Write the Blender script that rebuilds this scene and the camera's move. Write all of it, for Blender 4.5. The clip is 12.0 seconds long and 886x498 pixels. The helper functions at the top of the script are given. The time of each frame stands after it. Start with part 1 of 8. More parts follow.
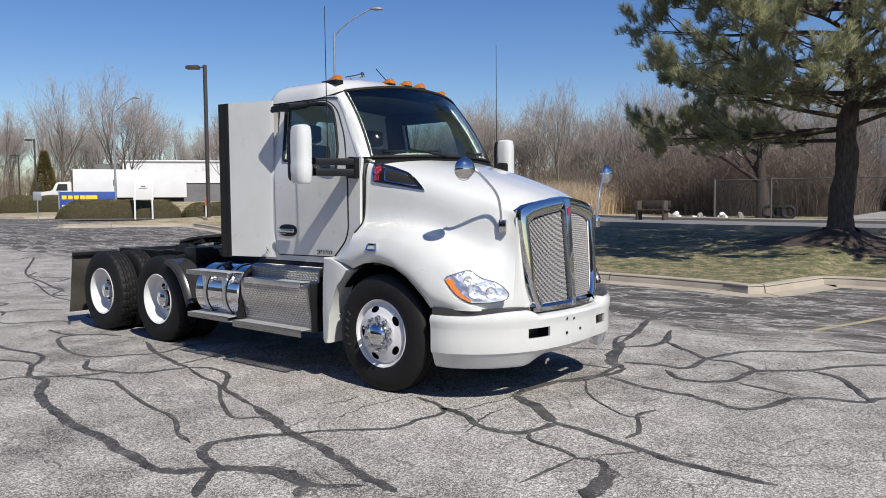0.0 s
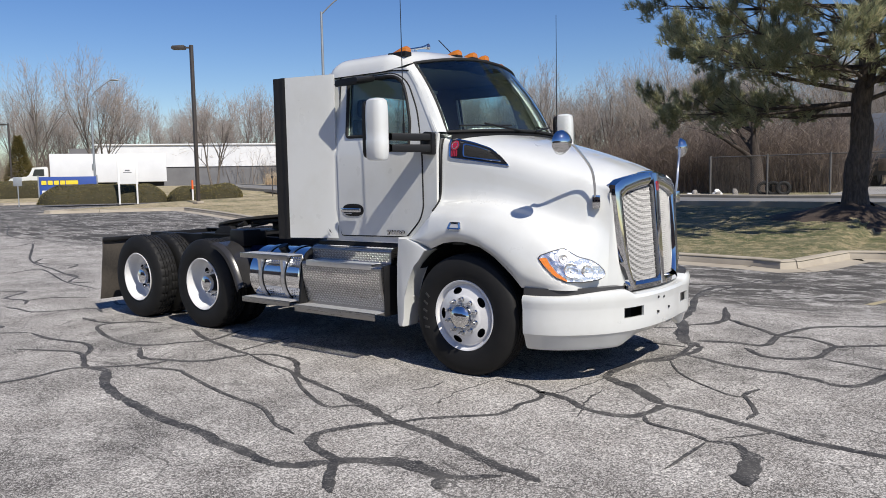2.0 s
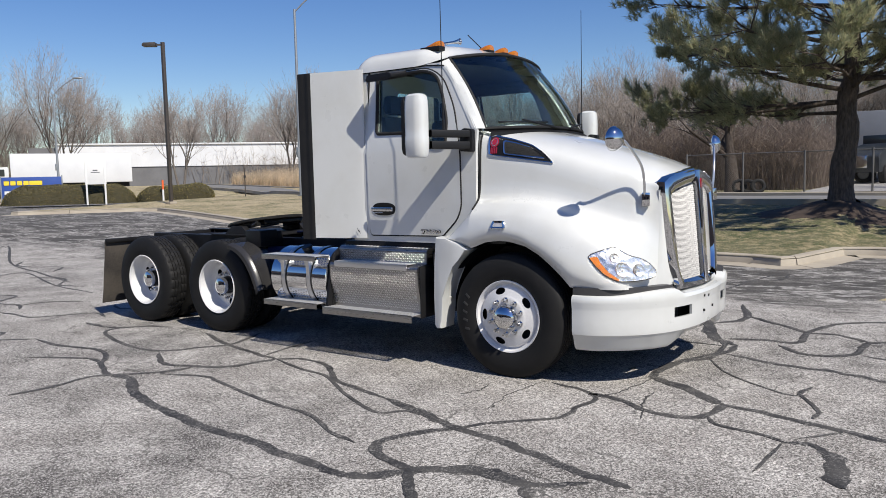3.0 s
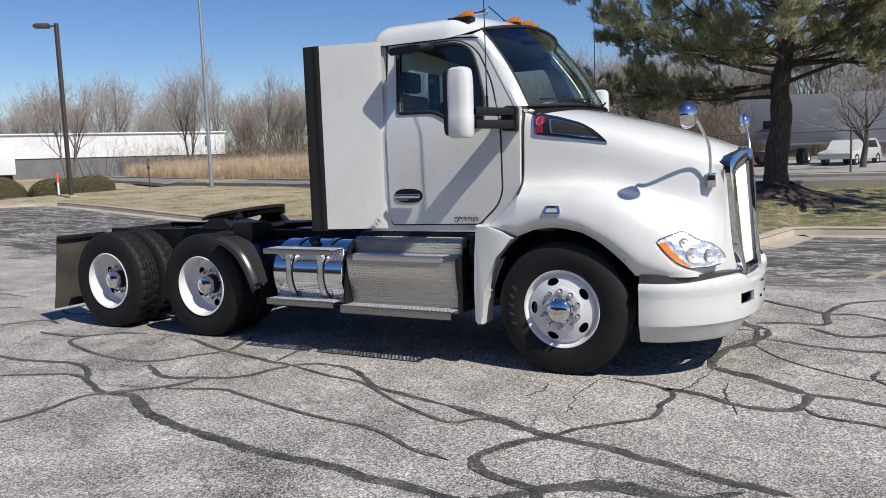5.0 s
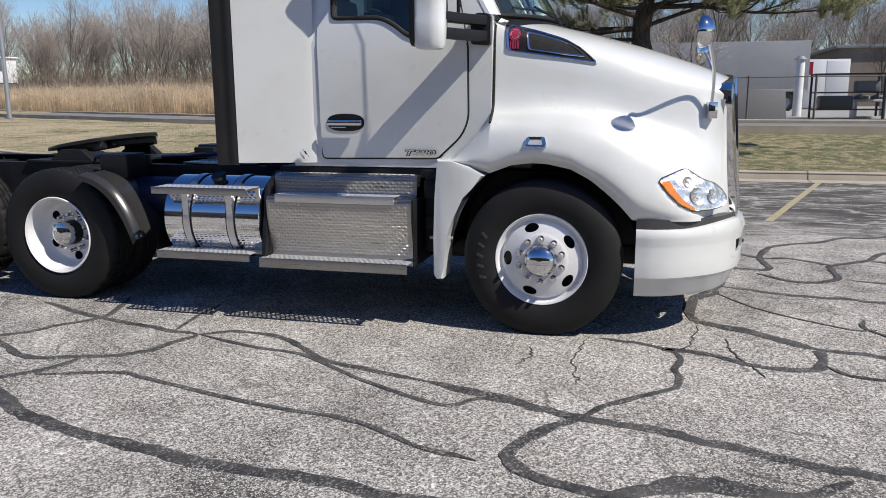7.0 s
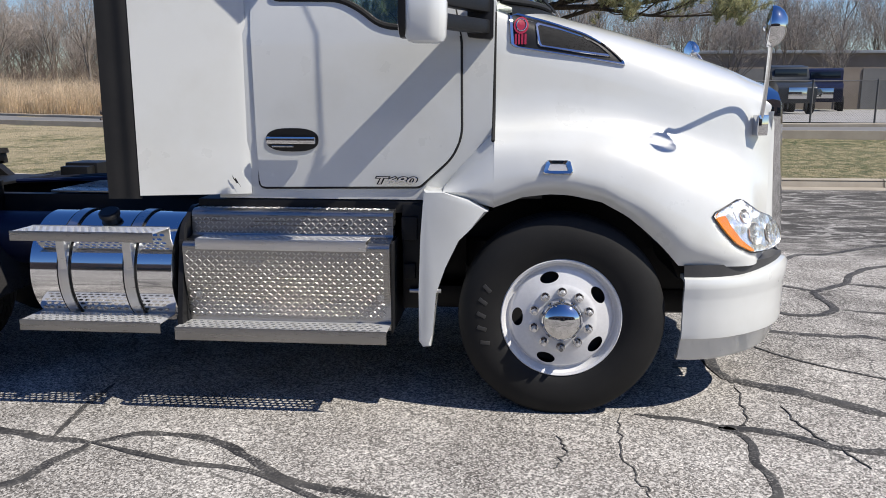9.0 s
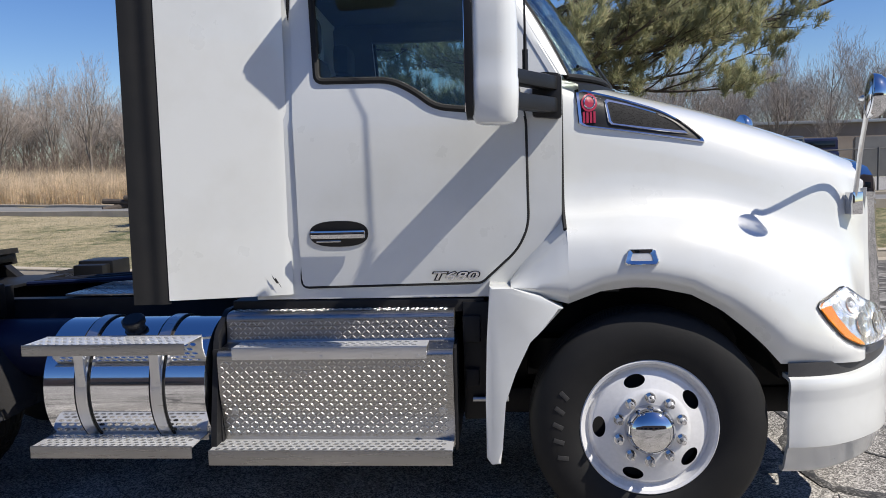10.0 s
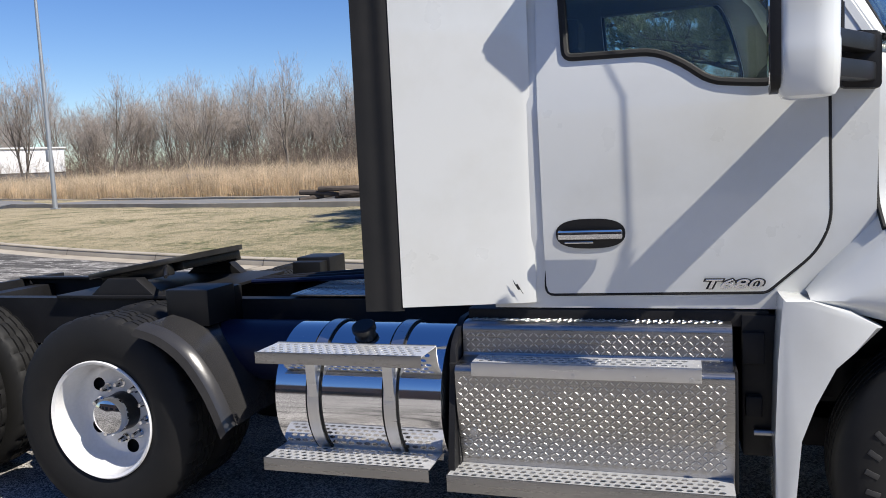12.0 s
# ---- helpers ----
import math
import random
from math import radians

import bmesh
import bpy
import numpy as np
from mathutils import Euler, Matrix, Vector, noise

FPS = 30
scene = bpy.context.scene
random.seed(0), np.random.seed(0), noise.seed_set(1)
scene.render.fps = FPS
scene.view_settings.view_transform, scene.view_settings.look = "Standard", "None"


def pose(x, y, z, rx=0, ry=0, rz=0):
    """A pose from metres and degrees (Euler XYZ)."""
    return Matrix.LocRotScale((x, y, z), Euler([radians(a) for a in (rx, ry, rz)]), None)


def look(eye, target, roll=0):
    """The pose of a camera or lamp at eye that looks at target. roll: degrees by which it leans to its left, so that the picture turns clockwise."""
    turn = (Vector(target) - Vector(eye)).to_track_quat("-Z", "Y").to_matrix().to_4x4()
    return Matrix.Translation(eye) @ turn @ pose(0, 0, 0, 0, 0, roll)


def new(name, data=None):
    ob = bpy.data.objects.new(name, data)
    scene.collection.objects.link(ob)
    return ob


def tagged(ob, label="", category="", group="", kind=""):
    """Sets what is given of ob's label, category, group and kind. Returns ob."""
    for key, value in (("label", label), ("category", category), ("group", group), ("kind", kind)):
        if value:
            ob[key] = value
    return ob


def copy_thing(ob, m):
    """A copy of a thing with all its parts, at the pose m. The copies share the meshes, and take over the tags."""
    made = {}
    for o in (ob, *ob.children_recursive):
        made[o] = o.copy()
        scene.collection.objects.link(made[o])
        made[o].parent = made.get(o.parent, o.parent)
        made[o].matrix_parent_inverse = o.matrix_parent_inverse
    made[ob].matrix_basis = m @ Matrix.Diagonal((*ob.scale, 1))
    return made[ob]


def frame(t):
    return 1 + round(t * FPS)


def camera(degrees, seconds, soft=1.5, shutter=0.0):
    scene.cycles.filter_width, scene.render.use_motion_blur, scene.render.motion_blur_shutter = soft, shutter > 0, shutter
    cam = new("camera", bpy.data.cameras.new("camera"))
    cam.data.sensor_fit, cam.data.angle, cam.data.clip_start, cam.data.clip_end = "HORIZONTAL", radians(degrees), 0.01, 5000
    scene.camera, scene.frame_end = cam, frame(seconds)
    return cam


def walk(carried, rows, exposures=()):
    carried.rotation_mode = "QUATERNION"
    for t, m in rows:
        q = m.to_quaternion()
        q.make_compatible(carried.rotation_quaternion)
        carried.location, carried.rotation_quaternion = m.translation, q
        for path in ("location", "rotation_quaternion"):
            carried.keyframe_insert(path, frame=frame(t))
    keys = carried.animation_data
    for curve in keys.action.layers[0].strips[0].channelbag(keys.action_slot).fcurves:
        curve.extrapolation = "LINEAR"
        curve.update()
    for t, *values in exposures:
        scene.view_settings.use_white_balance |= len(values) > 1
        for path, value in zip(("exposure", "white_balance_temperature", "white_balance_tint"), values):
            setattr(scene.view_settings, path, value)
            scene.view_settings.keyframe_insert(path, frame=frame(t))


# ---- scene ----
cam = camera(59.7, 12.0, soft=0.9)
PATH = [
    (0, (4.614, -5.793, 1.657), (3.341, -4.256, 1.526), -0.4),
    (0.5, (4.479, -5.869, 1.656), (3.205, -4.334, 1.512), -0.8),
    (1, (4.268, -6.002, 1.667), (3.0, -4.464, 1.506), -1.1),
    (1.5, (4.042, -6.084, 1.633), (2.792, -4.533, 1.46), -1.2),
    (2, (3.749, -6.151, 1.627), (2.525, -4.579, 1.447), -1.1),
    (2.5, (3.444, -6.25, 1.606), (2.254, -4.654, 1.424), -1.1),
    (3, (3.148, -6.388, 1.629), (1.996, -4.763, 1.445), -1.3),
    (3.2, (3.034, -6.428, 1.622), (1.902, -4.789, 1.438), -1.5),
    (4.8, (2.006, -6.531, 1.612), (1.051, -4.786, 1.405), -2.0),
    (5, (1.891, -6.5, 1.613), (0.961, -4.743, 1.393), -2.0),
    (5.5, (1.551, -6.398, 1.597), (0.707, -4.602, 1.35), -1.5),
    (6, (1.225, -6.293, 1.553), (0.478, -4.46, 1.265), -1.1),
    (6.5, (0.899, -6.153, 1.536), (0.271, -4.285, 1.198), -0.6),
    (7, (0.627, -5.881, 1.494), (0.125, -3.982, 1.118), -0.3),
    (7.2, (0.529, -5.767, 1.515), (0.077, -3.859, 1.119), -0.3),
    (8.8, (-0.22, -4.872, 1.549), (-0.387, -2.92, 1.148), 0.4),
    (9, (-0.288, -4.769, 1.549), (-0.444, -2.811, 1.172), 0.1),
    (9.5, (-0.498, -4.542, 1.554), (-0.643, -2.569, 1.259), -0.7),
    (10, (-0.62, -4.37, 1.587), (-0.771, -2.384, 1.408), -1.5),
    (10.5, (-0.726, -4.154, 1.663), (-0.891, -2.163, 1.59), -2.2),
    (11, (-0.792, -4.036, 1.675), (-1.013, -2.049, 1.724), -2.7),
    (11.2, (-0.790, -4.014, 1.668), (-1.072, -2.037, 1.729), -2.7),
    (11.5, (-0.787, -3.972, 1.655), (-1.206, -2.016, 1.67), -2.6),
    (12, (-0.997, -3.979, 1.618), (-1.594, -2.081, 1.422), -2.7),
]
walk(cam, [(t, look(eye, target, roll)) for t, eye, target, roll in PATH], [(0, 0.17), (7, 0.22), (9, 0.32), (11, 0.44), (12, 0.52)])

# ---- light ----
SUN_WAY = Vector((0.87, -0.28, 1.05)).normalized()     # towards the sun
SUN_ELEV = math.asin(SUN_WAY.z)
SUN_AZ = math.atan2(SUN_WAY.x, SUN_WAY.y)
world = bpy.data.worlds.new("sky")
scene.world = world
world.use_nodes = True
wn = world.node_tree.nodes
wl = world.node_tree.links
sky = wn.new("ShaderNodeTexSky")
sky.sky_type = "NISHITA"
sky.sun_disc = False
sky.sun_elevation = SUN_ELEV
sky.sun_rotation = SUN_AZ
sky.altitude = 200
sky.air_density = 1.0
sky.dust_density = 0.25
sky.ozone_density = 2.4
wn["Background"].inputs["Strength"].default_value = 0.094
vivid = wn.new("ShaderNodeHueSaturation")
vivid.inputs["Saturation"].default_value = 1.3
vivid.inputs["Hue"].default_value = 0.515
wl.new(sky.outputs[0], vivid.inputs["Color"])
wl.new(vivid.outputs[0], wn["Background"].inputs["Color"])
sun_data = bpy.data.lights.new("sun", "SUN")
sun_data.energy = 5.0
sun_data.angle = radians(0.53)
sun_data.color = (1.0, 0.94, 0.85)
sun = new("sun", sun_data)
sun.matrix_world = look((30, -10, 40), (30 - SUN_WAY.x, -10 - SUN_WAY.y, 40 - SUN_WAY.z))

# ---- materials ----


def material(name, base=(0.5, 0.5, 0.5), rough=0.5, metal=0.0, **more):
    """A Principled material; more sets further inputs by name with _ for spaces."""
    m = bpy.data.materials.new(name)
    m.use_nodes = True
    b = m.node_tree.nodes["Principled BSDF"]
    b.inputs["Base Color"].default_value = (*base, 1)
    b.inputs["Roughness"].default_value = rough
    b.inputs["Metallic"].default_value = metal
    for k, v in more.items():
        b.inputs[k.replace("_", " ")].default_value = v
    return m


def node(m, kind, **sets):
    n = m.node_tree.nodes.new(kind)
    for k, v in sets.items():
        n.inputs[k.replace("_", " ")].default_value = v
    return n


def link(m, a, b):
    m.node_tree.links.new(a, b)


def bsdf(m):
    return m.node_tree.nodes["Principled BSDF"]


def coords(m, scale=1.0):
    tc = m.node_tree.nodes.new("ShaderNodeTexCoord")
    mp = node(m, "ShaderNodeMapping")
    mp.inputs["Scale"].default_value = (scale, scale, scale) if not isinstance(scale, tuple) else scale
    link(m, tc.outputs["Object"], mp.inputs["Vector"])
    return mp.outputs["Vector"]


def noise_of(m, vec, scale, detail=4, rough=0.55, distort=0.0):
    n = node(m, "ShaderNodeTexNoise", Scale=scale, Detail=detail, Roughness=rough, Distortion=distort)
    link(m, vec, n.inputs["Vector"])
    return n.outputs["Fac"]


def ramp(m, fac, *stops):
    r = m.node_tree.nodes.new("ShaderNodeValToRGB")
    el = r.color_ramp.elements
    while len(el) < len(stops):
        el.new(0.5)
    for e, (p, c) in zip(el, stops):
        e.position = p
        e.color = (*c, 1) if isinstance(c, tuple) else (c, c, c, 1)
    link(m, fac, r.inputs["Fac"])
    return r.outputs["Color"]


def mix(m, fac, a, b, mode="MIX"):
    n = m.node_tree.nodes.new("ShaderNodeMix")
    n.data_type = "RGBA"
    n.blend_type = mode
    for sock, v in ((n.inputs[0], fac), (n.inputs[6], a), (n.inputs[7], b)):
        if isinstance(v, (int, float)):
            sock.default_value = v
        elif isinstance(v, tuple):
            sock.default_value = (*v, 1)
        else:
            link(m, v, sock)
    return n.outputs[2]


def bump(m, height, strength=0.3, distance=0.01):
    n = node(m, "ShaderNodeBump", Strength=strength, Distance=distance)
    link(m, height, n.inputs["Height"])
    link(m, n.outputs["Normal"], bsdf(m).inputs["Normal"])
    return n


def mottled(name, a, b, scale, rough=0.7, metal=0.0, bumpy=0.0, fine=60.0, **more):
    """Two tones at two scales, with a fine relief."""
    m = material(name, a, rough, metal, **more)
    v = coords(m)
    big = noise_of(m, v, scale, 5)
    small = noise_of(m, v, fine, 3)
    c = mix(m, ramp(m, big, (0.35, 0.0), (0.65, 1.0)), a, b)
    c = mix(m, 0.35, c, mix(m, small, tuple(0.6 * q for q in a), tuple(min(1, 1.25 * q) for q in b)))
    link(m, c, bsdf(m).inputs["Base Color"])
    if bumpy:
        bump(m, small, bumpy, 0.004)
    return m


def paint(name, base, coat=1.0, grime=0.05):
    """Glossy vehicle paint under a clear coat, with faint road film."""
    m = material(name, base, 0.34, Coat_Weight=coat, Coat_Roughness=0.03)
    v = coords(m)
    dust = noise_of(m, v, 2.2, 6, 0.62)
    dirty = tuple(q * (1 - 2.2 * grime) * f for q, f in zip(base, (1.0, 0.985, 0.95)))
    link(m, mix(m, ramp(m, dust, (0.45, 0.0), (0.75, 0.75)), base, dirty), bsdf(m).inputs["Base Color"])
    link(m, ramp(m, noise_of(m, v, 5.0, 5), (0.3, 0.26), (0.75, 0.42)), bsdf(m).inputs["Roughness"])
    orange = noise_of(m, v, 260, 2)
    bump(m, orange, 0.012, 0.001)
    return m


def rubber(name, tone):
    m = material(name, (tone,) * 3, 0.68, Specular_IOR_Level=0.3)
    v = coords(m)
    film = noise_of(m, v, 6.0, 6, 0.65)
    c = mix(m, ramp(m, film, (0.42, 0.0), (0.72, 0.6)), (tone, tone, tone), (tone * 1.7, tone * 1.6, tone * 1.5))
    link(m, c, bsdf(m).inputs["Base Color"])
    bump(m, noise_of(m, v, 140, 3), 0.15, 0.002)
    return m


def polished(name, base, rough, streak=0.05):
    m = material(name, base, rough, 1.0)
    v = coords(m, (3.0, 3.0, 90.0))
    link(m, ramp(m, noise_of(m, v, 2.0, 4), (0.3, max(0.0, rough - streak)), (0.7, rough + streak)), bsdf(m).inputs["Roughness"])
    return m


WHITE = paint("white_paint", (0.63, 0.64, 0.618))
WHITE_WHEEL = mottled("white_wheel_paint", (0.76, 0.76, 0.755), (0.68, 0.675, 0.665), 3.0, 0.3, bumpy=0.03, Coat_Weight=0.7)
CHROME = polished("chrome", (0.66, 0.665, 0.675), 0.04, 0.02)
ALLOY = polished("polished_alloy", (0.74, 0.74, 0.74), 0.20, 0.07)
TANK_METAL = polished("polished_tank_alloy", (0.80, 0.80, 0.80), 0.09, 0.05)
OXIDISED = mottled("bright_step_alloy", (0.80, 0.80, 0.79), (0.66, 0.655, 0.64), 14.0, 0.38, 0.6, bumpy=0.2, fine=90)
BRUSHED = polished("satin_alloy", (0.66, 0.66, 0.66), 0.34, 0.08)
TYRE = rubber("tyre_rubber", 0.009)
BLACK_RUBBER = rubber("black_rubber", 0.012)
TRIM_GREY = mottled("dark_grey_filler", (0.035, 0.035, 0.037), (0.055, 0.054, 0.054), 5.0, 0.5, bumpy=0.08, fine=140)
BLACK_PLASTIC = mottled("black_plastic", (0.007, 0.007, 0.008), (0.013, 0.013, 0.013), 4.0, 0.42, bumpy=0.12, fine=220, Specular_IOR_Level=0.3)
FRAME_BLACK = mottled("black_chassis_paint", (0.008, 0.008, 0.009), (0.017, 0.017, 0.018), 5.0, 0.5, Specular_IOR_Level=0.25, bumpy=0.1, fine=90)
NAVY = mottled("dark_blue_chassis_paint", (0.006, 0.009, 0.03), (0.010, 0.014, 0.04), 4.0, 0.4, Specular_IOR_Level=0.3, bumpy=0.05)
GREASE = mottled("greasy_steel", (0.012, 0.012, 0.012), (0.03, 0.028, 0.025), 9.0, 0.32, 0.3, bumpy=0.25, fine=70)
CABIN = mottled("dark_cabin_trim", (0.06, 0.064, 0.064), (0.085, 0.088, 0.088), 6.0, 0.8, bumpy=0.1, fine=150)
SEAT = mottled("dark_seat_cloth", (0.03, 0.03, 0.033), (0.05, 0.05, 0.052), 12.0, 0.95, bumpy=0.2, fine=300)
AMBER = material("amber_lens", (0.72, 0.225, 0.010), 0.10, Transmission_Weight=0.35, IOR=1.49, Coat_Weight=0.8)
_v = coords(AMBER)
bump(AMBER, noise_of(AMBER, _v, 70, 2), 0.25, 0.004)
CLEAR = material("clear_lens", (0.97, 0.98, 1.0), 0.02, Transmission_Weight=1.0, IOR=1.45)
GLASS = material("tinted_glass", (0.66, 0.79, 0.765), 0.01, Transmission_Weight=1.0, IOR=1.45)
BADGE_RED = material("badge_red", (0.30, 0.016, 0.03), 0.25, Coat_Weight=1.0)
MIRROR = material("mirror_glass", (0.86, 0.87, 0.88), 0.015, 1.0)
SEAM = material("dark_seam", (0.012, 0.012, 0.012), 0.9)

# ---- shaping tools ----


def thing(name, label, category, group="", kind="", at=(0, 0, 0)):
    ob = new(name)
    ob.location = at
    ob.empty_display_size = 0.2
    return tagged(ob, label, category, group, kind)


def finish(bm, smooth=35.0):
    """Outward normals; smooth faces with edges sharper than the angle kept hard."""
    bmesh.ops.recalc_face_normals(bm, faces=bm.faces)
    for f in bm.faces:
        f.smooth = smooth > 0
    if smooth > 0:
        lim = radians(smooth)
        for e in bm.edges:
            if len(e.link_faces) == 2 and e.calc_face_angle(0.0) > lim:
                e.smooth = False


def mesh_of(name, bm, mat, smooth=35.0):
    finish(bm, smooth)
    me = bpy.data.meshes.new(name)
    bm.to_mesh(me)
    bm.free()
    for m in mat if isinstance(mat, (list, tuple)) else (mat,):
        me.materials.append(m)
    return me


def part(name, bm, mat, parent, label="", smooth=35.0):
    ob = new(name, mesh_of(name, bm, mat, smooth))
    if parent:
        ob.parent = parent
    return tagged(ob, label)


def top(name, bm, mat, label, category, group="", kind="", smooth=35.0):
    ob = new(name, mesh_of(name, bm, mat, smooth))
    return tagged(ob, label, category, group, kind)


def mirrored(ob, name=None):
    """A copy of a part on the other side of the vehicle."""
    bm = bmesh.new()
    bm.from_mesh(ob.data)
    bmesh.ops.scale(bm, vec=(1, -1, 1), verts=bm.verts)
    bmesh.ops.reverse_faces(bm, faces=bm.faces)
    me = bpy.data.meshes.new(ob.data.name)
    bm.to_mesh(me)
    bm.free()
    for m in ob.data.materials:
        me.materials.append(m)
    o = new(name or ob.name.split(".")[0], me)
    o.parent = ob.parent
    if "label" in ob:
        o["label"] = ob["label"]
    return o


def box(bm, x0, x1, y0, y1, z0, z1, bevel=0.0, segs=2):
    r = bmesh.ops.create_cube(bm, size=1.0, matrix=Matrix.LocRotScale(((x0 + x1) / 2, (y0 + y1) / 2, (z0 + z1) / 2), None, (abs(x1 - x0), abs(y1 - y0), abs(z1 - z0))))
    vs = r["verts"]
    if bevel:
        es = list({e for v in vs for e in v.link_edges})
        bmesh.ops.bevel(bm, geom=es, offset=bevel, segments=segs, affect="EDGES", profile=0.6)
    return bm


def boxed(*a, **k):
    return box(bmesh.new(), *a, **k)


def prism(bm, poly, y0, y1, axis="y", bevel=0.0, segs=2):
    """A polygon in the two other axes, drawn out along one axis."""
    def at(p, q, d):
        return {"x": (d, p, q), "y": (p, d, q), "z": (p, q, d)}[axis]
    a = [bm.verts.new(at(p, q, y0)) for p, q in poly]
    b = [bm.verts.new(at(p, q, y1)) for p, q in poly]
    n = len(poly)
    fs = [bm.faces.new(a), bm.faces.new(b[::-1])]
    for i in range(n):
        fs.append(bm.faces.new((a[i], b[i], b[(i + 1) % n], a[(i + 1) % n])))
    if bevel:
        es = list({e for f in fs[:2] for e in f.edges})
        bmesh.ops.bevel(bm, geom=es, offset=bevel, segments=segs, affect="EDGES", profile=0.6)
    return bm


def lathe(bm, profile, axis_at=(0, 0, 0), axis="y", n=48, a0=0.0, a1=360.0):
    """A profile of (along the axis, radius), turned round the axis."""
    full = abs(a1 - a0 - 360) < 1e-6
    rows = []
    for i in range(n if full else n + 1):
        a = radians(a0 + (a1 - a0) * i / n)
        row = []
        for d, r in profile:
            c, s = r * math.cos(a), r * math.sin(a)
            p = {"x": (d, c, s), "y": (c, d, s), "z": (c, s, d)}[axis]
            row.append(bm.verts.new(Vector(axis_at) + Vector(p)))
        rows.append(row)
    for i in range(len(rows) if full else len(rows) - 1):
        ra, rb = rows[i], rows[(i + 1) % len(rows)]
        for j in range(len(profile) - 1):
            bm.faces.new((ra[j], rb[j], rb[j + 1], ra[j + 1]))
    bmesh.ops.remove_doubles(bm, verts=[v for r in rows for v in r], dist=1e-5)
    return bm


def rod(bm, a, b, r, n=12, r2=None):
    a, b = Vector(a), Vector(b)
    q = (b - a).to_track_quat("Z", "Y")
    bmesh.ops.create_cone(bm, cap_ends=True, segments=n, radius1=r, radius2=r if r2 is None else r2, depth=(b - a).length,
                          matrix=Matrix.LocRotScale((a + b) / 2, q, None))
    return bm


def smooth_path(pts, per=6):
    """A Catmull-Rom line through points."""
    p = [np.array(q, float) for q in pts]
    p = [2 * p[0] - p[1]] + p + [2 * p[-1] - p[-2]]
    out = []
    for i in range(1, len(p) - 2):
        for k in range(per):
            t = k / per
            a, b, c, d = p[i - 1], p[i], p[i + 1], p[i + 2]
            out.append(0.5 * (2 * b + (c - a) * t + (2 * a - 5 * b + 4 * c - d) * t * t + (3 * b - a - 3 * c + d) * t ** 3))
    out.append(p[-2])
    return out


def tube(bm, pts, r, n=8, closed=False):
    """A round bar through points; r is a number or one for each point."""
    pts = [Vector(p) for p in pts]
    m = len(pts)
    rs = r if isinstance(r, (list, tuple)) else [r] * m
    rows = []
    side = None
    for i, p in enumerate(pts):
        a = pts[(i - 1) % m] if closed or i else p
        b = pts[(i + 1) % m] if closed or i < m - 1 else p
        t = (b - a).normalized()
        if side is None:
            side = t.orthogonal().normalized()
        side = (side - t * side.dot(t)).normalized()
        up = t.cross(side)
        rows.append([bm.verts.new(p + rs[i] * (math.cos(2 * math.pi * k / n) * side + math.sin(2 * math.pi * k / n) * up)) for k in range(n)])
    for i in range(m if closed else m - 1):
        ra, rb = rows[i], rows[(i + 1) % m]
        for k in range(n):
            bm.faces.new((ra[k], ra[(k + 1) % n], rb[(k + 1) % n], rb[k]))
    if not closed:
        bm.faces.new(rows[0][::-1])
        bm.faces.new(rows[-1])
    return bm


def grid(bm, rows, close_u=False):
    vs = [[bm.verts.new(p) for p in r] for r in rows]
    for i in range(len(vs) - 1):
        n = len(vs[i])
        for j in range(n if close_u else n - 1):
            bm.faces.new((vs[i][j], vs[i][(j + 1) % n], vs[i + 1][(j + 1) % n], vs[i + 1][j]))
    return vs


def thicken(bm, t):
    """Gives a sheet a thickness against its normals."""
    bmesh.ops.recalc_face_normals(bm, faces=bm.faces)
    bmesh.ops.solidify(bm, geom=list(bm.faces), thickness=t)
    return bm


def herm(xs, ys, x):
    """Smooth curve through (xs, ys)."""
    if x <= xs[0]:
        return ys[0]
    if x >= xs[-1]:
        return ys[-1]
    i = max(k for k in range(len(xs)) if xs[k] <= x)
    def slope(k):
        a, b = max(k - 1, 0), min(k + 1, len(xs) - 1)
        return (ys[b] - ys[a]) / (xs[b] - xs[a])
    h = xs[i + 1] - xs[i]
    t = (x - xs[i]) / h
    return ((2 * t ** 3 - 3 * t * t + 1) * ys[i] + (t ** 3 - 2 * t * t + t) * h * slope(i)
            + (3 * t * t - 2 * t ** 3) * ys[i + 1] + (t ** 3 - t * t) * h * slope(i + 1))


def rounded(poly, r, segs=4):
    """A polygon with its corners rounded; r is a number or one for each corner."""
    out = []
    n = len(poly)
    for i in range(n):
        p = np.array(poly[i], float)
        a, b = np.array(poly[i - 1], float) - p, np.array(poly[(i + 1) % n], float) - p
        la, lb = np.linalg.norm(a), np.linalg.norm(b)
        k = min(r[i] if isinstance(r, (list, tuple)) else r, 0.48 * la, 0.48 * lb)
        if k < 1e-4:
            out.append(tuple(p))
            continue
        s, e = p + a / la * k, p + b / lb * k
        for q in range(segs + 1):
            t = q / segs
            out.append(tuple((1 - t) ** 2 * s + 2 * t * (1 - t) * p + t * t * e))
    return out


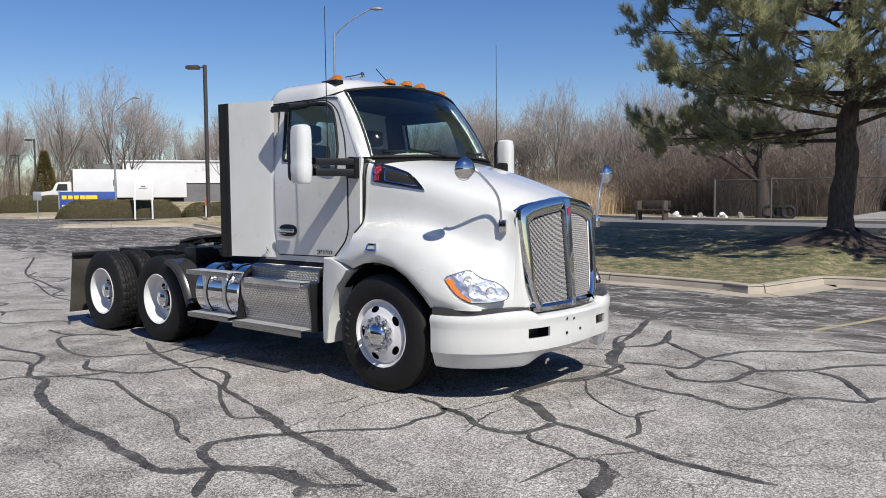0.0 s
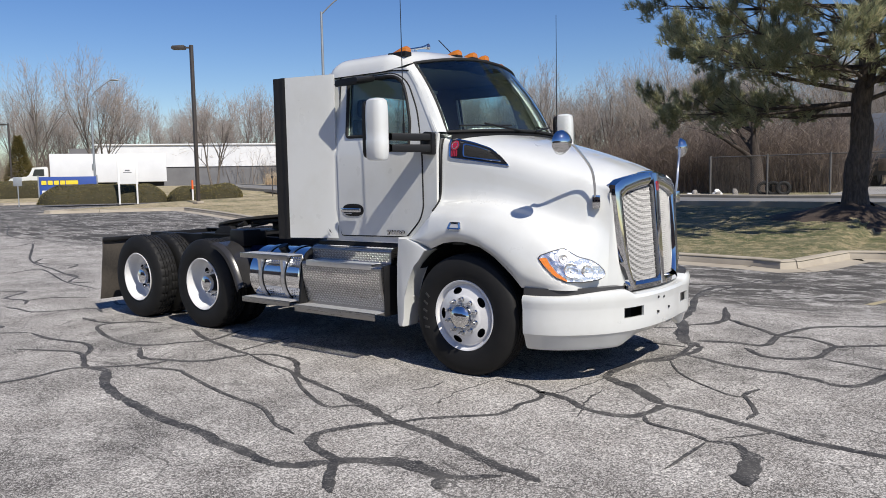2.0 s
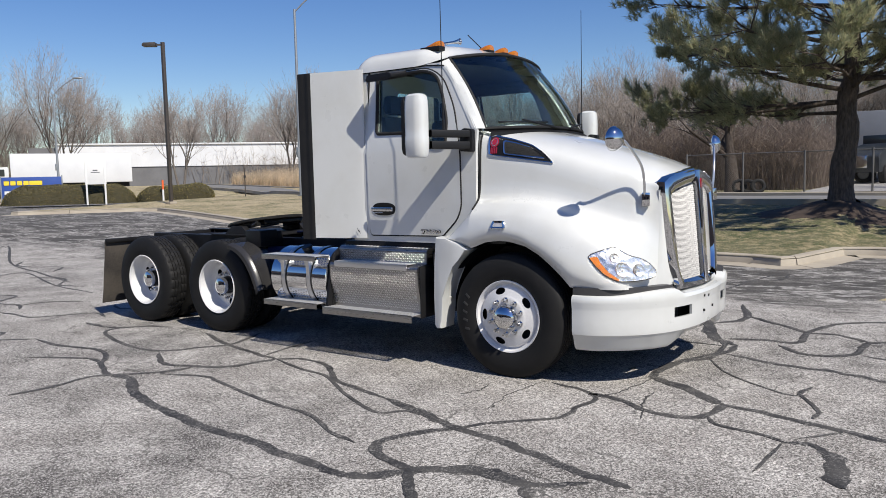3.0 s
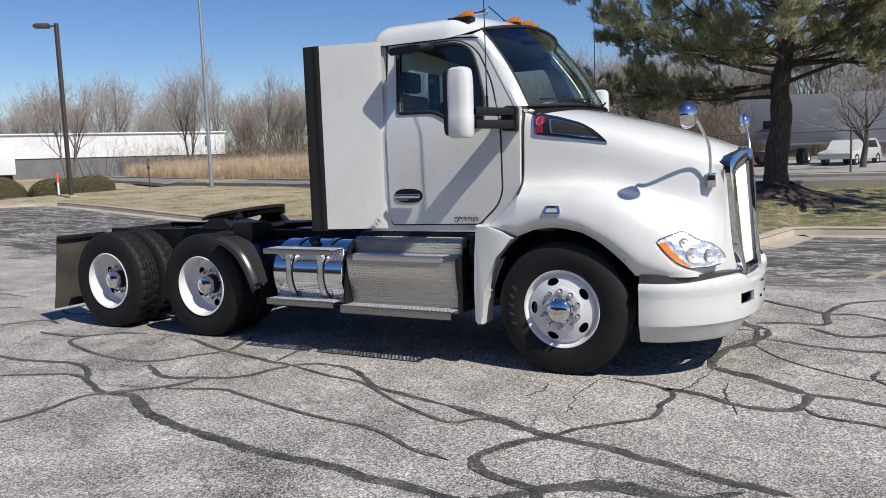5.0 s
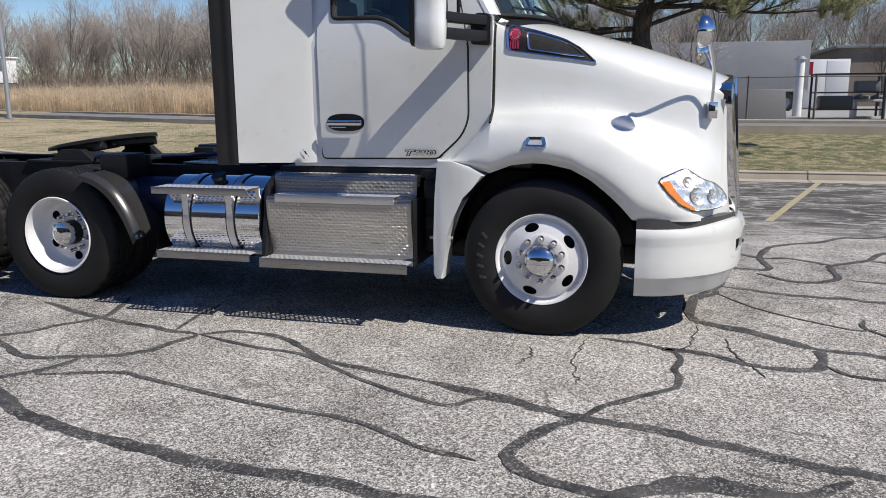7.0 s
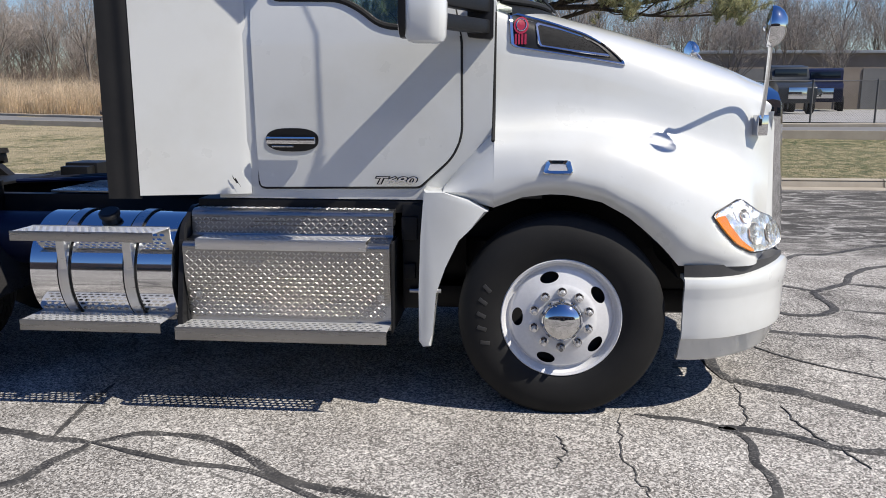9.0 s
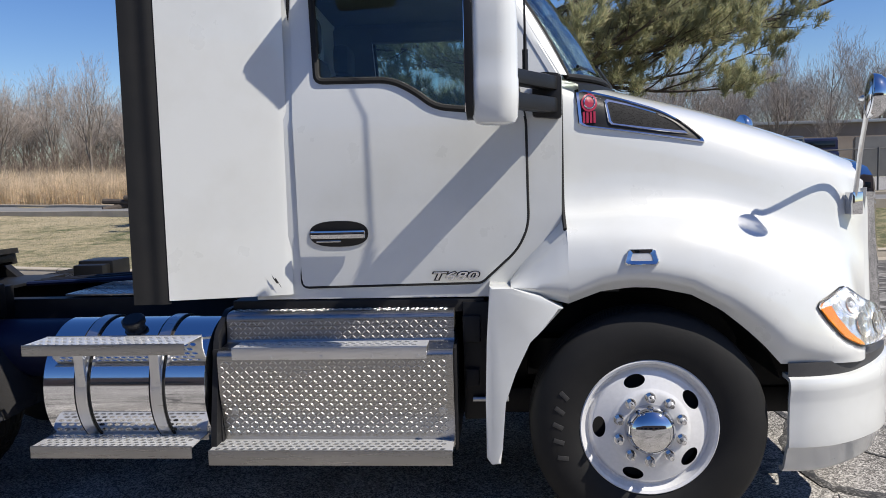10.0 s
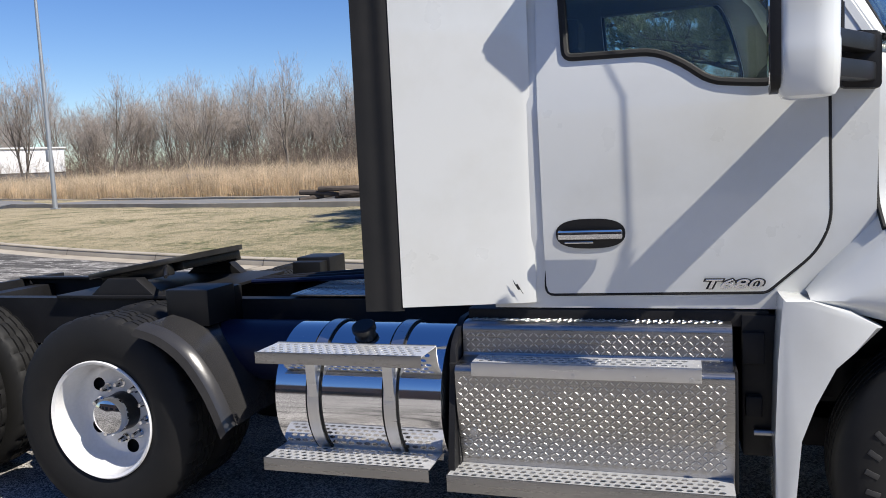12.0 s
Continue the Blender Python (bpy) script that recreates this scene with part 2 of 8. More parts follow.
def panel(bm, outer, holes=(), thick=0.02, put=None, cuts=()):
    """A sheet with holes, drawn in two axes and laid by put(u, v); cuts are v-heights along which it may fold."""
    loops = []
    for lp in (outer, *holes):
        vs = [bm.verts.new((u, 0, v)) for u, v in lp]
        loops += [bm.edges.new((vs[i], vs[(i + 1) % len(vs)])) for i in range(len(vs))]
    bmesh.ops.triangle_fill(bm, use_beauty=True, use_dissolve=False, edges=loops, normal=(0, -1, 0))
    for c in cuts:
        bmesh.ops.bisect_plane(bm, geom=list(bm.verts) + list(bm.edges) + list(bm.faces), plane_co=(0, 0, c), plane_no=(0, 0, 1))
    for v in bm.verts:
        v.co = put(v.co.x, v.co.z)
    if thick:
        thicken(bm, thick)
    return bm


def shift(bm, m):
    bmesh.ops.transform(bm, matrix=m, verts=bm.verts)
    return bm

# ---- the ground ----


def s01(t):
    t = min(1.0, max(0.0, t))
    return t * t * (3 - 2 * t)


CURB_X = (-400, -62, -52, -49, -39, -37, -31.6, -31.2, -28.2, -27.6, -15, -6.2, -1.5, -0.2, 0.3, 0.55, 0.95, 1.4, 40, 400)
CURB_Y = (16, 16, 17, 32, 32, 21, 10.2, 10.3, 14.4, 14.7, 10.6, 8.3, 7.95, 7.75, 7.5, 7.8, 9.7, 9.85, 9.85, 9.85)
ROAD_X = (-400, -120, -58, -31, -19, -11, 0, 10, 60, 400)
ROAD_Y = (240, 78, 42, 27.4, 22.2, 19.8, 17.2, 16.6, 16.6, 16.6)


def curb_y(x):
    return float(np.interp(x, CURB_X, CURB_Y))


def road_y(x):
    return float(np.interp(x, ROAD_X, ROAD_Y))


def lot_z(x, y):
    return 0.42 * s01((-x - 7) / 23) * s01((y + 8) / 12)


def land_z(x, y):
    """Height of the grass and all that lies behind the kerb."""
    c = curb_y(x)
    d = max(0.0, y - c)
    z = lot_z(x, c) + 0.13 + 0.5 * s01(d / 8.5) * (1 - 0.55 * lot_z(x, c) / 0.42)
    mound = 0.34 * math.exp(-((x - 0.3) ** 2 + (y - 13.9) ** 2) / 1.6)
    far = 0.3 * s01((y - 26) / 30) + 2.2 * s01((math.hypot(x, y) - 60) / 260)
    return z + mound + far + 0.03 * noise.noise((x * 0.35, y * 0.35, 0)) * s01(d / 2)


def spread(a, b, near, grow=1.22, first=0.4):
    """Places between a and b, close together about the places in near, wider further off."""
    out, x = [a], a
    while x < b:
        gap = min(abs(x - n) for n in near)
        x += max(first, gap * (grow - 1))
        out.append(min(x, b))
    return out


COLS = sorted(set([round(x, 3) for x in spread(-400, 400, (-31.4, -28, 0.3, 4, -6), 1.12, 0.35)] + list(CURB_X)))

ASPHALT = material("old_asphalt", (0.2, 0.2, 0.19), 0.95, Specular_IOR_Level=0.15)
_v = coords(ASPHALT)
_stone = node(ASPHALT, "ShaderNodeTexVoronoi", Scale=104.0)
link(ASPHALT, _v, _stone.inputs["Vector"])
_stone2 = node(ASPHALT, "ShaderNodeTexVoronoi", Scale=175.0)
link(ASPHALT, _v, _stone2.inputs["Vector"])
_worn = noise_of(ASPHALT, _v, 0.33, 6, 0.62)
_patch = noise_of(ASPHALT, _v, 1.7, 5, 0.6)
_fine = noise_of(ASPHALT, _v, 40.0, 5, 0.75)
_c = mix(ASPHALT, ramp(ASPHALT, _worn, (0.38, 0.0), (0.62, 1.0)), (0.125, 0.118, 0.110), (0.30, 0.28, 0.255))
_c = mix(ASPHALT, ramp(ASPHALT, _patch, (0.40, 0.0), (0.66, 0.75)), _c, (0.46, 0.438, 0.405))
_c = mix(ASPHALT, 0.72, _c, ramp(ASPHALT, _stone.outputs["Color"], (0.1, 0.14), (0.5, 0.75), (0.95, 3.0)), "MULTIPLY")
_c = mix(ASPHALT, 0.8, _c, ramp(ASPHALT, _fine, (0.3, 0.35), (0.55, 1.0), (0.75, 1.8)), "MULTIPLY")
_c = mix(ASPHALT, 0.5, _c, ramp(ASPHALT, _stone2.outputs["Distance"], (0.0, 1.15), (0.6, 0.6)), "MULTIPLY")
_c = mix(ASPHALT, ramp(ASPHALT, _stone2.outputs["Color"], (0.68, 0.0), (0.78, 0.85)), _c, (0.56, 0.54, 0.505))
# older dark sealer left near the kerb, worn into streaks, and fine crazing
_xyz = node(ASPHALT, "ShaderNodeSeparateXYZ")
link(ASPHALT, _v, _xyz.inputs[0])
_near = ramp(ASPHALT, mix(ASPHALT, 0.1, (0, 0, 0), _xyz.outputs["Y"]), (0.10, 0.0), (0.45, 1.0))
_edge = ramp(ASPHALT, mix(ASPHALT, 0.68, _near, noise_of(ASPHALT, coords(ASPHALT, (0.6, 1.4, 1.0)), 1.1, 8, 0.72)), (0.53, 0.0), (0.67, 0.88))
_c = mix(ASPHALT, _edge, _c, (0.045, 0.043, 0.041))
_scuff = ramp(ASPHALT, noise_of(ASPHALT, coords(ASPHALT, (0.7, 1.7, 1.0)), 0.85, 7, 0.62), (0.478, 0.0), (0.497, 0.75), (0.503, 0.75), (0.522, 0.0))
_c = mix(ASPHALT, mix(ASPHALT, 1.0, _scuff, _near, "MULTIPLY"), _c, (0.44, 0.425, 0.40))
_wave = node(ASPHALT, "ShaderNodeTexNoise", Scale=2.2, Detail=4.0)
link(ASPHALT, _v, _wave.inputs["Vector"])
_bend = mix(ASPHALT, 0.3, _v, _wave.outputs["Color"], "ADD")
_craze = node(ASPHALT, "ShaderNodeTexVoronoi", Scale=2.3)
_craze.feature = "DISTANCE_TO_EDGE"
link(ASPHALT, _bend, _craze.inputs["Vector"])
_line = mix(ASPHALT, 1.0, ramp(ASPHALT, _craze.outputs["Distance"], (0.006, 1.0), (0.019, 0.0)), ramp(ASPHALT, noise_of(ASPHALT, _v, 0.9, 3), (0.46, 0.0), (0.60, 0.7)), "MULTIPLY")
_c = mix(ASPHALT, _line, _c, (0.06, 0.058, 0.055))
link(ASPHALT, _c, bsdf(ASPHALT).inputs["Base Color"])
bump(ASPHALT, mix(ASPHALT, 0.5, _stone.outputs["Distance"], _fine), 0.5, 0.006)

GRASS = material("early_spring_turf", (0.1, 0.11, 0.04), 0.95)
_v = coords(GRASS)
_g1 = noise_of(GRASS, coords(GRASS, (0.8, 1.25, 1.0)), 0.6, 8, 0.74)
_g2 = noise_of(GRASS, _v, 3.6, 7, 0.76)
_g3 = noise_of(GRASS, _v, 26.0, 4, 0.75)
_c = mix(GRASS, ramp(GRASS, _g2, (0.46, 0.0), (0.57, 1.0)), (0.062, 0.08, 0.024), (0.29, 0.245, 0.135))
_gx = node(GRASS, "ShaderNodeSeparateXYZ")
link(GRASS, _v, _gx.inputs[0])
_dry = ramp(GRASS, mix(GRASS, 0.05, (0, 0, 0), mix(GRASS, 1.0, _gx.outputs["X"], (20, 20, 20), "ADD")), (0.15, 0.95), (0.9, 0.2))
_c = mix(GRASS, mix(GRASS, 1.0, ramp(GRASS, _g1, (0.36, 0.0), (0.55, 0.95)), _dry, "MULTIPLY"), _c, (0.42, 0.345, 0.22))
_c = mix(GRASS, 0.85, _c, ramp(GRASS, _g3, (0.25, 0.2), (0.5, 0.95), (0.8, 2.0)), "MULTIPLY")
link(GRASS, _c, bsdf(GRASS).inputs["Base Color"])
bump(GRASS, _g3, 0.9, 0.05)

CONCRETE = mottled("weathered_concrete", (0.42, 0.375, 0.30), (0.31, 0.27, 0.215), 1.6, 0.9, bumpy=0.3, fine=55)
ROADWAY = mottled("grey_road_surface", (0.20, 0.196, 0.188), (0.15, 0.148, 0.143), 0.5, 0.9, bumpy=0.2, fine=40)
YELLOW = mottled("worn_yellow_marking", (0.40, 0.33, 0.17), (0.27, 0.245, 0.18), 5.0, 0.9)
TAR = material("crack_sealant", (0.05, 0.05, 0.05), 0.75, Specular_IOR_Level=0.25)
_v = coords(TAR)
_c = mix(TAR, ramp(TAR, noise_of(TAR, _v, 3.5, 6, 0.7), (0.38, 0.0), (0.66, 1.0)), (0.026, 0.026, 0.028), (0.075, 0.072, 0.068))
_chip = node(TAR, "ShaderNodeTexVoronoi", Scale=120.0)
link(TAR, _v, _chip.inputs["Vector"])
_bare = mix(TAR, 1.0, ramp(TAR, _chip.outputs["Color"], (0.62, 0.0), (0.74, 1.0)), ramp(TAR, noise_of(TAR, _v, 5.0, 5, 0.7), (0.42, 0.1), (0.66, 0.9)), "MULTIPLY")
_c = mix(TAR, _bare, _c, (0.27, 0.258, 0.24))
link(TAR, _c, bsdf(TAR).inputs["Base Color"])
bump(TAR, noise_of(TAR, _v, 60, 3), 0.35, 0.004)

# the lot, laid from the kerb towards and past the camera
bm = bmesh.new()
DOWN = [0, 0.5, 1.2, 2.2, 3.6, 5.5, 8, 11, 15, 20, 27, 36, 50, 75]
grid(bm, [[(x, curb_y(x) - d, lot_z(x, curb_y(x) - d)) for d in DOWN] for x in COLS])
parking_lot = top("parking_lot", bm, ASPHALT, "weathered grey asphalt parking lot with sealed cracks", "parking lot", kind="structure")

# the land behind the kerb, up to the horizon, and a wide sheet below all
bm = bmesh.new()
UP = [0, 0.25, 0.6, 1.1, 1.8, 2.6, 3.5, 4.2, 5, 6, 7.2, 8.6, 10.5, 13, 17, 22, 30, 42, 60, 90, 140, 220, 400, 900]
grid(bm, [[(x, curb_y(x) + d, land_z(x, curb_y(x) + d)) for d in UP] for x in COLS])
grid(bm, [[(x, y, -0.6) for y in (-1500, -60, 60, 1500)] for x in (-1500, -300, 300, 1500)])
ground = top("ground", bm, GRASS, "patchy green and straw-coloured spring grass", "ground", kind="structure")

# kerb along the edge of the lot
bm = bmesh.new()
line = [x for x in COLS if -64 <= x <= 60]
rows = []
for i, x in enumerate(line):
    y = curb_y(x)
    x2, x1 = line[min(i + 1, len(line) - 1)], line[max(i - 1, 0)]
    t = Vector((x2 - x1, curb_y(x2) - curb_y(x1), 0)).normalized()
    n = Vector((-t.y, t.x, 0))
    z = lot_z(x, y)
    rows.append([Vector((x, y, 0)) + n * o + Vector((0, 0, z + h)) for o, h in ((-0.45, 0.004), (-0.02, 0.012), (0.0, 0.10), (0.025, 0.145), (0.06, 0.155), (0.2, 0.155), (0.215, 0.12), (0.22, -0.1))])
grid(bm, rows)
curb = top("curb", bm, CONCRETE, "weathered tan concrete kerb with gutter beside the lot", "curb", kind="structure", smooth=25)
JOINT = mottled("dirty_kerb_joint", (0.07, 0.06, 0.05), (0.12, 0.10, 0.08), 8.0, 0.95)
for x in np.arange(-30.0, 14.0, 3.05):
    x = float(x)
    bm = bmesh.new()
    t = Vector((0.1, curb_y(x + 0.05) - curb_y(x - 0.05), 0)).normalized()
    n = Vector((-t.y, t.x, 0))
    z = lot_z(x, curb_y(x))
    grid(bm, [[Vector((x, curb_y(x), z)) + t * w + n * o + Vector((0, 0, h)) for o, h in ((-0.40, 0.009), (-0.024, 0.016), (-0.004, 0.10), (0.022, 0.149), (0.06, 0.159), (0.2, 0.159))] for w in (-0.009, 0.009)])
    part("curb_joint", bm, JOINT, curb)

# the road behind the verge
bm = bmesh.new()
rx = [x for x in spread(-390, 380, (0, -20), 1.1, 1.5)]
def road_z(x, o):
    return land_z(x, road_y(x) + 3.5) + 0.035 + 0.02 * (1 - abs(o - 3.5) / 3.5)
grid(bm, [[(x, road_y(x) + o, road_z(x, o)) for o in (0, 1.5, 3.5, 5.5, 7)] for x in rx])
road = top("road", bm, ROADWAY, "plain grey two-lane road behind the verge", "road", kind="structure")
bm = bmesh.new()
for o in (1.65,):
    grid(bm, [[(x, road_y(x) + o + w, road_z(x, o) + 0.008) for w in (0, 0.13)] for x in rx])
road_line = top("road_line", bm, YELLOW, "faded yellow line along the road", "road marking", kind="structure")
bm = bmesh.new()
for o, s in ((-0.02, -1), (7.02, 1)):
    grid(bm, [[(x, road_y(x) + o + s * w, road_z(x, 0 if s < 0 else 7) + h) for w, h in ((0, -0.02), (0.0, 0.10), (0.03, 0.13), (0.18, 0.13), (0.2, -0.1))] for x in rx])
road_curb = top("road_curb", bm, CONCRETE, "low concrete kerbs along both sides of the road", "curb", kind="structure", smooth=25)

# ---- sealed cracks in the asphalt ----
sealer_rng = random.Random(5)


def crack(width, *pts):
    """A flat run of sealant, wobbling in line and in width."""
    line = smooth_path(pts, 7)
    if width < 0.02:                         # hairlines run jagged
        line = [q if i in (0, len(line) - 1) else q + np.array([sealer_rng.uniform(-0.018, 0.018), sealer_rng.uniform(-0.018, 0.018)]) for i, q in enumerate(line)]
    bm = bmesh.new()
    rows = []
    seed = sealer_rng.uniform(0, 90)
    lift = 0.003 + sealer_rng.uniform(0, 0.003)
    for i, p in enumerate(line):
        a, b = line[max(i - 1, 0)], line[min(i + 1, len(line) - 1)]
        t = Vector((b[0] - a[0], b[1] - a[1])).normalized()
        n = Vector((-t.y, t.x))
        s = i * 0.2 + seed
        mid = Vector((p[0], p[1])) + n * width * (0.25 * noise.noise((s, 0.3, 0)) + 0.10 * noise.noise((s * 7, 2.3, 0)))
        wl_, wr = (0.5 * width * (0.78 + 0.34 * noise.noise((s * 1.3, k, 5)) + 0.26 * noise.noise((s * 8, k, 9)) + 0.22 * noise.noise((s * 23, k, 4))) for k in (2.0, 7.0))
        taper = min(1.0, 0.25 + 0.25 * min(i, len(line) - 1 - i))
        wl_, wr = wl_ * taper, wr * taper
        q = [mid - n * wl_, mid - n * wl_ * 0.75, mid + n * wr * 0.75, mid + n * wr]
        rows.append([(v.x, v.y, lot_z(v.x, v.y) + h) for v, h in zip(q, (-0.001, lift, lift, -0.001))])
    grid(bm, rows)
    return part("crack_seal", bm, TAR, parking_lot, "dark sealant run" if width > 0.02 else "")


crack(0.07, (-5.13, -2.27), (-4.59, -2.3), (-4.08, -2.21), (-3.77, -2.3), (-3.49, -2.51), (-3.16, -2.69), (-2.97, -2.73))
crack(0.06, (-4.35, -2.76), (-3.91, -2.54), (-3.64, -2.48), (-3.4, -2.57))
crack(0.07, (-3.1, -3.53), (-3.05, -3.27), (-3.08, -2.9), (-2.97, -2.73), (-2.68, -2.45), (-2.57, -2.15))
crack(0.07, (-4.9, -1.34), (-4.89, -1.61), (-4.34, -1.86), (-3.71, -1.97), (-3.38, -1.88), (-3.23, -1.63), (-3.06, -1.34), (-3.24, -0.84))
crack(0.08, (-3.35, -2), (-3.09, -2.17), (-2.86, -2.23), (-2.57, -2.15), (-2.33, -2.02), (-2.23, -1.8), (-2.17, -1.58))
crack(0.08, (-3.8, -1.12), (-3.24, -1.34), (-2.7, -1.48), (-2.37, -1.56), (-2.17, -1.58))
crack(0.07, (-2.17, -1.58), (-1.96, -1.47), (-1.66, -1.49), (-1.4, -1.66), (-1.16, -1.86), (-0.84, -1.95), (-0.48, -2.06))
crack(0.05, (-2.17, -1.58), (-1.64, -1.75), (-1.33, -1.8), (-0.82, -2.13), (-0.33, -2.35), (-0.12, -2.23), (0.17, -2.28))
crack(0.12, (-2.97, -2.73), (-2.74, -2.71), (-2.38, -2.9), (-2, -3.07), (-1.69, -3.12), (-1.4, -3.16), (-1.04, -3.21), (-0.65, -3.23), (-0.24, -3.29), (0.21, -3.34))
crack(0.05, (-2.64, -2.48), (-2.2, -2.34), (-1.99, -2.38), (-1.39, -2.54), (-1.01, -2.6), (-0.66, -2.65), (-0.3, -2.84), (-0.02, -2.91))
crack(0.05, (-2.37, -1.56), (-2.42, -1.2), (-2.43, -0.85))
crack(0.11, (-0.48, -2.06), (-0.16, -2.16), (0.17, -2.28), (0.38, -2.35), (0.78, -2.43), (1.02, -2.51), (1.33, -2.6), (1.52, -2.65), (1.68, -2.68))
crack(0.06, (0.38, -2.35), (0.49, -2.15), (0.71, -1.94), (0.84, -1.77), (0.84, -1.52), (0.85, -1.24), (0.64, -1.1), (0.38, -1.05))
crack(0.07, (0.38, -2.35), (0.21, -2.53), (0.11, -2.72), (0.12, -2.85), (0.22, -2.98), (0.44, -3.05), (0.62, -3.07))
crack(0.12, (0.38, -3.26), (0.62, -3.05), (0.83, -2.88), (1.03, -2.87), (1.2, -2.9))
crack(0.07, (0.97, -0.5), (0.96, -0), (1.19, 0.39), (1.17, 0.88), (1.03, 1.26), (0.45, 2.4), (0.49, 2.91), (0.18, 3.75), (0.23, 4.74), (0.46, 6.4))
crack(0.09, (0.86, -3.44), (0.69, -3.3), (0.55, -3.09), (0.72, -2.98), (0.96, -2.91), (1.21, -2.92), (1.47, -2.74))
crack(0.14, (1.21, -2.92), (1.3, -3.07))
crack(0.07, (0.55, -3.09), (0.36, -3.04), (0.18, -2.97), (0.09, -2.82), (0.21, -2.56), (0.42, -2.28))
crack(0.05, (-7.74, -1.22), (-7.71, -0.83), (-7.29, -0.51))
crack(0.07, (-16.69, 2.62), (-16.75, 3), (-13.36, 1.42), (-11.2, 0.91), (-9.44, 0.51))
crack(0.06, (-31.7, 7.79), (-24.53, 5.65), (-20.12, 3.83), (-17.97, 3.51))
crack(0.06, (-11.43, 0.14), (-11.5, 0.78), (-9.28, 0.19), (-7.95, 0.04))
crack(0.09, (0.84, -1.24), (0.78, -1.17), (1.05, -1.23), (1.34, -1.38), (1.61, -1.33), (1.68, -1.05), (1.69, -0.95))
crack(0.14, (0.97, -0.50), (1.21, -0.6), (1.5, -0.82), (1.69, -0.96))
crack(0.10, (0.99, -0.56), (0.96, -0.17), (1.06, 0.27), (1.24, 0.66), (1.26, 1.02))
crack(0.16, (1.26, 1.02), (0.98, 1.25), (0.73, 1.94), (0.59, 2.27))
crack(0.11, (0.59, 2.27), (0.41, 3.09), (0.12, 4.01), (0.09, 5.11), (0.64, 5.77), (0.61, 6.54))
crack(0.10, (1.68, -0.97), (1.94, -1.0), (2.22, -1.08), (2.5, -1.16), (2.77, -1.22), (3.02, -1.24), (3.33, -1.25))
crack(0.10, (1.26, 0.62), (1.55, 0.49), (1.9, 0.41), (2.12, 0.4), (2.33, 0.34), (2.6, 0.26), (2.75, 0.45), (2.83, 0.81), (3.06, 0.99), (3.33, 1.05), (3.43, 1.28), (4.2, 1.9), (5.1, 2.2))
crack(0.09, (1.13, 1.25), (1.42, 1.36), (1.72, 1.38), (1.71, 1.89), (1.84, 2.4), (2.06, 2.7), (2.42, 2.92), (2.72, 3.26), (3.08, 3.35), (3.9, 3.9), (5.0, 4.1))
crack(0.09, (1.6, 1.18), (1.83, 0.93), (2.07, 0.96), (2.24, 1.13), (2.26, 1.49), (2.3, 1.69), (2.66, 2.0), (2.85, 2.32), (3.19, 2.67), (4.0, 3.0))
crack(0.09, (1.71, 1.89), (1.96, 1.94), (2.15, 1.82), (2.3, 1.69))
crack(0.07, (2.29, 1.1), (2.58, 1.01), (2.81, 0.95))
crack(0.09, (2.67, 1.97), (2.96, 1.84), (3.2, 1.41), (3.35, 1.11))
crack(0.12, (0.75, 1.96), (0.99, 2.42), (0.73, 3.33))
crack(0.09, (0.99, 2.57), (1.24, 2.34), (1.56, 2.06), (1.71, 1.89))
crack(0.05, (0.19, 1.52), (0.7, 1.78))
crack(0.06, (0.72, 0.93), (1.14, 0.93))
crack(0.03, (1.19, 0.37), (1.44, -0.05), (1.76, -0.33), (2.0, -0.48), (2.13, -0.44))
crack(0.05, (2.11, -0.19), (2.07, -0.43), (2.25, -0.77), (2.25, -0.99))
crack(0.05, (1.66, -1.28), (1.78, -1.43), (2.04, -1.48), (2.19, -1.55))
crack(0.08, (2.19, -1.55), (2.33, -1.50), (2.43, -1.6))
crack(0.17, (2.40, -1.56), (2.5, -1.82), (2.58, -2.12))
crack(0.03, (2.19, -1.55), (2.17, -1.84), (2.15, -2.13))
crack(0.03, (2.25, -1.43), (2.49, -1.14))
crack(0.012, (0.32, -1.02), (0.26, -1.42), (0.29, -1.74), (0.31, -1.88))
crack(0.012, (1.01, -0.57), (0.93, -1.05), (0.86, -1.19))
crack(0.012, (-0.02, -1.32), (0, -1.5), (-0.06, -1.67))
crack(0.015, (1.15, -0.88), (1.18, -1.16), (1.27, -1.4), (1.3, -1.56))
bm = bmesh.new()
for (ax, ay), (bx, by) in (((2.12, 4.35), (3.72, 9.6)), ((6.0, 4.2), (7.6, 9.6)), ((9.9, 4.1), (11.5, 9.6))):
    t = Vector((bx - ax, by - ay)).normalized()
    n = Vector((-t.y, t.x)) * 0.05
    grid(bm, [[(ax + (bx - ax) * k / 8 + s * n.x, ay + (by - ay) * k / 8 + s * n.y, 0.005) for s in (-1, 1)] for k in range(9)])
part("bay_line", bm, YELLOW, parking_lot, "worn yellow bay lines")
crack(0.10, (0.05, -3.32), (0.24, -3.34), (0.42, -3.28), (0.52, -3.2))
for x0, y0, run in ((-5.6, -1.5, 1.2), (-6.1, -2.4, 0.9), (-6.6, -0.6, 1.3), (-7.4, -1.8, 1.6), (-7.9, 0.4, 1.4), (-6.9, -3.3, 1.5), (-9.2, -0.9, 1.8), (-8.6, 1.9, 1.9), (-10.8, 0.6, 2.0), (-11.5, 3.0, 2.4), (-13.4, 1.4, 2.2)):
    way = sealer_rng.uniform(-0.5, 0.5)
    crack(0.07, *[(x0 + run * k / 4, y0 + way * run * k / 4 + sealer_rng.uniform(-0.16, 0.16) * run) for k in range(5)])
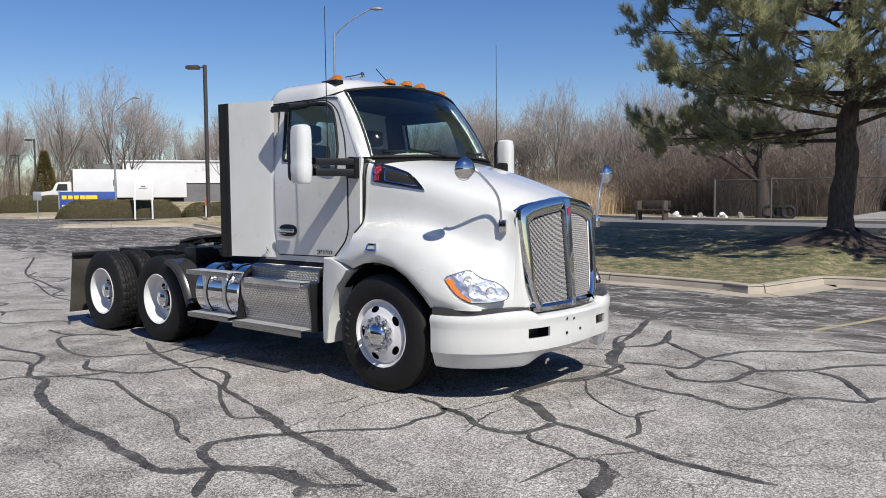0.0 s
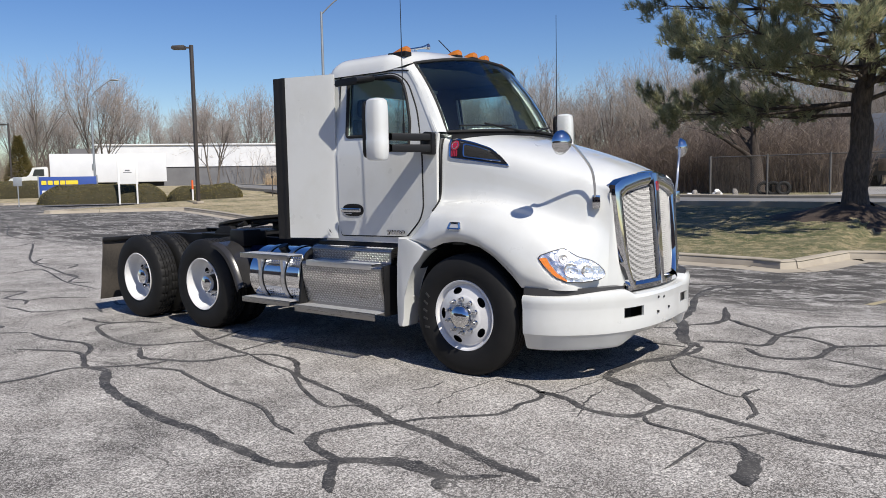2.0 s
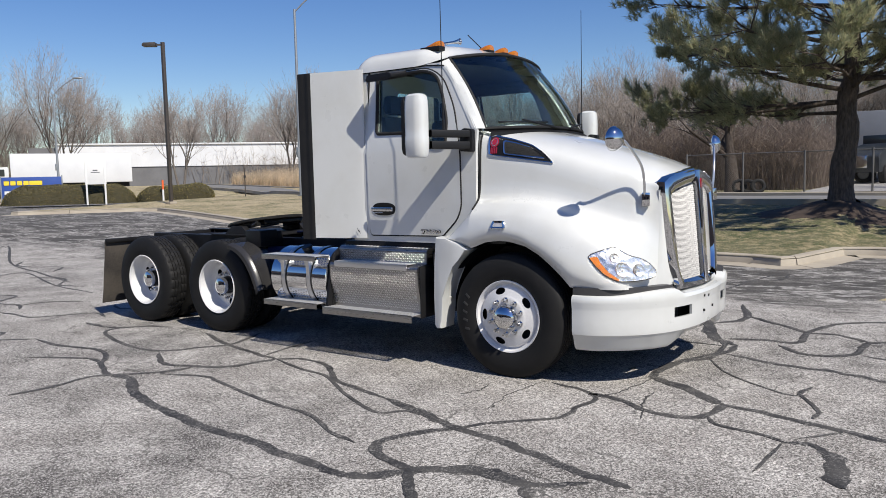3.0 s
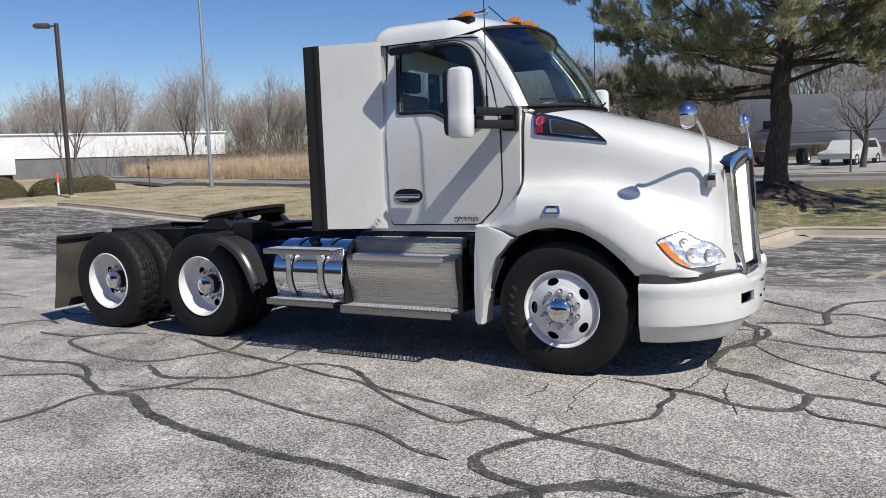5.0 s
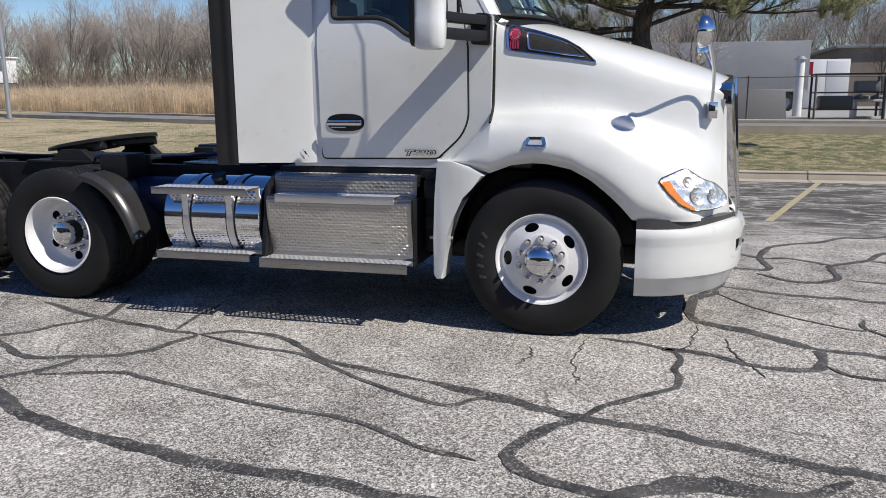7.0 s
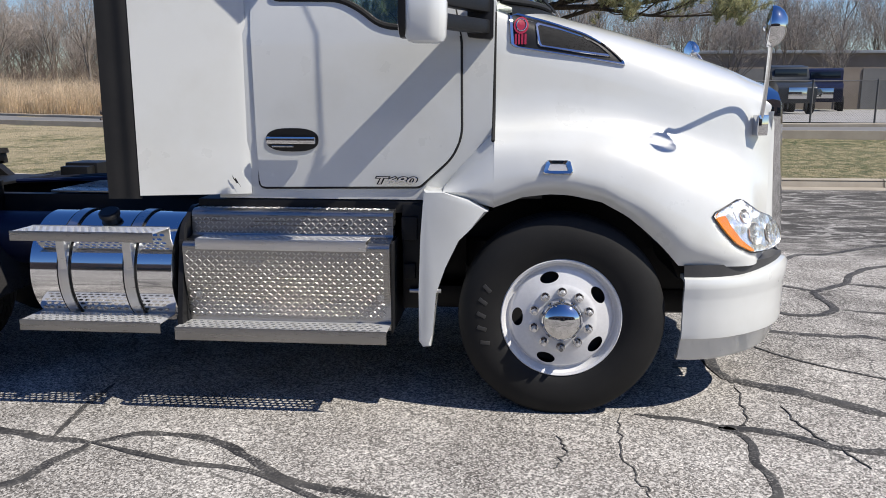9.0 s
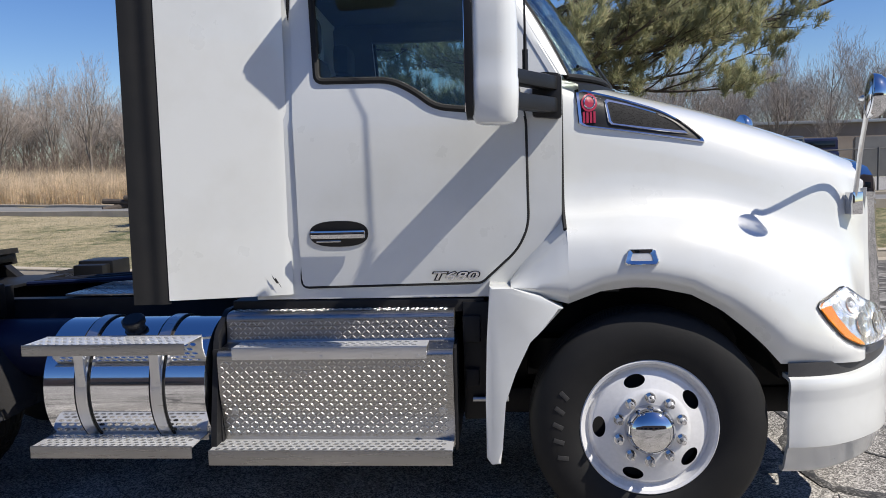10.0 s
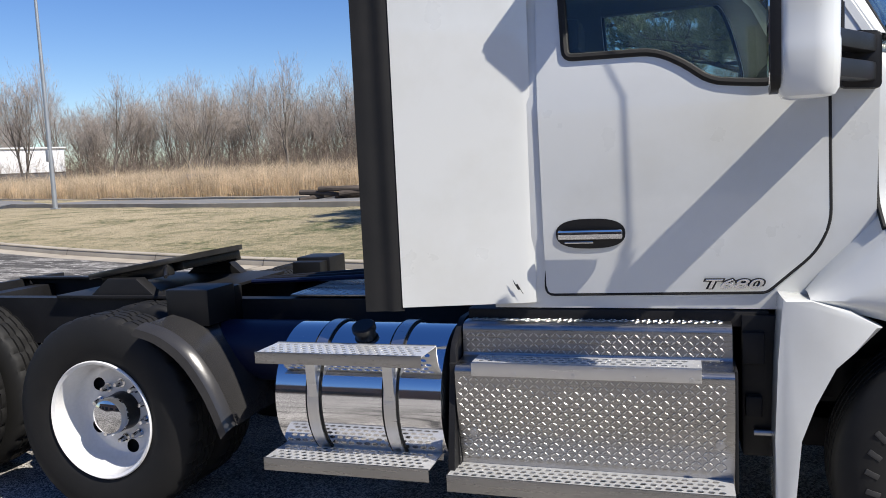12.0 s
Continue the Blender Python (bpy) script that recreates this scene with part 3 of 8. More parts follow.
# ---- the tractor: x forward, front axle at 0, its right side towards -y ----
truck = thing("semi_truck", "white day-cab semi tractor with chrome grille, parked on the lot", "semi truck")

HX = (-0.34, 0.0, 0.3, 0.6, 0.9, 1.08, 1.17)
HY = (
    (0, 0, 0, 0, 0, 0, 0),
    (0.45, 0.42, 0.40, 0.36, 0.33, 0.315, 0.31),
    (0.78, 0.74, 0.70, 0.65, 0.60, 0.575, 0.565),
    (0.874, 0.842, 0.808, 0.757, 0.678, 0.622, 0.598),
    (0.905, 0.88, 0.85, 0.80, 0.72, 0.65, 0.607),
    (0.985, 1.005, 0.995, 0.935, 0.83, 0.71, 0.62),
    (1.075, 1.095, 1.09, 1.05, 0.935, 0.77, 0.635),
    (1.115, 1.135, 1.13, 1.10, 0.985, 0.80, 0.645),
    (1.062, 1.075, 1.075, 1.05, 0.99, 0.805, 0.65),
)
HZ = (
    (2.10, 2.01, 1.935, 1.85, 1.75, 1.68, 1.645),
    (2.075, 1.99, 1.915, 1.83, 1.73, 1.665, 1.63),
    (2.0, 1.915, 1.84, 1.75, 1.645, 1.585, 1.56),
    (1.91, 1.81, 1.73, 1.635, 1.54, 1.485, 1.46),
    (1.50, 1.495, 1.455, 1.375, 1.285, 1.24, 1.22),
    (1.39, 1.405, 1.37, 1.275, 1.14, 1.08, 1.06),
    (1.31, 1.315, 1.265, 1.13, 0.99, 0.92, 0.90),
    (1.17, 1.20, 1.14, 0.95, 0.87, 0.83, 0.82),
    (1.02, 1.10, 1.02, 0.77, 0.765, 0.76, 0.755),
)
ARCH_X = (-0.36, -0.20, -0.077, 0.022, 0.172, 0.298, 0.399, 0.476, 0.554, 0.7, 1.2)
ARCH_Z = (1.035, 1.096, 1.112, 1.109, 1.078, 1.011, 0.929, 0.858, 0.770, 0.768, 0.756)


SECTIONS = {}


def hood_section(x, per=5):
    key = (round(x, 5), per)
    if key not in SECTIONS:
        SECTIONS[key] = make_section(x, per)
    return SECTIONS[key]


def make_section(x, per):
    pts = []
    for k in range(9):
        y, z = herm(HX, HY[k], x), herm(HX, HZ[k], x)
        if k == 8:
            z = float(np.interp(x, ARCH_X, ARCH_Z))
        if k == 7:
            z = max(z - 0.05, float(np.interp(x, ARCH_X, ARCH_Z)) + 0.075)
        pts.append((y, z))
    return smooth_path(pts, per)


def hood_at(x, frac):
    """A point of the right flank, frac of the way from crown to hem, with its outward normal."""
    s = hood_section(x)
    s2 = hood_section(x + 0.01)
    i = min(len(s) - 2, int(frac * (len(s) - 1)))
    f = frac * (len(s) - 1) - i
    p = Vector((x, -(s[i][0] * (1 - f) + s[i + 1][0] * f), s[i][1] * (1 - f) + s[i + 1][1] * f))
    a = Vector((0.01, -(s2[i][0] - s[i][0]), s2[i][1] - s[i][1]))
    b = Vector((0, -(s[i + 1][0] - s[i][0]), s[i + 1][1] - s[i][1]))
    n = a.cross(b).normalized()
    return p, (n if n.y < 0 else -n)


def flank(x, z):
    """The right flank at height z."""
    s = hood_section(x)
    for i in range(len(s) - 1, 0, -1):
        z0, z1 = s[i][1], s[i - 1][1]
        if min(z0, z1) - 1e-9 <= z <= max(z0, z1) + 1e-9 and abs(z1 - z0) > 1e-9:
            f = (z - z0) / (z1 - z0)
            return Vector((x, -(s[i][0] + f * (s[i - 1][0] - s[i][0])), z))
    return Vector((x, -s[-1][0], z))


def flank_normal(x, z):
    a = flank(x + 0.015, z) - flank(x - 0.015, z)
    b = flank(x, z + 0.015) - flank(x, z - 0.015)
    n = a.cross(b).normalized()
    return n if n.y < 0 else -n


GZ0, GZ1 = 0.735, 1.655


def grille_half(z):
    return 0.60 - 0.07 * (GZ1 - z) / (GZ1 - GZ0) if z > 0.95 else 0.60 - 0.07 * (GZ1 - z) / (GZ1 - GZ0) - 0.10 * s01((0.95 - z) / 0.35)


def grille_x(y, z):
    return 1.255 - 0.075 * (z - GZ0) / (GZ1 - GZ0) - 0.085 * (abs(y) / 0.6) ** 1.6


bm = bmesh.new()
xs = [-0.34 + (1.17 + 0.34) * i / 44 for i in range(45)]
rows = []
for x in xs:
    s = hood_section(x)
    def nose(y, z):                       # the edge follows the bow of the grille
        return x - 0.085 * s01((x - 0.88) / 0.29) * min(1.0, abs(y) / 0.6) ** 1.6
    rows.append([(nose(y, z), -y, z) for y, z in s[::-1]] + [(nose(y, z), y, z) for y, z in s[1:]])
grid(bm, rows)
for side in (-1, 1):                      # cheeks from the flanks in to the grille surround
    rows = []
    for z in np.linspace(0.765, 1.50, 22):
        p = flank(1.17, z)
        edge = Vector((1.17 - 0.085 * min(1.0, -p.y / 0.6) ** 1.6, -p.y, z))
        gh = grille_half(z) + 0.006
        end = Vector((grille_x(gh, z) - 0.022, gh, z))
        rows.append([(q.x + 0.012 * math.sin(math.pi * f), side * q.y, q.z) for f in (0, 0.25, 0.5, 0.75, 1.0) for q in (edge.lerp(end, f),)])
    grid(bm, rows)
thicken(bm, 0.018)
hood = part("hood", bm, WHITE, truck, "one-piece glossy white hood and fenders")

bm = bmesh.new()
tube(bm, [flank(-0.338, z) + Vector((-0.008, -0.003, 0)) for z in np.linspace(1.36, 1.97, 24)], 0.009, 6)
hs = part("hood_seam", bm, SEAM, truck)
mirrored(hs)

# rear corner of each fender, behind the hood's edge
bm = bmesh.new()
def even(line, n=17):
    """n evenly spaced points of a line."""
    p = np.array([(q[0], q[1]) for q in line], float)
    d = np.concatenate([[0], np.cumsum(np.linalg.norm(np.diff(p, axis=0), axis=1))])
    return [(float(np.interp(q, d, p[:, 0])), float(np.interp(q, d, p[:, 1]))) for q in np.linspace(0, d[-1], n)]


hood_end = even([q for q in hood_section(-0.34) if q[1] < 1.47])
tail_end = even(smooth_path([(0.955, 1.137), (1.0, 1.137), (1.04, 1.130), (1.078, 1.117), (1.055, 1.105)], 4))
rows = []
for i in range(11):
    f = i / 10
    x = -0.3385 - 0.2445 * f
    drop = f ** 0.95
    rows.append([(x, -(a[0] + (b[0] - a[0]) * f ** 1.5), a[1] + (b[1] - a[1]) * drop) for a, b in zip(hood_end, tail_end)])
grid(bm, rows)
thicken(bm, 0.016)
fc = part("fender_corner", bm, WHITE, truck)
mirrored(fc)

# arch panel behind the front wheel
bm = bmesh.new()
prism(bm, [(-0.58, 1.118), (-0.675, 1.13), (-0.69, 0.90), (-0.70, 0.62), (-0.702, 0.375), (-0.68, 0.343), (-0.64, 0.347), (-0.631, 0.42), (-0.614, 0.62), (-0.58, 0.755), (-0.505, 0.884), (-0.456, 0.95), (-0.362, 1.03), (-0.46, 1.085)], -1.105, -0.90, bevel=0.012)
fl = part("wheel_arch_panel", bm, WHITE, truck)
mirrored(fl)

# bumper, bowed in plan
BY = (0, 0.25, 0.5, 0.7, 0.85, 0.965, 1.045, 1.082, 1.088)
BXF = (1.30, 1.288, 1.245, 1.165, 1.06, 0.93, 0.80, 0.68, 0.58)


def bumper_line(n=40):
    p = smooth_path(list(zip(BXF, BY)), 4)
    return [(x, -y) for x, y in p[::-1]] + [(x + 0.07 * s01((y - 0.3) / 0.5), y * 1.03) for x, y in p[1:]]


HOLE = (-0.555, -0.425)
bm = bmesh.new()
plan = bumper_line()
prof = [(-0.085, 0.757), (-0.03, 0.755), (0.0, 0.745), (0.012, 0.72), (0.01, 0.66), (0.002, 0.62), (0.0, 0.60), (0.0, 0.52), (0.0, 0.44), (-0.004, 0.415), (-0.02, 0.40), (-0.05, 0.31), (-0.075, 0.285), (-0.11, 0.285)]
rows = []
for i, (x, y) in enumerate(plan):
    a, b = plan[max(i - 1, 0)], plan[min(i + 1, len(plan) - 1)]
    t = Vector((b[0] - a[0], b[1] - a[1], 0)).normalized()
    n = Vector((t.y, -t.x, 0))
    lift = 0.075 * s01((0.62 - abs(y)) / 0.25)
    sag = 0.05 * s01((0.6 - abs(y)) / 0.12)
    row = []
    for o, z in prof:
        if z < 0.41:
            z = z + lift * (0.41 - z) / 0.12
        if z > 0.7:
            z = z - sag - 0.034 * s01((1.2 - x) / 0.35) * (1 - sag / 0.05)
        row.append(Vector((x, y, z)) + n * o)
    rows.append(row)
vs = grid(bm, rows)
cut = []
for f in bm.faces:
    c = f.calc_center_median()
    if 0.385 < abs(c.y) < 0.585 and 0.53 < c.z < 0.61:
        cut.append(f)
bmesh.ops.delete(bm, geom=cut, context="FACES")
thicken(bm, 0.02)
bumper = part("bumper", bm, WHITE, truck, "white wraparound bumper with two tow openings")
for s in (-1, 1):
    bm = boxed(1.08, 1.17, s * 0.40, s * 0.58, 0.49, 0.64, 0.01)
    part("tow_recess", bm, BLACK_PLASTIC, bumper)
for y, z in ((-0.16, 0.64), (-0.16, 0.52), (-0.05, 0.63), (0.06, 0.53)):
    bm = bmesh.new()
    rod(bm, (1.27, y, z), (1.307, y, z), 0.011, 10)
    part("bumper_bolt", bm, BLACK_PLASTIC, bumper)
# dark gap between hood and bumper
bm = bmesh.new()
rows = []
for i, (x, y) in enumerate(plan):
    a, b = plan[max(i - 1, 0)], plan[min(i + 1, len(plan) - 1)]
    t = Vector((b[0] - a[0], b[1] - a[1], 0)).normalized()
    n = Vector((t.y, -t.x, 0))
    rows.append([Vector((x, y, z)) - n * o for o, z in ((0.03, 0.62), (0.016, 0.66), (0.022, 0.775 - 0.085 * s01((0.62 - abs(y)) / 0.12)), (0.12, 0.775 - 0.085 * s01((0.62 - abs(y)) / 0.12)))])
grid(bm, rows)
part("bumper_trim", bm, TRIM_GREY, bumper, "dark filler strip above the bumper")

# ---- grille ----
GRILLE_METAL = polished("grille_alloy", (0.31, 0.31, 0.308), 0.50, 0.06)
grille = thing("grille", "", "")
grille.parent = truck
outline = []
for z in np.linspace(GZ0, 1.50, 12):
    outline.append((grille_half(z), z))
outline += [(0.583, 1.545), (0.5, 1.585), (0.3, 1.622), (0.1, 1.645), (0.0, 1.655)]
loop = [(-y, z) for y, z in outline[::-1]] + [(y, z) for y, z in outline[:-1]][0:]
loop = [(y, z) for y, z in outline] + [(-y, z) for y, z in outline[-2::-1]]
bm = bmesh.new()


def inner(p, k):
    y, z = p
    cz = 1.2
    return (math.copysign(max(abs(y) - k, 0.0), y) if abs(y) > 1e-6 else 0.0, z - k * 1.3 if z > 1.51 else (z + k if z < 0.76 else z))


rows = []
for k, o in ((-0.002, -0.15), (-0.012, -0.04), (-0.008, 0.0), (0.012, 0.012), (0.040, 0.014), (0.066, 0.004), (0.078, -0.016), (0.082, -0.05)):
    rows.append([Vector((grille_x(q[0], q[1]) + o + 0.018 * s01((abs(q[0]) - 0.35) / 0.2), q[0], q[1])) for q in (inner(p, k) for p in loop)])
rows = [list(r) for r in zip(*rows)]
grid(bm, rows)
# sill at the foot
surround = part("grille_surround", bm, CHROME, grille, "polished chrome grille surround")
bm = bmesh.new()
rows = []
for i in range(21):
    y = -0.52 + 1.04 * i / 20
    rows.append([(grille_x(y, z) + o, y, z) for o, z in ((-0.03, 0.715), (0.012, 0.722), (0.014, 0.76), (-0.02, 0.785))])
grid(bm, rows)
part("grille_sill", bm, CHROME, grille)
bm = bmesh.new()
box(bm, -0.03, 0.028, -0.045, 0.045, 0.735, 1.65, 0.012)
for v in bm.verts:
    v.co.x += 1.255 - 0.075 * (v.co.z - GZ0) / (GZ1 - GZ0)
    v.co.y *= 0.62 + 0.5 * s01((v.co.z - 1.35) / 0.35)
part("grille_centre_bar", bm, CHROME, grille)
bm = bmesh.new()
prism(bm, rounded([(-0.024, 1.50), (0.024, 1.50), (0.02, 1.58), (-0.02, 1.58)], 0.02), 1.208, 1.222, "x")
part("grille_badge", bm, BADGE_RED, grille, "small red enamel badge")
bm = bmesh.new()
for s in (-1, 1):
    rows = []
    for y in np.linspace(0.03, 0.56, 14):
        rows.append([(grille_x(s * y, z) - 0.075, s * y, z) for z in np.linspace(0.74, 1.56, 12)])
    grid(bm, rows)
part("grille_backing", bm, SEAM, grille)
for s in (-1, 1):
    bm = bmesh.new()
    step = 0.0165
    nz = int((1.545 - 0.765) / step)
    for j in range(nz):
        z = 0.765 + j * step
        h = grille_half(z) - 0.078
        if z > 1.44:
            h = min(h, 0.515 - (z - 1.44) * 4.2)
        ys = np.arange(0.03 + (step / 2 if j % 2 else 0), h, step)
        for y in ys:
            a, b = y, min(y + step, h)
            zz = z
            x0 = grille_x(a, z) - 0.022
            for (y0, z0), (y1, z1) in (((a, zz), ((a + b) / 2, zz + step)), (((a + b) / 2, zz + step), (b, zz))):
                edge = [[bm.verts.new((x0 + dx, s * yy, q + h)) for yy, q in ((y0, z0), (y1, z1))] for h, dx in ((0.0, -0.0016), (0.003, 0.0), (0.0068, -0.0028))]
                for lo, hi in zip(edge, edge[1:]):
                    bm.faces.new((lo[0], lo[1], hi[1], hi[0]))
    part("grille_mesh", bm, GRILLE_METAL, grille, "bright woven grille insert", smooth=0)

# ---- cab ----
BELT, SILL, HEAD = 1.87, 1.10, 2.60


def side_y(z):
    if z < BELT:
        return 0.955 - 0.02 * max(0.0, (1.35 - z)) / 0.25
    return 0.955 - 0.105 * (z - BELT) / (HEAD - BELT)


def on_side(u, v, out=0.0):
    return Vector((u, -(side_y(v) + out), v))


cab = thing("cab", "", "")
cab.parent = truck
WINDOW = rounded([(-1.455, 2.555), (-1.425, 2.035), (-1.09, 2.03), (-0.985, 1.975), (-0.90, 1.905), (-0.72, 1.885), (-0.655, 1.89), (-0.655, 2.12), (-0.72, 2.36), (-0.78, 2.50), (-0.90, 2.56)], [0.03, 0.03, 0.1, 0.1, 0.1, 0.03, 0.02, 0.05, 0.2, 0.08, 0.1])
OUT = [(-1.74, 1.06), (-0.36, 1.06), (-0.345, 1.95), (-0.345, 2.02), (-0.45, 2.20), (-0.60, 2.46), (-0.69, 2.575), (-0.76, 2.62), (-1.74, 2.63)]
bm = panel(bmesh.new(), OUT, [WINDOW], 0.03, on_side, cuts=(1.35, BELT))
sd = part("cab_side", bm, WHITE, cab, smooth=12)
mirrored(sd)
DOOR = rounded([(-1.545, 2.575), (-1.525, 1.115), (-0.71, 1.125), (-0.545, 1.275), (-0.50, 1.38), (-0.505, 1.83), (-0.585, 2.22), (-0.72, 2.49), (-0.88, 2.585)], [0.04, 0.03, 0.02, 0.08, 0.05, 0.02, 0.1, 0.12, 0.1])
bm = panel(bmesh.new(), DOOR, [WINDOW], 0.012, lambda u, v: on_side(u, v, 0.008), cuts=(1.35, BELT))
door = part("door", bm, WHITE, cab, "white cab door with window", smooth=12)
door_l = mirrored(door)
bm = bmesh.new()
tube(bm, [on_side(u, v, 0.002) for u, v in DOOR], 0.0075, 6, True)
sm = part("door_seam", bm, SEAM, cab)
mirrored(sm)
bm = bmesh.new()
tube(bm, [on_side(u, v, 0.006) for u, v in WINDOW], 0.016, 8, True)
ws = part("window_gasket", bm, BLACK_RUBBER, door, "black rubber window seal")
ws2 = mirrored(ws)
ws2.parent = door_l
bm = panel(bmesh.new(), WINDOW, [], 0.004, lambda u, v: on_side(u, v, -0.008), cuts=(BELT,))
gl = part("window_pane", bm, GLASS, door, "tinted side window", smooth=12)
g2 = mirrored(gl)
g2.parent = door_l
for o in (gl, g2):
    o.visible_shadow = False

# windscreen
WB, WT = 0.845, 0.765


def screen(u, v):
    """u across -1..1, v up 0..1."""
    base = Vector((-0.315 + 0.27 * (1 - abs(u) ** 2.2), u * WB, 2.030 + 0.022 * (1 - u * u)))
    head = Vector((-0.725 + 0.20 * (1 - abs(u) ** 2.2), u * WT, 2.662 + 0.075 * (1 - u * u)))
    p = base.lerp(head, v)
    p.x += 0.035 * math.sin(math.pi * v) + 0.07 * s01(u)
    return p


bm = bmesh.new()
grid(bm, [[screen(-1 + 2 * i / 24, j / 10) for j in range(11)] for i in range(25)])
thicken(bm, 0.006)
wscr = part("windscreen", bm, GLASS, cab, "curved tinted windscreen")
wscr.visible_shadow = False
edge = [screen(-1 + 2 * i / 24, 0) for i in range(25)] + [screen(1, j / 10) for j in range(1, 11)] + [screen(1 - 2 * i / 24, 1) for i in range(1, 25)] + [screen(-1, 1 - j / 10) for j in range(1, 10)]
bm = bmesh.new()
tube(bm, edge, 0.016, 8, True)
part("screen_gasket", bm, BLACK_RUBBER, wscr)
# pillars between windscreen and doors
bm = bmesh.new()
rows = []
for j in range(13):
    v = j / 12
    p = screen(-1, v)
    z = p.z
    fx = float(np.interp(z, (1.95, 2.02, 2.20, 2.46, 2.575, 2.64), (-0.345, -0.348, -0.45, -0.60, -0.69, -0.78)))
    q = on_side(fx - 0.01, min(z, 2.615), 0.004)
    m = (p + q) / 2 + Vector((0.02, -0.012, 0.0))
    rows.append([p + Vector((0.0, 0.03, 0.0)), p + Vector((0.008, 0, 0)), m, q, q + Vector((-0.03, 0.0, 0))])
grid(bm, rows)
pl = part("screen_pillar", bm, WHITE, cab)
mirrored(pl)

# roof
def roof_full(u):
    """Height of the roof's full section at u of its half width."""
    return float(np.interp(abs(u), (0, 0.3, 0.5, 0.7, 0.82, 0.9, 0.955, 0.985, 1.0), (2.828, 2.826, 2.820, 2.806, 2.788, 2.764, 2.726, 2.675, 2.605)))


bm = bmesh.new()
rows = []
NV = 26
US = [-1, -0.992, -0.975, -0.95, -0.91, -0.86, -0.78, -0.68, -0.55, -0.4, -0.2, 0, 0.2, 0.4, 0.55, 0.68, 0.78, 0.86, 0.91, 0.95, 0.975, 0.992, 1]
for j in range(NV + 1):
    v = j / NV
    row = []
    for u in US:
        f = screen(u, 1.0) + Vector((0.012, 0, 0.008))
        w = s01(v * 3.2) ** 0.75
        y = f.y * (1 - w) + u * 0.882 * w
        x = f.x + (-1.715 - f.x) * v
        z = f.z * (1 - w) + roof_full(u) * w
        e = max(0.0, (v - 0.86) / 0.14)
        z -= (z - 2.60) * (1 - math.sqrt(max(0.0, 1 - e * e * 0.995))) * 0.8
        row.append((x, y, z))
    rows.append(row)
grid(bm, rows)
rear = [bm.verts.new(p) for p in rows[-1]]
low = [bm.verts.new((p[0] - 0.005, p[1], 2.595)) for p in rows[-1]]
for k in range(len(rear) - 1):
    bm.faces.new((rear[k], rear[k + 1], low[k + 1], low[k]))
bmesh.ops.remove_doubles(bm, verts=bm.verts, dist=0.0005)
part("roof", bm, WHITE, cab, "rounded white cab roof", smooth=50)
bm = bmesh.new()
tube(bm, [on_side(x, 2.607 if x < -0.9 else 2.607 - 0.02 * s01((x + 0.9) / 0.2), 0.004) for x in np.linspace(-1.73, -0.72, 12)], 0.006, 6)
sm = part("roof_seam", bm, SEAM, cab)
mirrored(sm)
# rear wall with its window, floor and firewall
bm = panel(bmesh.new(), [(-0.86, 1.06), (0.86, 1.06), (0.94, 1.9), (0.84, 2.66), (-0.84, 2.66), (-0.94, 1.9)], [rounded([(-0.27, 2.02), (0.48, 2.02), (0.48, 2.48), (-0.27, 2.48)], 0.06)], 0.03, lambda u, v: Vector((-1.735, u, v)))
part("rear_wall", bm, WHITE, cab)
bm = boxed(-1.73, -1.725, -0.28, 0.49, 2.01, 2.49)
rg = part("rear_window", bm, GLASS, cab, "small rear window")
rg.visible_shadow = False
bm = boxed(-1.72, -0.1, -0.91, 0.91, 1.07, 1.12)
box(bm, -0.40, -0.35, -0.9, 0.9, 1.1, 1.95)
part("cab_floor", bm, CABIN, cab)
bm = panel(bmesh.new(), [(-1.72, 1.1), (-0.37, 1.1), (-0.36, 1.96), (-0.62, 2.46), (-0.74, 2.58), (-1.72, 2.59)], [WINDOW], 0.01, lambda u, v: on_side(u, v, -0.055), cuts=(1.35, BELT))
tr = part("door_trim", bm, CABIN, cab)
mirrored(tr)
bm = bmesh.new()
grid(bm, [[(x, y, 2.66 - 0.05 * abs(y)) for y in (-0.8, -0.4, 0, 0.4, 0.8)] for x in (-1.72, -1.2, -0.72)])
part("headliner", bm, CABIN, cab)
# dashboard
bm = prism(bmesh.new(), rounded([(-0.40, 1.3), (-0.78, 1.42), (-0.82, 1.78), (-0.70, 1.97), (-0.42, 2.03), (-0.34, 1.98)], 0.05), -0.88, 0.88, bevel=0.02)
part("dashboard", bm, CABIN, cab)
bm = bmesh.new()
tube(bm, [(-0.98 + 0.10 * math.cos(a) * 0.5, 0.45 + 0.23 * math.sin(a), 1.83 + 0.2 * math.cos(a)) for a in np.linspace(0, 2 * math.pi, 24, endpoint=False)], 0.016, 8, True)
rod(bm, (-0.98, 0.45, 1.83), (-0.75, 0.45, 1.7), 0.03)
rod(bm, (-0.98, 0.24, 1.83), (-0.98, 0.66, 1.83), 0.014)
part("steering_wheel", bm, CABIN, cab)
for y in (-0.47, 0.45):
    bm = boxed(-1.62, -1.1, y - 0.25, y + 0.25, 1.46, 1.62, 0.05)
    box(bm, -1.66, -1.50, y - 0.24, y + 0.24, 1.60, 2.22, 0.06)
    box(bm, -1.62, -1.52, y - 0.13, y + 0.13, 2.24, 2.42, 0.04)
    box(bm, -1.5, -1.2, y - 0.16, y + 0.16, 1.12, 1.46, 0.02)
    part("seat", bm, SEAT, cab, "dark high-backed cab seat")
bm = bmesh.new()
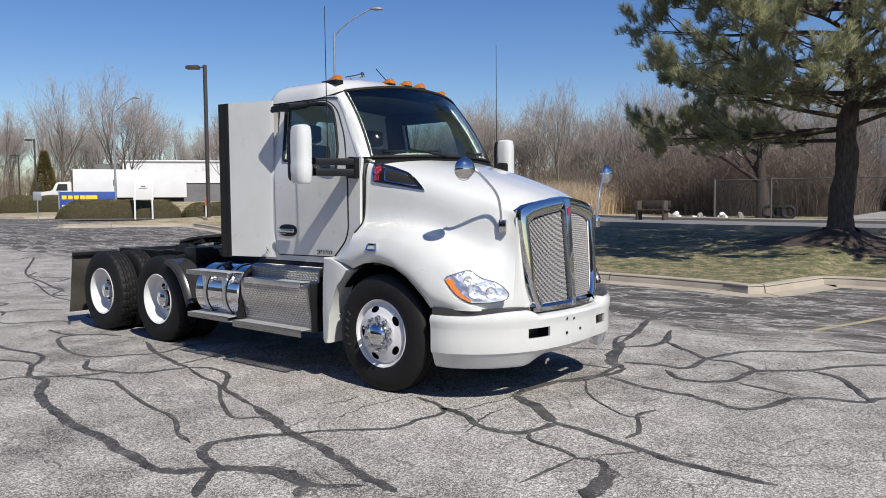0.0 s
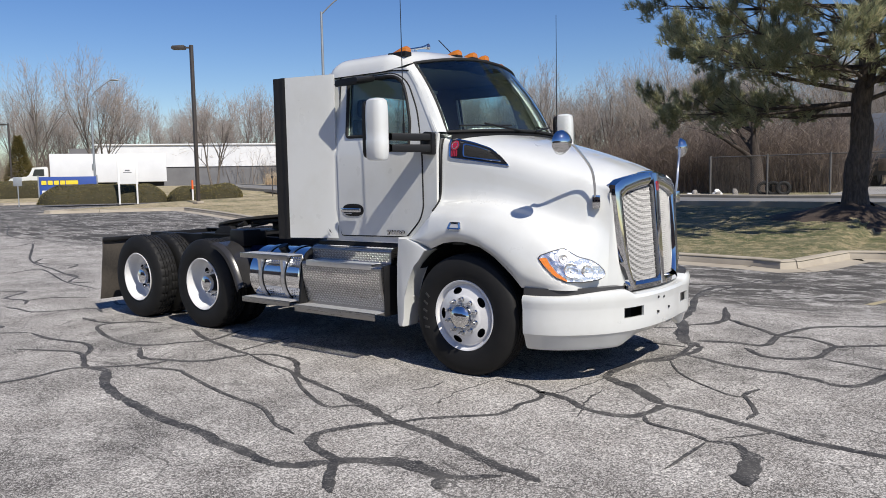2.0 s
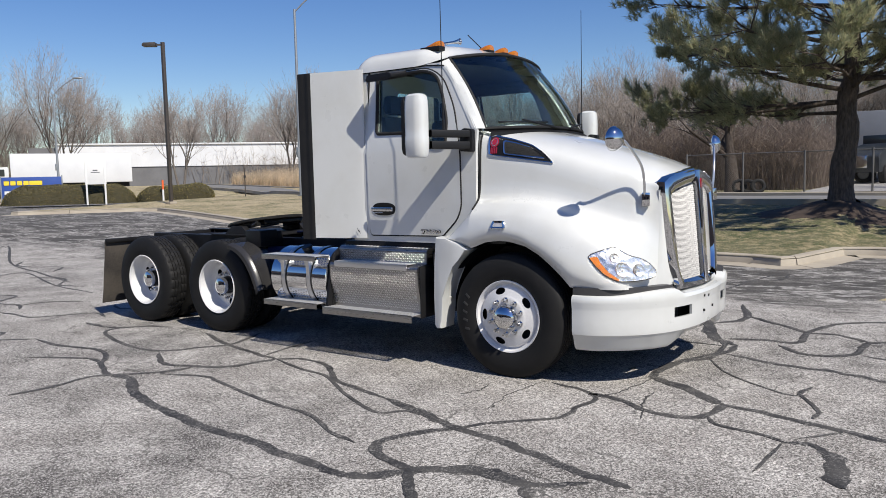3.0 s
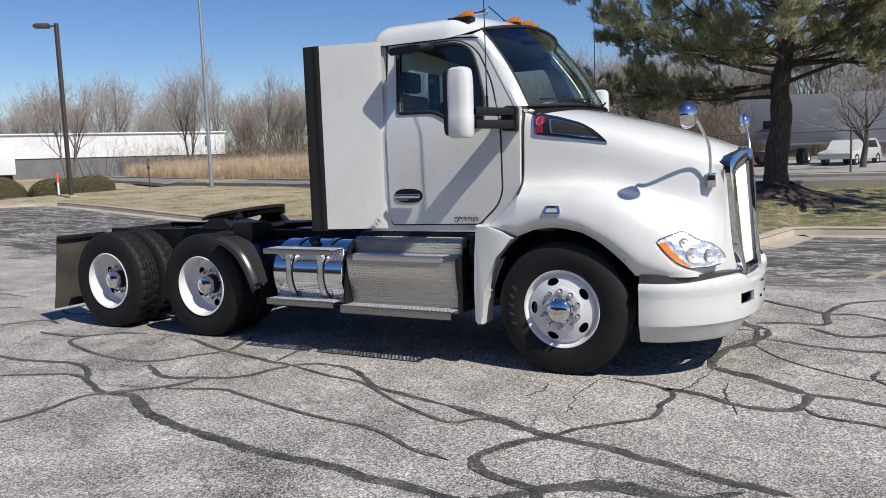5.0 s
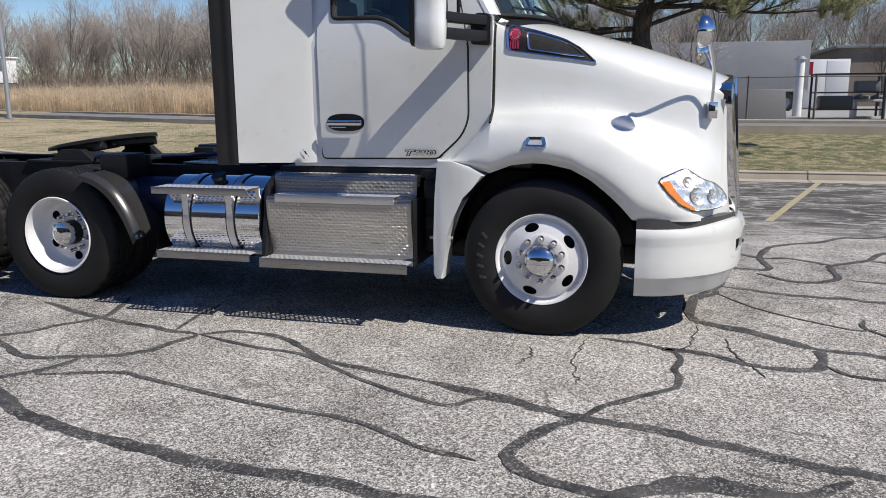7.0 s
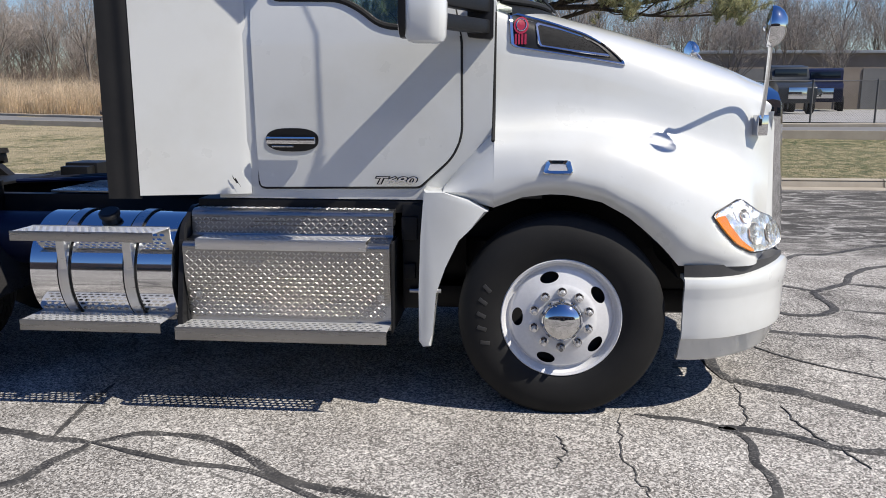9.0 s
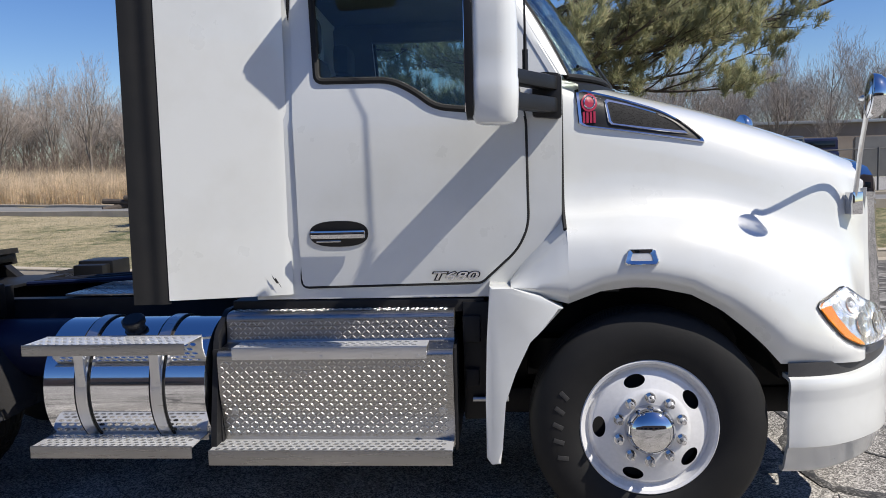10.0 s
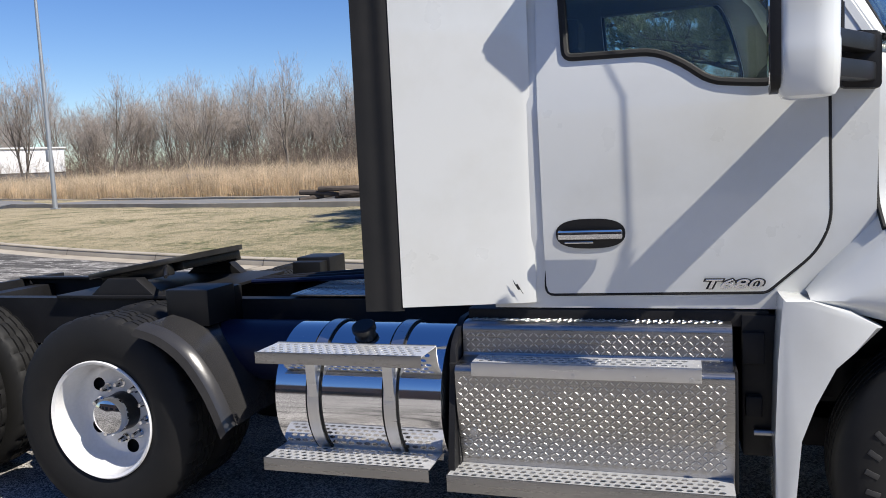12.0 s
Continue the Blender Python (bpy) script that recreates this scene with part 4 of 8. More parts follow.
rod(bm, (-1.535, -0.80, 2.5), (-1.50, -0.78, 1.75), 0.022)
part("seat_belt", bm, CABIN, cab)

part("header_trim", boxed(-1.70, -0.72, 0.80, 0.875, 2.50, 2.66, 0.01), CABIN, cab)

# ---- what is fitted to the tractor ----
DUSTY = mottled("dusty_flap_rubber", (0.018, 0.017, 0.016), (0.085, 0.072, 0.058), 2.6, 0.85, bumpy=0.2, fine=45)
PLATE = polished("tread_plate", (0.36, 0.352, 0.34), 0.32, 0.10)
TREAD = polished("worn_tread_bars", (0.66, 0.655, 0.64), 0.34, 0.08)
DARK_MESH = material("dark_mesh", (0.02, 0.02, 0.02), 0.75, Specular_IOR_Level=0.08)
_v = coords(DARK_MESH)
_w = node(DARK_MESH, "ShaderNodeTexVoronoi", Scale=150.0)
link(DARK_MESH, _v, _w.inputs["Vector"])
link(DARK_MESH, ramp(DARK_MESH, _w.outputs["Distance"], (0.2, 0.006), (0.5, 0.03)), bsdf(DARK_MESH).inputs["Base Color"])


def on_flank(x, z, out=0.0):
    return flank(x, z) + flank_normal(x, z) * out


def flank_patch(outline, out, thick, inset=0.0, rings=3):
    """A shaped plate that follows the right flank; outline in (x, z)."""
    cx = sum(p[0] for p in outline) / len(outline)
    cz = sum(p[1] for p in outline) / len(outline)
    bm = bmesh.new()
    rows = []
    for k in range(rings + 1):
        f = 1 - k / rings * 0.98
        rows.append([on_flank(cx + (x - cx) * f, cz + (z - cz) * f, out) for x, z in outline])
    skirt = [on_flank(x, z, out - thick) for x, z in outline]
    grid(bm, [skirt] + rows, close_u=True)
    return bm


def flank_frame(outline, inner_line, out, thick):
    bm = bmesh.new()
    rows = [[on_flank(x, z, o) for x, z in ln] for ln, o in ((outline, out - thick), (outline, out * 0.7), ([(a * 0.8 + c * 0.2, b * 0.8 + d * 0.2) for (a, b), (c, d) in zip(outline, inner_line)], out), (inner_line, out * 0.7), (inner_line, out - thick))]
    grid(bm, rows, close_u=True)
    return bm


def resample(poly, n):
    p = np.array(list(poly) + [poly[0]], float)
    d = np.concatenate([[0], np.cumsum(np.linalg.norm(np.diff(p, axis=0), axis=1))])
    s = np.linspace(0, d[-1], n, endpoint=False)
    return [(float(np.interp(q, d, p[:, 0])), float(np.interp(q, d, p[:, 1]))) for q in s]


# headlamps: bowl, reflectors and clear cover follow the fender
LAMP = rounded([(0.695, 1.022), (0.783, 1.057), (0.849, 1.081), (0.894, 1.050), (0.953, 1.011), (1.027, 0.986), (1.08, 0.939), (1.112, 0.886), (1.10, 0.842), (1.016, 0.825), (0.905, 0.827), (0.82, 0.871), (0.749, 0.943), (0.706, 1.0)], 0.018)
bm = flank_patch(resample(LAMP, 40), 0.004, 0.02)
LAMP_BOWL = material("faceted_lamp_bowl", (0.86, 0.845, 0.815), 0.27, 1.0)
_v = coords(LAMP_BOWL)
_f = node(LAMP_BOWL, "ShaderNodeTexVoronoi", Scale=21.0)
link(LAMP_BOWL, _v, _f.inputs["Vector"])
bump(LAMP_BOWL, _f.outputs["Distance"], 0.45, 0.012)
lamp = part("headlamp", bm, LAMP_BOWL, truck, "clear headlamp with amber corner")
bm = bmesh.new()
tube(bm, [on_flank(x, z, 0.006) for x, z in resample(LAMP, 40)], 0.0038, 6, True)
r1 = part("lamp_rim", bm, BLACK_PLASTIC, lamp)
bm = flank_patch(resample(rounded([(0.705, 1.004), (0.757, 1.011), (0.786, 0.961), (0.857, 0.878), (0.923, 0.834), (0.905, 0.832), (0.824, 0.875), (0.754, 0.945)], 0.006), 32), 0.012, 0.02)
r2 = part("turn_signal", bm, AMBER, lamp, "amber turn signal lens")
bm = bmesh.new()
for x, z, r in ((0.865, 1.0, 0.036), (0.925, 0.915, 0.055), (1.015, 0.905, 0.047)):
    c = on_flank(x, z, 0.004)
    q = (flank_normal(x, z) + Vector((0.15, 0, 0))).normalized().to_track_quat("Z", "Y")
    m = Matrix.LocRotScale(c, q, None)
    k = len(bm.verts)
    lathe(bm, [(0.003, r), (0.0065, r * 0.97), (0.0055, r * 0.9), (0.003, r * 0.6), (0.0015, r * 0.3), (0.001, 0.0001)], axis="z", n=24)
    bm.verts.ensure_lookup_table()
    bmesh.ops.transform(bm, matrix=m, verts=bm.verts[k:])
r3 = part("lamp_reflector", bm, LAMP_BOWL, lamp)
SMOKED = material("smoked_bulb", (0.30, 0.31, 0.33), 0.05, Coat_Weight=1.0)
bulbs = []
for x, z, r in ((0.865, 1.0, 0.012), (0.925, 0.905, 0.009), (1.015, 0.90, 0.009)):
    bm = bmesh.new()
    bmesh.ops.create_uvsphere(bm, u_segments=16, v_segments=10, radius=r, matrix=Matrix.Translation(on_flank(x, z, 0.004)))
    bulbs.append(part("lamp_bulb", bm, SMOKED, lamp))
bm = flank_patch(resample(rounded([(0.80, 1.03), (0.85, 1.06), (0.90, 1.025), (0.915, 0.985), (0.86, 0.955), (0.82, 0.985)], 0.01), 20), 0.0065, 0.01)
bulbs.append(part("lamp_shroud", bm, BRUSHED, lamp, "ribbed projector surround"))
bm = flank_patch([((x - 0.92) * 0.975 + 0.92, (z - 0.94) * 0.96 + 0.94) for x, z in resample(LAMP, 40)], 0.022, 0.014)
cover = part("lamp_cover", bm, CLEAR, lamp, "clear lamp cover")
cover.visible_shadow = False
lamp_l = mirrored(lamp)
for o in (r1, r2, r3, *bulbs, cover):
    q = mirrored(o)
    q.parent = lamp_l
    q.visible_shadow = o.visible_shadow

# hood vents with chrome bezel, dark mesh and badge
VENT = resample(rounded([(-0.285, 1.975), (-0.10, 1.932), (0.09, 1.873), (0.215, 1.802), (0.305, 1.718), (0.06, 1.757), (-0.27, 1.808)], [0.012, 0.03, 0.05, 0.05, 0.012, 0.02, 0.012]), 48)
VMESH = resample(rounded([(-0.155, 1.925), (-0.04, 1.897), (0.08, 1.857), (0.165, 1.81), (0.225, 1.758), (0.06, 1.78), (-0.135, 1.81)], 0.012), 48)
bm = flank_frame(VENT, [((a - 0.0) * 0.94 + 0.0006, (b - 1.845) * 0.9 + 1.845) for a, b in VENT], 0.012, 0.02)
vent = part("hood_vent", bm, CHROME, truck, "chrome-rimmed side vent with red badge")
bm = flank_patch([((a + 0.0) * 0.95, (b - 1.845) * 0.93 + 1.845) for a, b in VENT], 0.003, 0.012)
v1 = part("vent_plate", bm, BLACK_PLASTIC, vent)
bm = flank_frame(VMESH, [((a - 0.03) * 0.93 + 0.03, (b - 1.85) * 0.84 + 1.85) for a, b in VMESH], 0.009, 0.012)
v2 = part("vent_rim", bm, CHROME, vent)
bm = flank_patch([((a - 0.03) * 0.95 + 0.03, (b - 1.85) * 0.9 + 1.85) for a, b in VMESH], 0.005, 0.01)
v3 = part("vent_mesh", bm, DARK_MESH, vent)
bm = flank_patch([(-0.222 + 0.036 * math.cos(a), 1.905 + 0.038 * math.sin(a)) for a in np.linspace(0, 2 * math.pi, 24, endpoint=False)], 0.012, 0.012)
v4 = part("badge_disc", bm, BADGE_RED, vent, "round red emblem")
bm = bmesh.new()
tube(bm, [on_flank(-0.222 + 0.024 * math.cos(a), 1.907 + 0.026 * math.sin(a), 0.013) for a in np.linspace(0, 2 * math.pi, 20, endpoint=False)], 0.003, 5, True)
v5 = part("badge_ring", bm, CHROME, vent)
stripes = []
for k in range(4):
    x = -0.246 + k * 0.0155
    bm = flank_patch([(x - 0.005, 1.868), (x + 0.005, 1.868), (x + 0.005, 1.818), (x - 0.005, 1.818)], 0.010, 0.01, rings=1)
    stripes.append(part("badge_stripe", bm, BADGE_RED, vent))
vent_l = mirrored(vent)
for o in (v1, v2, v3, v4, v5, *stripes):
    mirrored(o).parent = vent_l

# side marker on each fender
bm = flank_frame(*[[(-0.04 + sx * a, 1.243 + sz * b) for a, b in resample(rounded([(-0.072, -0.03), (0.072, -0.03), (0.055, 0.032), (-0.055, 0.032)], 0.008), 24)] for sx, sz in ((1, 1), (0.66, 0.5))], 0.014, 0.016)
mk = part("side_marker", bm, CHROME, truck, "chrome-rimmed side marker lamp")
bm = flank_patch([(-0.04 + 0.7 * a, 1.243 + 0.55 * b) for a, b in resample([(-0.072, -0.03), (0.072, -0.03), (0.055, 0.032), (-0.055, 0.032)], 20)], 0.008, 0.008)
mkl = part("marker_lens", bm, material("frosted_lens", (0.8, 0.8, 0.82), 0.2, Transmission_Weight=0.5), mk)
mirrored(mkl).parent = mirrored(mk)

# convex mirrors on stalks at the nose
bm = bmesh.new()
foot = on_flank(1.0, 1.43, 0.0)
q = Vector((flank_normal(1.0, 1.43).x, flank_normal(1.0, 1.43).y, 0)).normalized().to_track_quat("Y", "Z")
box(bm, -0.03, 0.03, -0.01, 0.04, -0.052, 0.052, 0.006, 2)
shift(bm, Matrix.LocRotScale(foot, q, None))
hm = part("nose_mirror", bm, CHROME, truck, "round chrome convex mirror on a bent stalk")
ball = Vector((0.895, -1.045, 1.882))
bm = bmesh.new()
tube(bm, smooth_path([foot + Vector((0, -0.03, 0.02)), foot + Vector((0.005, -0.05, 0.14)), foot + Vector((-0.005, -0.10, 0.27)), foot + Vector((-0.055, -0.26, 0.425)), ball + Vector((0.012, 0.10, 0.0)), ball + Vector((0.02, 0.05, -0.005))], 6), 0.0105, 10)
h1 = part("stalk", bm, BRUSHED, hm)
bm = bmesh.new()
lathe(bm, [(-0.004, 0.0001), (-0.004, 0.082), (0.0, 0.09), (0.012, 0.092), (0.03, 0.087), (0.052, 0.072), (0.068, 0.048), (0.076, 0.02), (0.078, 0.0001)], axis="x", n=32)
shift(bm, Matrix.LocRotScale(ball, Euler((0, radians(4), radians(-14))), None))
h2 = part("mirror_shell", bm, CHROME, hm, "polished dome housing")
bm = bmesh.new()
lathe(bm, [(-0.006, 0.079), (-0.012, 0.06), (-0.016, 0.03), (-0.017, 0.0001)], axis="x", n=32)
shift(bm, Matrix.LocRotScale(ball, Euler((0, radians(4), radians(-14))), None))
h3 = part("mirror_glass", bm, MIRROR, hm)
hm_l = mirrored(hm)
hm_l.location.x = 0.11
for o in (h1, h2, h3):
    mirrored(o).parent = hm_l

# main mirrors on two arms
MX, MY, MZ = -0.632, -1.368, 2.053
bm = bmesh.new()
rows = []
for z, k in ((-0.262, 0.55), (-0.255, 0.82), (-0.235, 0.95), (-0.15, 1.0), (-0.095, 1.0), (-0.083, 0.972), (0.0, 0.985), (0.12, 0.985), (0.19, 0.95), (0.232, 0.86), (0.248, 0.62), (0.253, 0.3)):
    plan = rounded([(-0.09, -0.08), (0.04, -0.08), (0.09, -0.045), (0.09, 0.04), (0.04, 0.072), (-0.09, 0.072)], 0.035)
    rows.append([Vector((MX + x * k, MY + y * k, MZ + z)) for x, y in plan])
grid(bm, rows, close_u=True)
for r in (rows[0], rows[-1]):
    bm.faces.new([bm.verts.new(p) for p in r])
bmesh.ops.remove_doubles(bm, verts=bm.verts, dist=0.0004)
shift(bm, Matrix.Translation((MX, MY, MZ)) @ Matrix.Rotation(radians(-3), 4, "Z") @ Matrix.Translation((-MX, -MY, -MZ)))
mm = part("side_mirror", bm, WHITE, truck, "tall white side mirror on black arms")
bm = bmesh.new()
prism(bm, rounded([(-0.079, -0.24), (0.074, -0.24), (0.074, 0.235), (-0.079, 0.235)], 0.05), -0.108, -0.078, "x", bevel=0.008)
for v in bm.verts:
    v.co = Matrix.Translation((MX, MY, MZ)) @ Matrix.Rotation(radians(-3), 4, "Z") @ v.co
m1 = part("mirror_bezel", bm, BLACK_PLASTIC, mm)
bm = bmesh.new()
prism(bm, rounded([(-0.066, -0.22), (0.062, -0.22), (0.062, 0.215), (-0.066, 0.215)], 0.04), -0.1115, -0.1075, "x")
for v in bm.verts:
    v.co = Matrix.Translation((MX, MY, MZ)) @ Matrix.Rotation(radians(-3), 4, "Z") @ v.co
m2 = part("mirror_glass", bm, MIRROR, mm)
bm = bmesh.new()
prism(bm, rounded([(-0.475, 1.845), (-0.352, 1.835), (-0.352, 2.025), (-0.44, 2.035), (-0.475, 2.0)], 0.015), -1.005, -0.955, bevel=0.008)
m3 = part("mirror_hinge", bm, BLACK_PLASTIC, mm)
arms = []
for z0, z1, h in ((1.985, 1.99, 0.03), (1.892, 1.895, 0.032)):
    bm = bmesh.new()
    pts = smooth_path([(-0.40, -0.99, z0), (-0.45, -1.08, z0), (-0.53, -1.19, (z0 + z1) / 2), (-0.60, -1.30, z1)], 4)
    rows = [[Vector(p) + Vector((a, 0.3 * a, b)) for a, b in rounded([(-0.046, -h), (0.046, -h), (0.046, h), (-0.046, h)], 0.012, 2)] for p in pts]
    grid(bm, rows, close_u=True)
    arms.append(part("mirror_arm", bm, BLACK_PLASTIC, mm))
mm_l = mirrored(mm)
mm_l.location.x = 0.24
for o in (m1, m2, m3, *arms):
    mirrored(o).parent = mm_l

# whip aerials
for s in (-1, 1):
    bm = bmesh.new()
    rod(bm, (-0.51, s * 1.185, 1.96), (-0.51, s * 1.185, 2.10), 0.012, 8)
    rod(bm, (-0.51, s * 1.185, 2.10), (-0.51, s * 1.185, 2.16), 0.007, 8)
    rod(bm, (-0.51, s * 1.185, 2.16), (-0.515, s * 1.19, 3.33), 0.005, 6, 0.0025)
    shift(bm, Matrix.Translation((0.06 + 0.06 * s, 0, 0)))
    part("aerial", bm, BLACK_PLASTIC, truck, "thin black whip aerial")

# look-down mirror above the door window
bm = bmesh.new()
prism(bm, rounded([(-1.385, 2.478), (-1.10, 2.490), (-1.095, 2.535), (-1.14, 2.548), (-1.365, 2.540), (-1.39, 2.52)], 0.018), -1.115, -0.885, bevel=0.014)
for v in bm.verts:
    v.co.z += 0.16 * (v.co.y + 1.115)
part("look_down_mirror", bm, BLACK_PLASTIC, cab, "black look-down mirror above the door")

# roof marker lamps
for y, x in ((-0.745, -0.87), (-0.225, -0.68), (0.0, -0.66), (0.225, -0.68), (0.78, -0.87)):
    bm = bmesh.new()
    rows = []
    for t, w, h in ((-0.14, 0.018, 0.004), (-0.08, 0.032, 0.022), (0.0, 0.042, 0.050), (0.045, 0.042, 0.054), (0.058, 0.038, 0.046)):
        rows.append([(t, w * math.cos(a), h * max(0.0, math.sin(a)) ** 0.6) for a in np.linspace(0, math.pi, 9)])
    grid(bm, rows)
    bm.faces.new([bm.verts.new(p) for p in rows[-1]])
    z = 2.772 if abs(y) > 0.5 else 2.778
    shift(bm, Matrix.Translation((x, y, z)))
    part("roof_lamp", bm, AMBER, cab, "amber roof marker lamp")
    bm = boxed(x - 0.15, x + 0.06, y - 0.045, y + 0.045, z - 0.035, z + 0.006, 0.008)
    part("lamp_base", bm, BLACK_PLASTIC, cab)
bm = bmesh.new()
rod(bm, (-0.80, -0.12, 2.80), (-0.80, -0.12, 2.835), 0.02, 10, 0.012)
rod(bm, (-0.80, -0.12, 2.83), (-0.95, -0.12, 2.97), 0.005, 6)
part("roof_aerial", bm, BLACK_PLASTIC, cab)
bm = bmesh.new()
lathe(bm, [(-0.12, 0.012), (0.03, 0.013), (0.08, 0.02), (0.11, 0.03), (0.112, 0.026), (0.07, 0.012)], (-0.95, -0.42, 2.86), "x", 16)
rod(bm, (-1.0, -0.42, 2.80), (-1.0, -0.42, 2.855), 0.012)
part("air_horn", bm, CHROME, cab, "small chrome roof horn")

# windscreen wipers
for s in (-1, 1):
    bm = bmesh.new()
    a, b = screen(s * 0.15, 0.0) + Vector((0.03, 0, 0.0)), screen(s * 0.62, 0.10) + Vector((0.03, 0, 0))
    rod(bm, a, b, 0.009, 6)
    rod(bm, screen(s * 0.25, 0.07) + Vector((0.018, 0, 0)), screen(s * 0.88, 0.08) + Vector((0.018, 0, 0)), 0.008, 6)
    part("wiper", bm, BLACK_PLASTIC, cab)
bm = bmesh.new()
grid(bm, [[screen(-1 + 2 * i / 16, 0) + Vector((dx, 0, dz)) for dx, dz in ((-0.02, -0.01), (0.05, -0.035), (0.05, -0.10))] for i in range(17)])
part("cowl", bm, BLACK_PLASTIC, cab)

# door handle and its dish
HO = [(-1.345 + 0.133 * math.copysign(abs(math.cos(a)) ** 0.75, math.cos(a)), 1.357 + 0.058 * math.copysign(abs(math.sin(a)) ** 0.8, math.sin(a))) for a in np.linspace(0, 2 * math.pi, 32, endpoint=False)]
bm = panel(bmesh.new(), HO, [], 0.008, lambda u, v: on_side(u, v, 0.012))
hd = part("door_handle", bm, BLACK_PLASTIC, door, "black handle dish with chrome grip")
bm = bmesh.new()
box(bm, -1.466, -1.221, -1.008, -0.985, 1.337, 1.375, 0.009)
box(bm, -1.44, -1.33, -1.0, -0.985, 1.322, 1.330, 0.002)
gr = part("handle_grip", bm, CHROME, door)
mirrored(hd).parent = door_l
mirrored(gr).parent = door_l

# model badge on the door
txt = bpy.data.curves.new("badge_text", "FONT")
txt.body = "T680"
txt.size = 0.066
txt.extrude = 0.003
txt.bevel_depth = 0.0012
txt.shear = 0.25
txt.align_x = "CENTER"
tob = new("badge_text", txt)
dg = bpy.context.evaluated_depsgraph_get()
me = bpy.data.meshes.new_from_object(tob.evaluated_get(dg))
bpy.data.objects.remove(tob)
me.materials.append(CHROME)
bd = new("model_badge", me)
bd.parent = door
bd.matrix_local = Matrix.LocRotScale((-0.835, -0.966, 1.143), Euler((radians(90), 0, 0)), (1.5, 0.74, 1.0))
tagged(bd, "chrome model lettering on the door")
txt.offset = 0.0055
txt.bevel_depth = 0.0
tob = new("badge_text", txt)
dg = bpy.context.evaluated_depsgraph_get()
me2 = bpy.data.meshes.new_from_object(tob.evaluated_get(dg))
bpy.data.objects.remove(tob)
me2.materials.append(SEAM)
bd2 = new("badge_backing", me2)
bd2.parent = door
bd2.matrix_local = Matrix.LocRotScale((-0.835, -0.9642, 1.143), Euler((radians(90), 0, 0)), (1.5, 0.74, 0.4))

# side fairings behind the cab
bm = bmesh.new()
FPL = smooth_path([(-1.567, -0.950), (-1.62, -0.970), (-1.78, -1.015), (-1.95, -1.06), (-2.085, -1.095)], 4)
grid(bm, [[(x, y, z) for z in (1.085, 1.10, 1.6, 2.1, 2.615, 2.628)] for x, y in FPL])
thicken(bm, 0.025)
fa = part("cab_fairing", bm, WHITE, truck, "tall white cab side fairing with black trailing flap")
bm = bmesh.new()
grid(bm, [[(x, y, z) for z in (1.07, 1.6, 2.1, 2.63)] for x, y in smooth_path([(-2.08, -1.088), (-2.12, -1.102), (-2.16, -1.098), (-2.2, -1.106), (-2.24, -1.11)], 3)])
thicken(bm, 0.02)
ff = part("fairing_flap", bm, BLACK_RUBBER, fa, "black rubber fairing extender")
bm = bmesh.new()
panel(bm, [(-1.652, 1.185), (-1.640, 1.162), (-1.634, 1.166), (-1.612, 1.123), (-1.622, 1.143), (-1.631, 1.140), (-1.646, 1.165)], [], 0.002, lambda u, v: Vector((u, float(np.interp(u, [-1.78, -1.62, -1.57], [-1.026, -0.982, -0.963])) - 0.004, v)))
st = part("fairing_sticker", bm, SEAM, fa, "small dark zigzag decal")
bm = bmesh.new()
tube(bm, [(-1.556, -0.913 + 0.05 * s01((z - 1.85) / 0.8), z) for z in np.linspace(1.09, 2.60, 14)], 0.010, 6)
fe = part("fairing_seal", bm, BLACK_RUBBER, fa, "dark rubber seal along the cab")
fa_l = mirrored(fa)
mirrored(fe).parent = fa_l
mirrored(ff).parent = fa_l
bm = bmesh.new()
prism(bm, [(-1.64, -0.90), (-2.05, -1.04), (-2.05, -0.9), (-1.74, -0.85)], 2.55, 2.58, "z")
fs = part("fairing_brace", bm, BLACK_PLASTIC, truck)
mirrored(fs)
bm = bmesh.new()
prism(bm, rounded([(-1.70, 1.082), (-1.66, 1.062), (-1.545, 1.055), (-1.545, 1.098), (-1.60, 1.098)], 0.01), -0.915, -0.86, bevel=0.008)
cf = part("sill_corner", bm, WHITE, truck)
mirrored(cf)

# ---- wheels ----


SIDEWALL = mottled("worn_sidewall_print", (0.022, 0.022, 0.022), (0.045, 0.044, 0.042), 20.0, 0.5)


def tyre_mesh(bm, lugs):
    prof = [(-0.108, 0.282), (-0.122, 0.30), (-0.136, 0.34), (-0.143, 0.39), (-0.138, 0.435), (-0.124, 0.474), (-0.112, 0.493), (-0.102, 0.502), (-0.092, 0.506)]
    for g in (-0.062, -0.022, 0.022, 0.062):
        prof += [(g - 0.006, 0.509), (g - 0.004, 0.497), (g + 0.004, 0.497), (g + 0.006, 0.509)]
    prof += [(-a, r) for a, r in prof[8::-1]]
    n = 150 if lugs else 72
    lathe(bm, prof, n=n)
    if lugs:
        for v in bm.verts:
            r = math.hypot(v.co.x, v.co.z)
            if r > 0.4985 and abs(v.co.y) > 0.008:
                k = int(round(math.atan2(v.co.z, v.co.x) / (2 * math.pi) * n)) % n
                if (k + (3 if v.co.y > 0 else 0)) % 5 == 0:
                    f = (r - 0.010) / r
                    v.co.x *= f
                    v.co.z *= f
    for v in bm.verts:
        if v.co.z < -0.498:
            v.co.y *= 1.02
            v.co.z = -0.498
    return bm


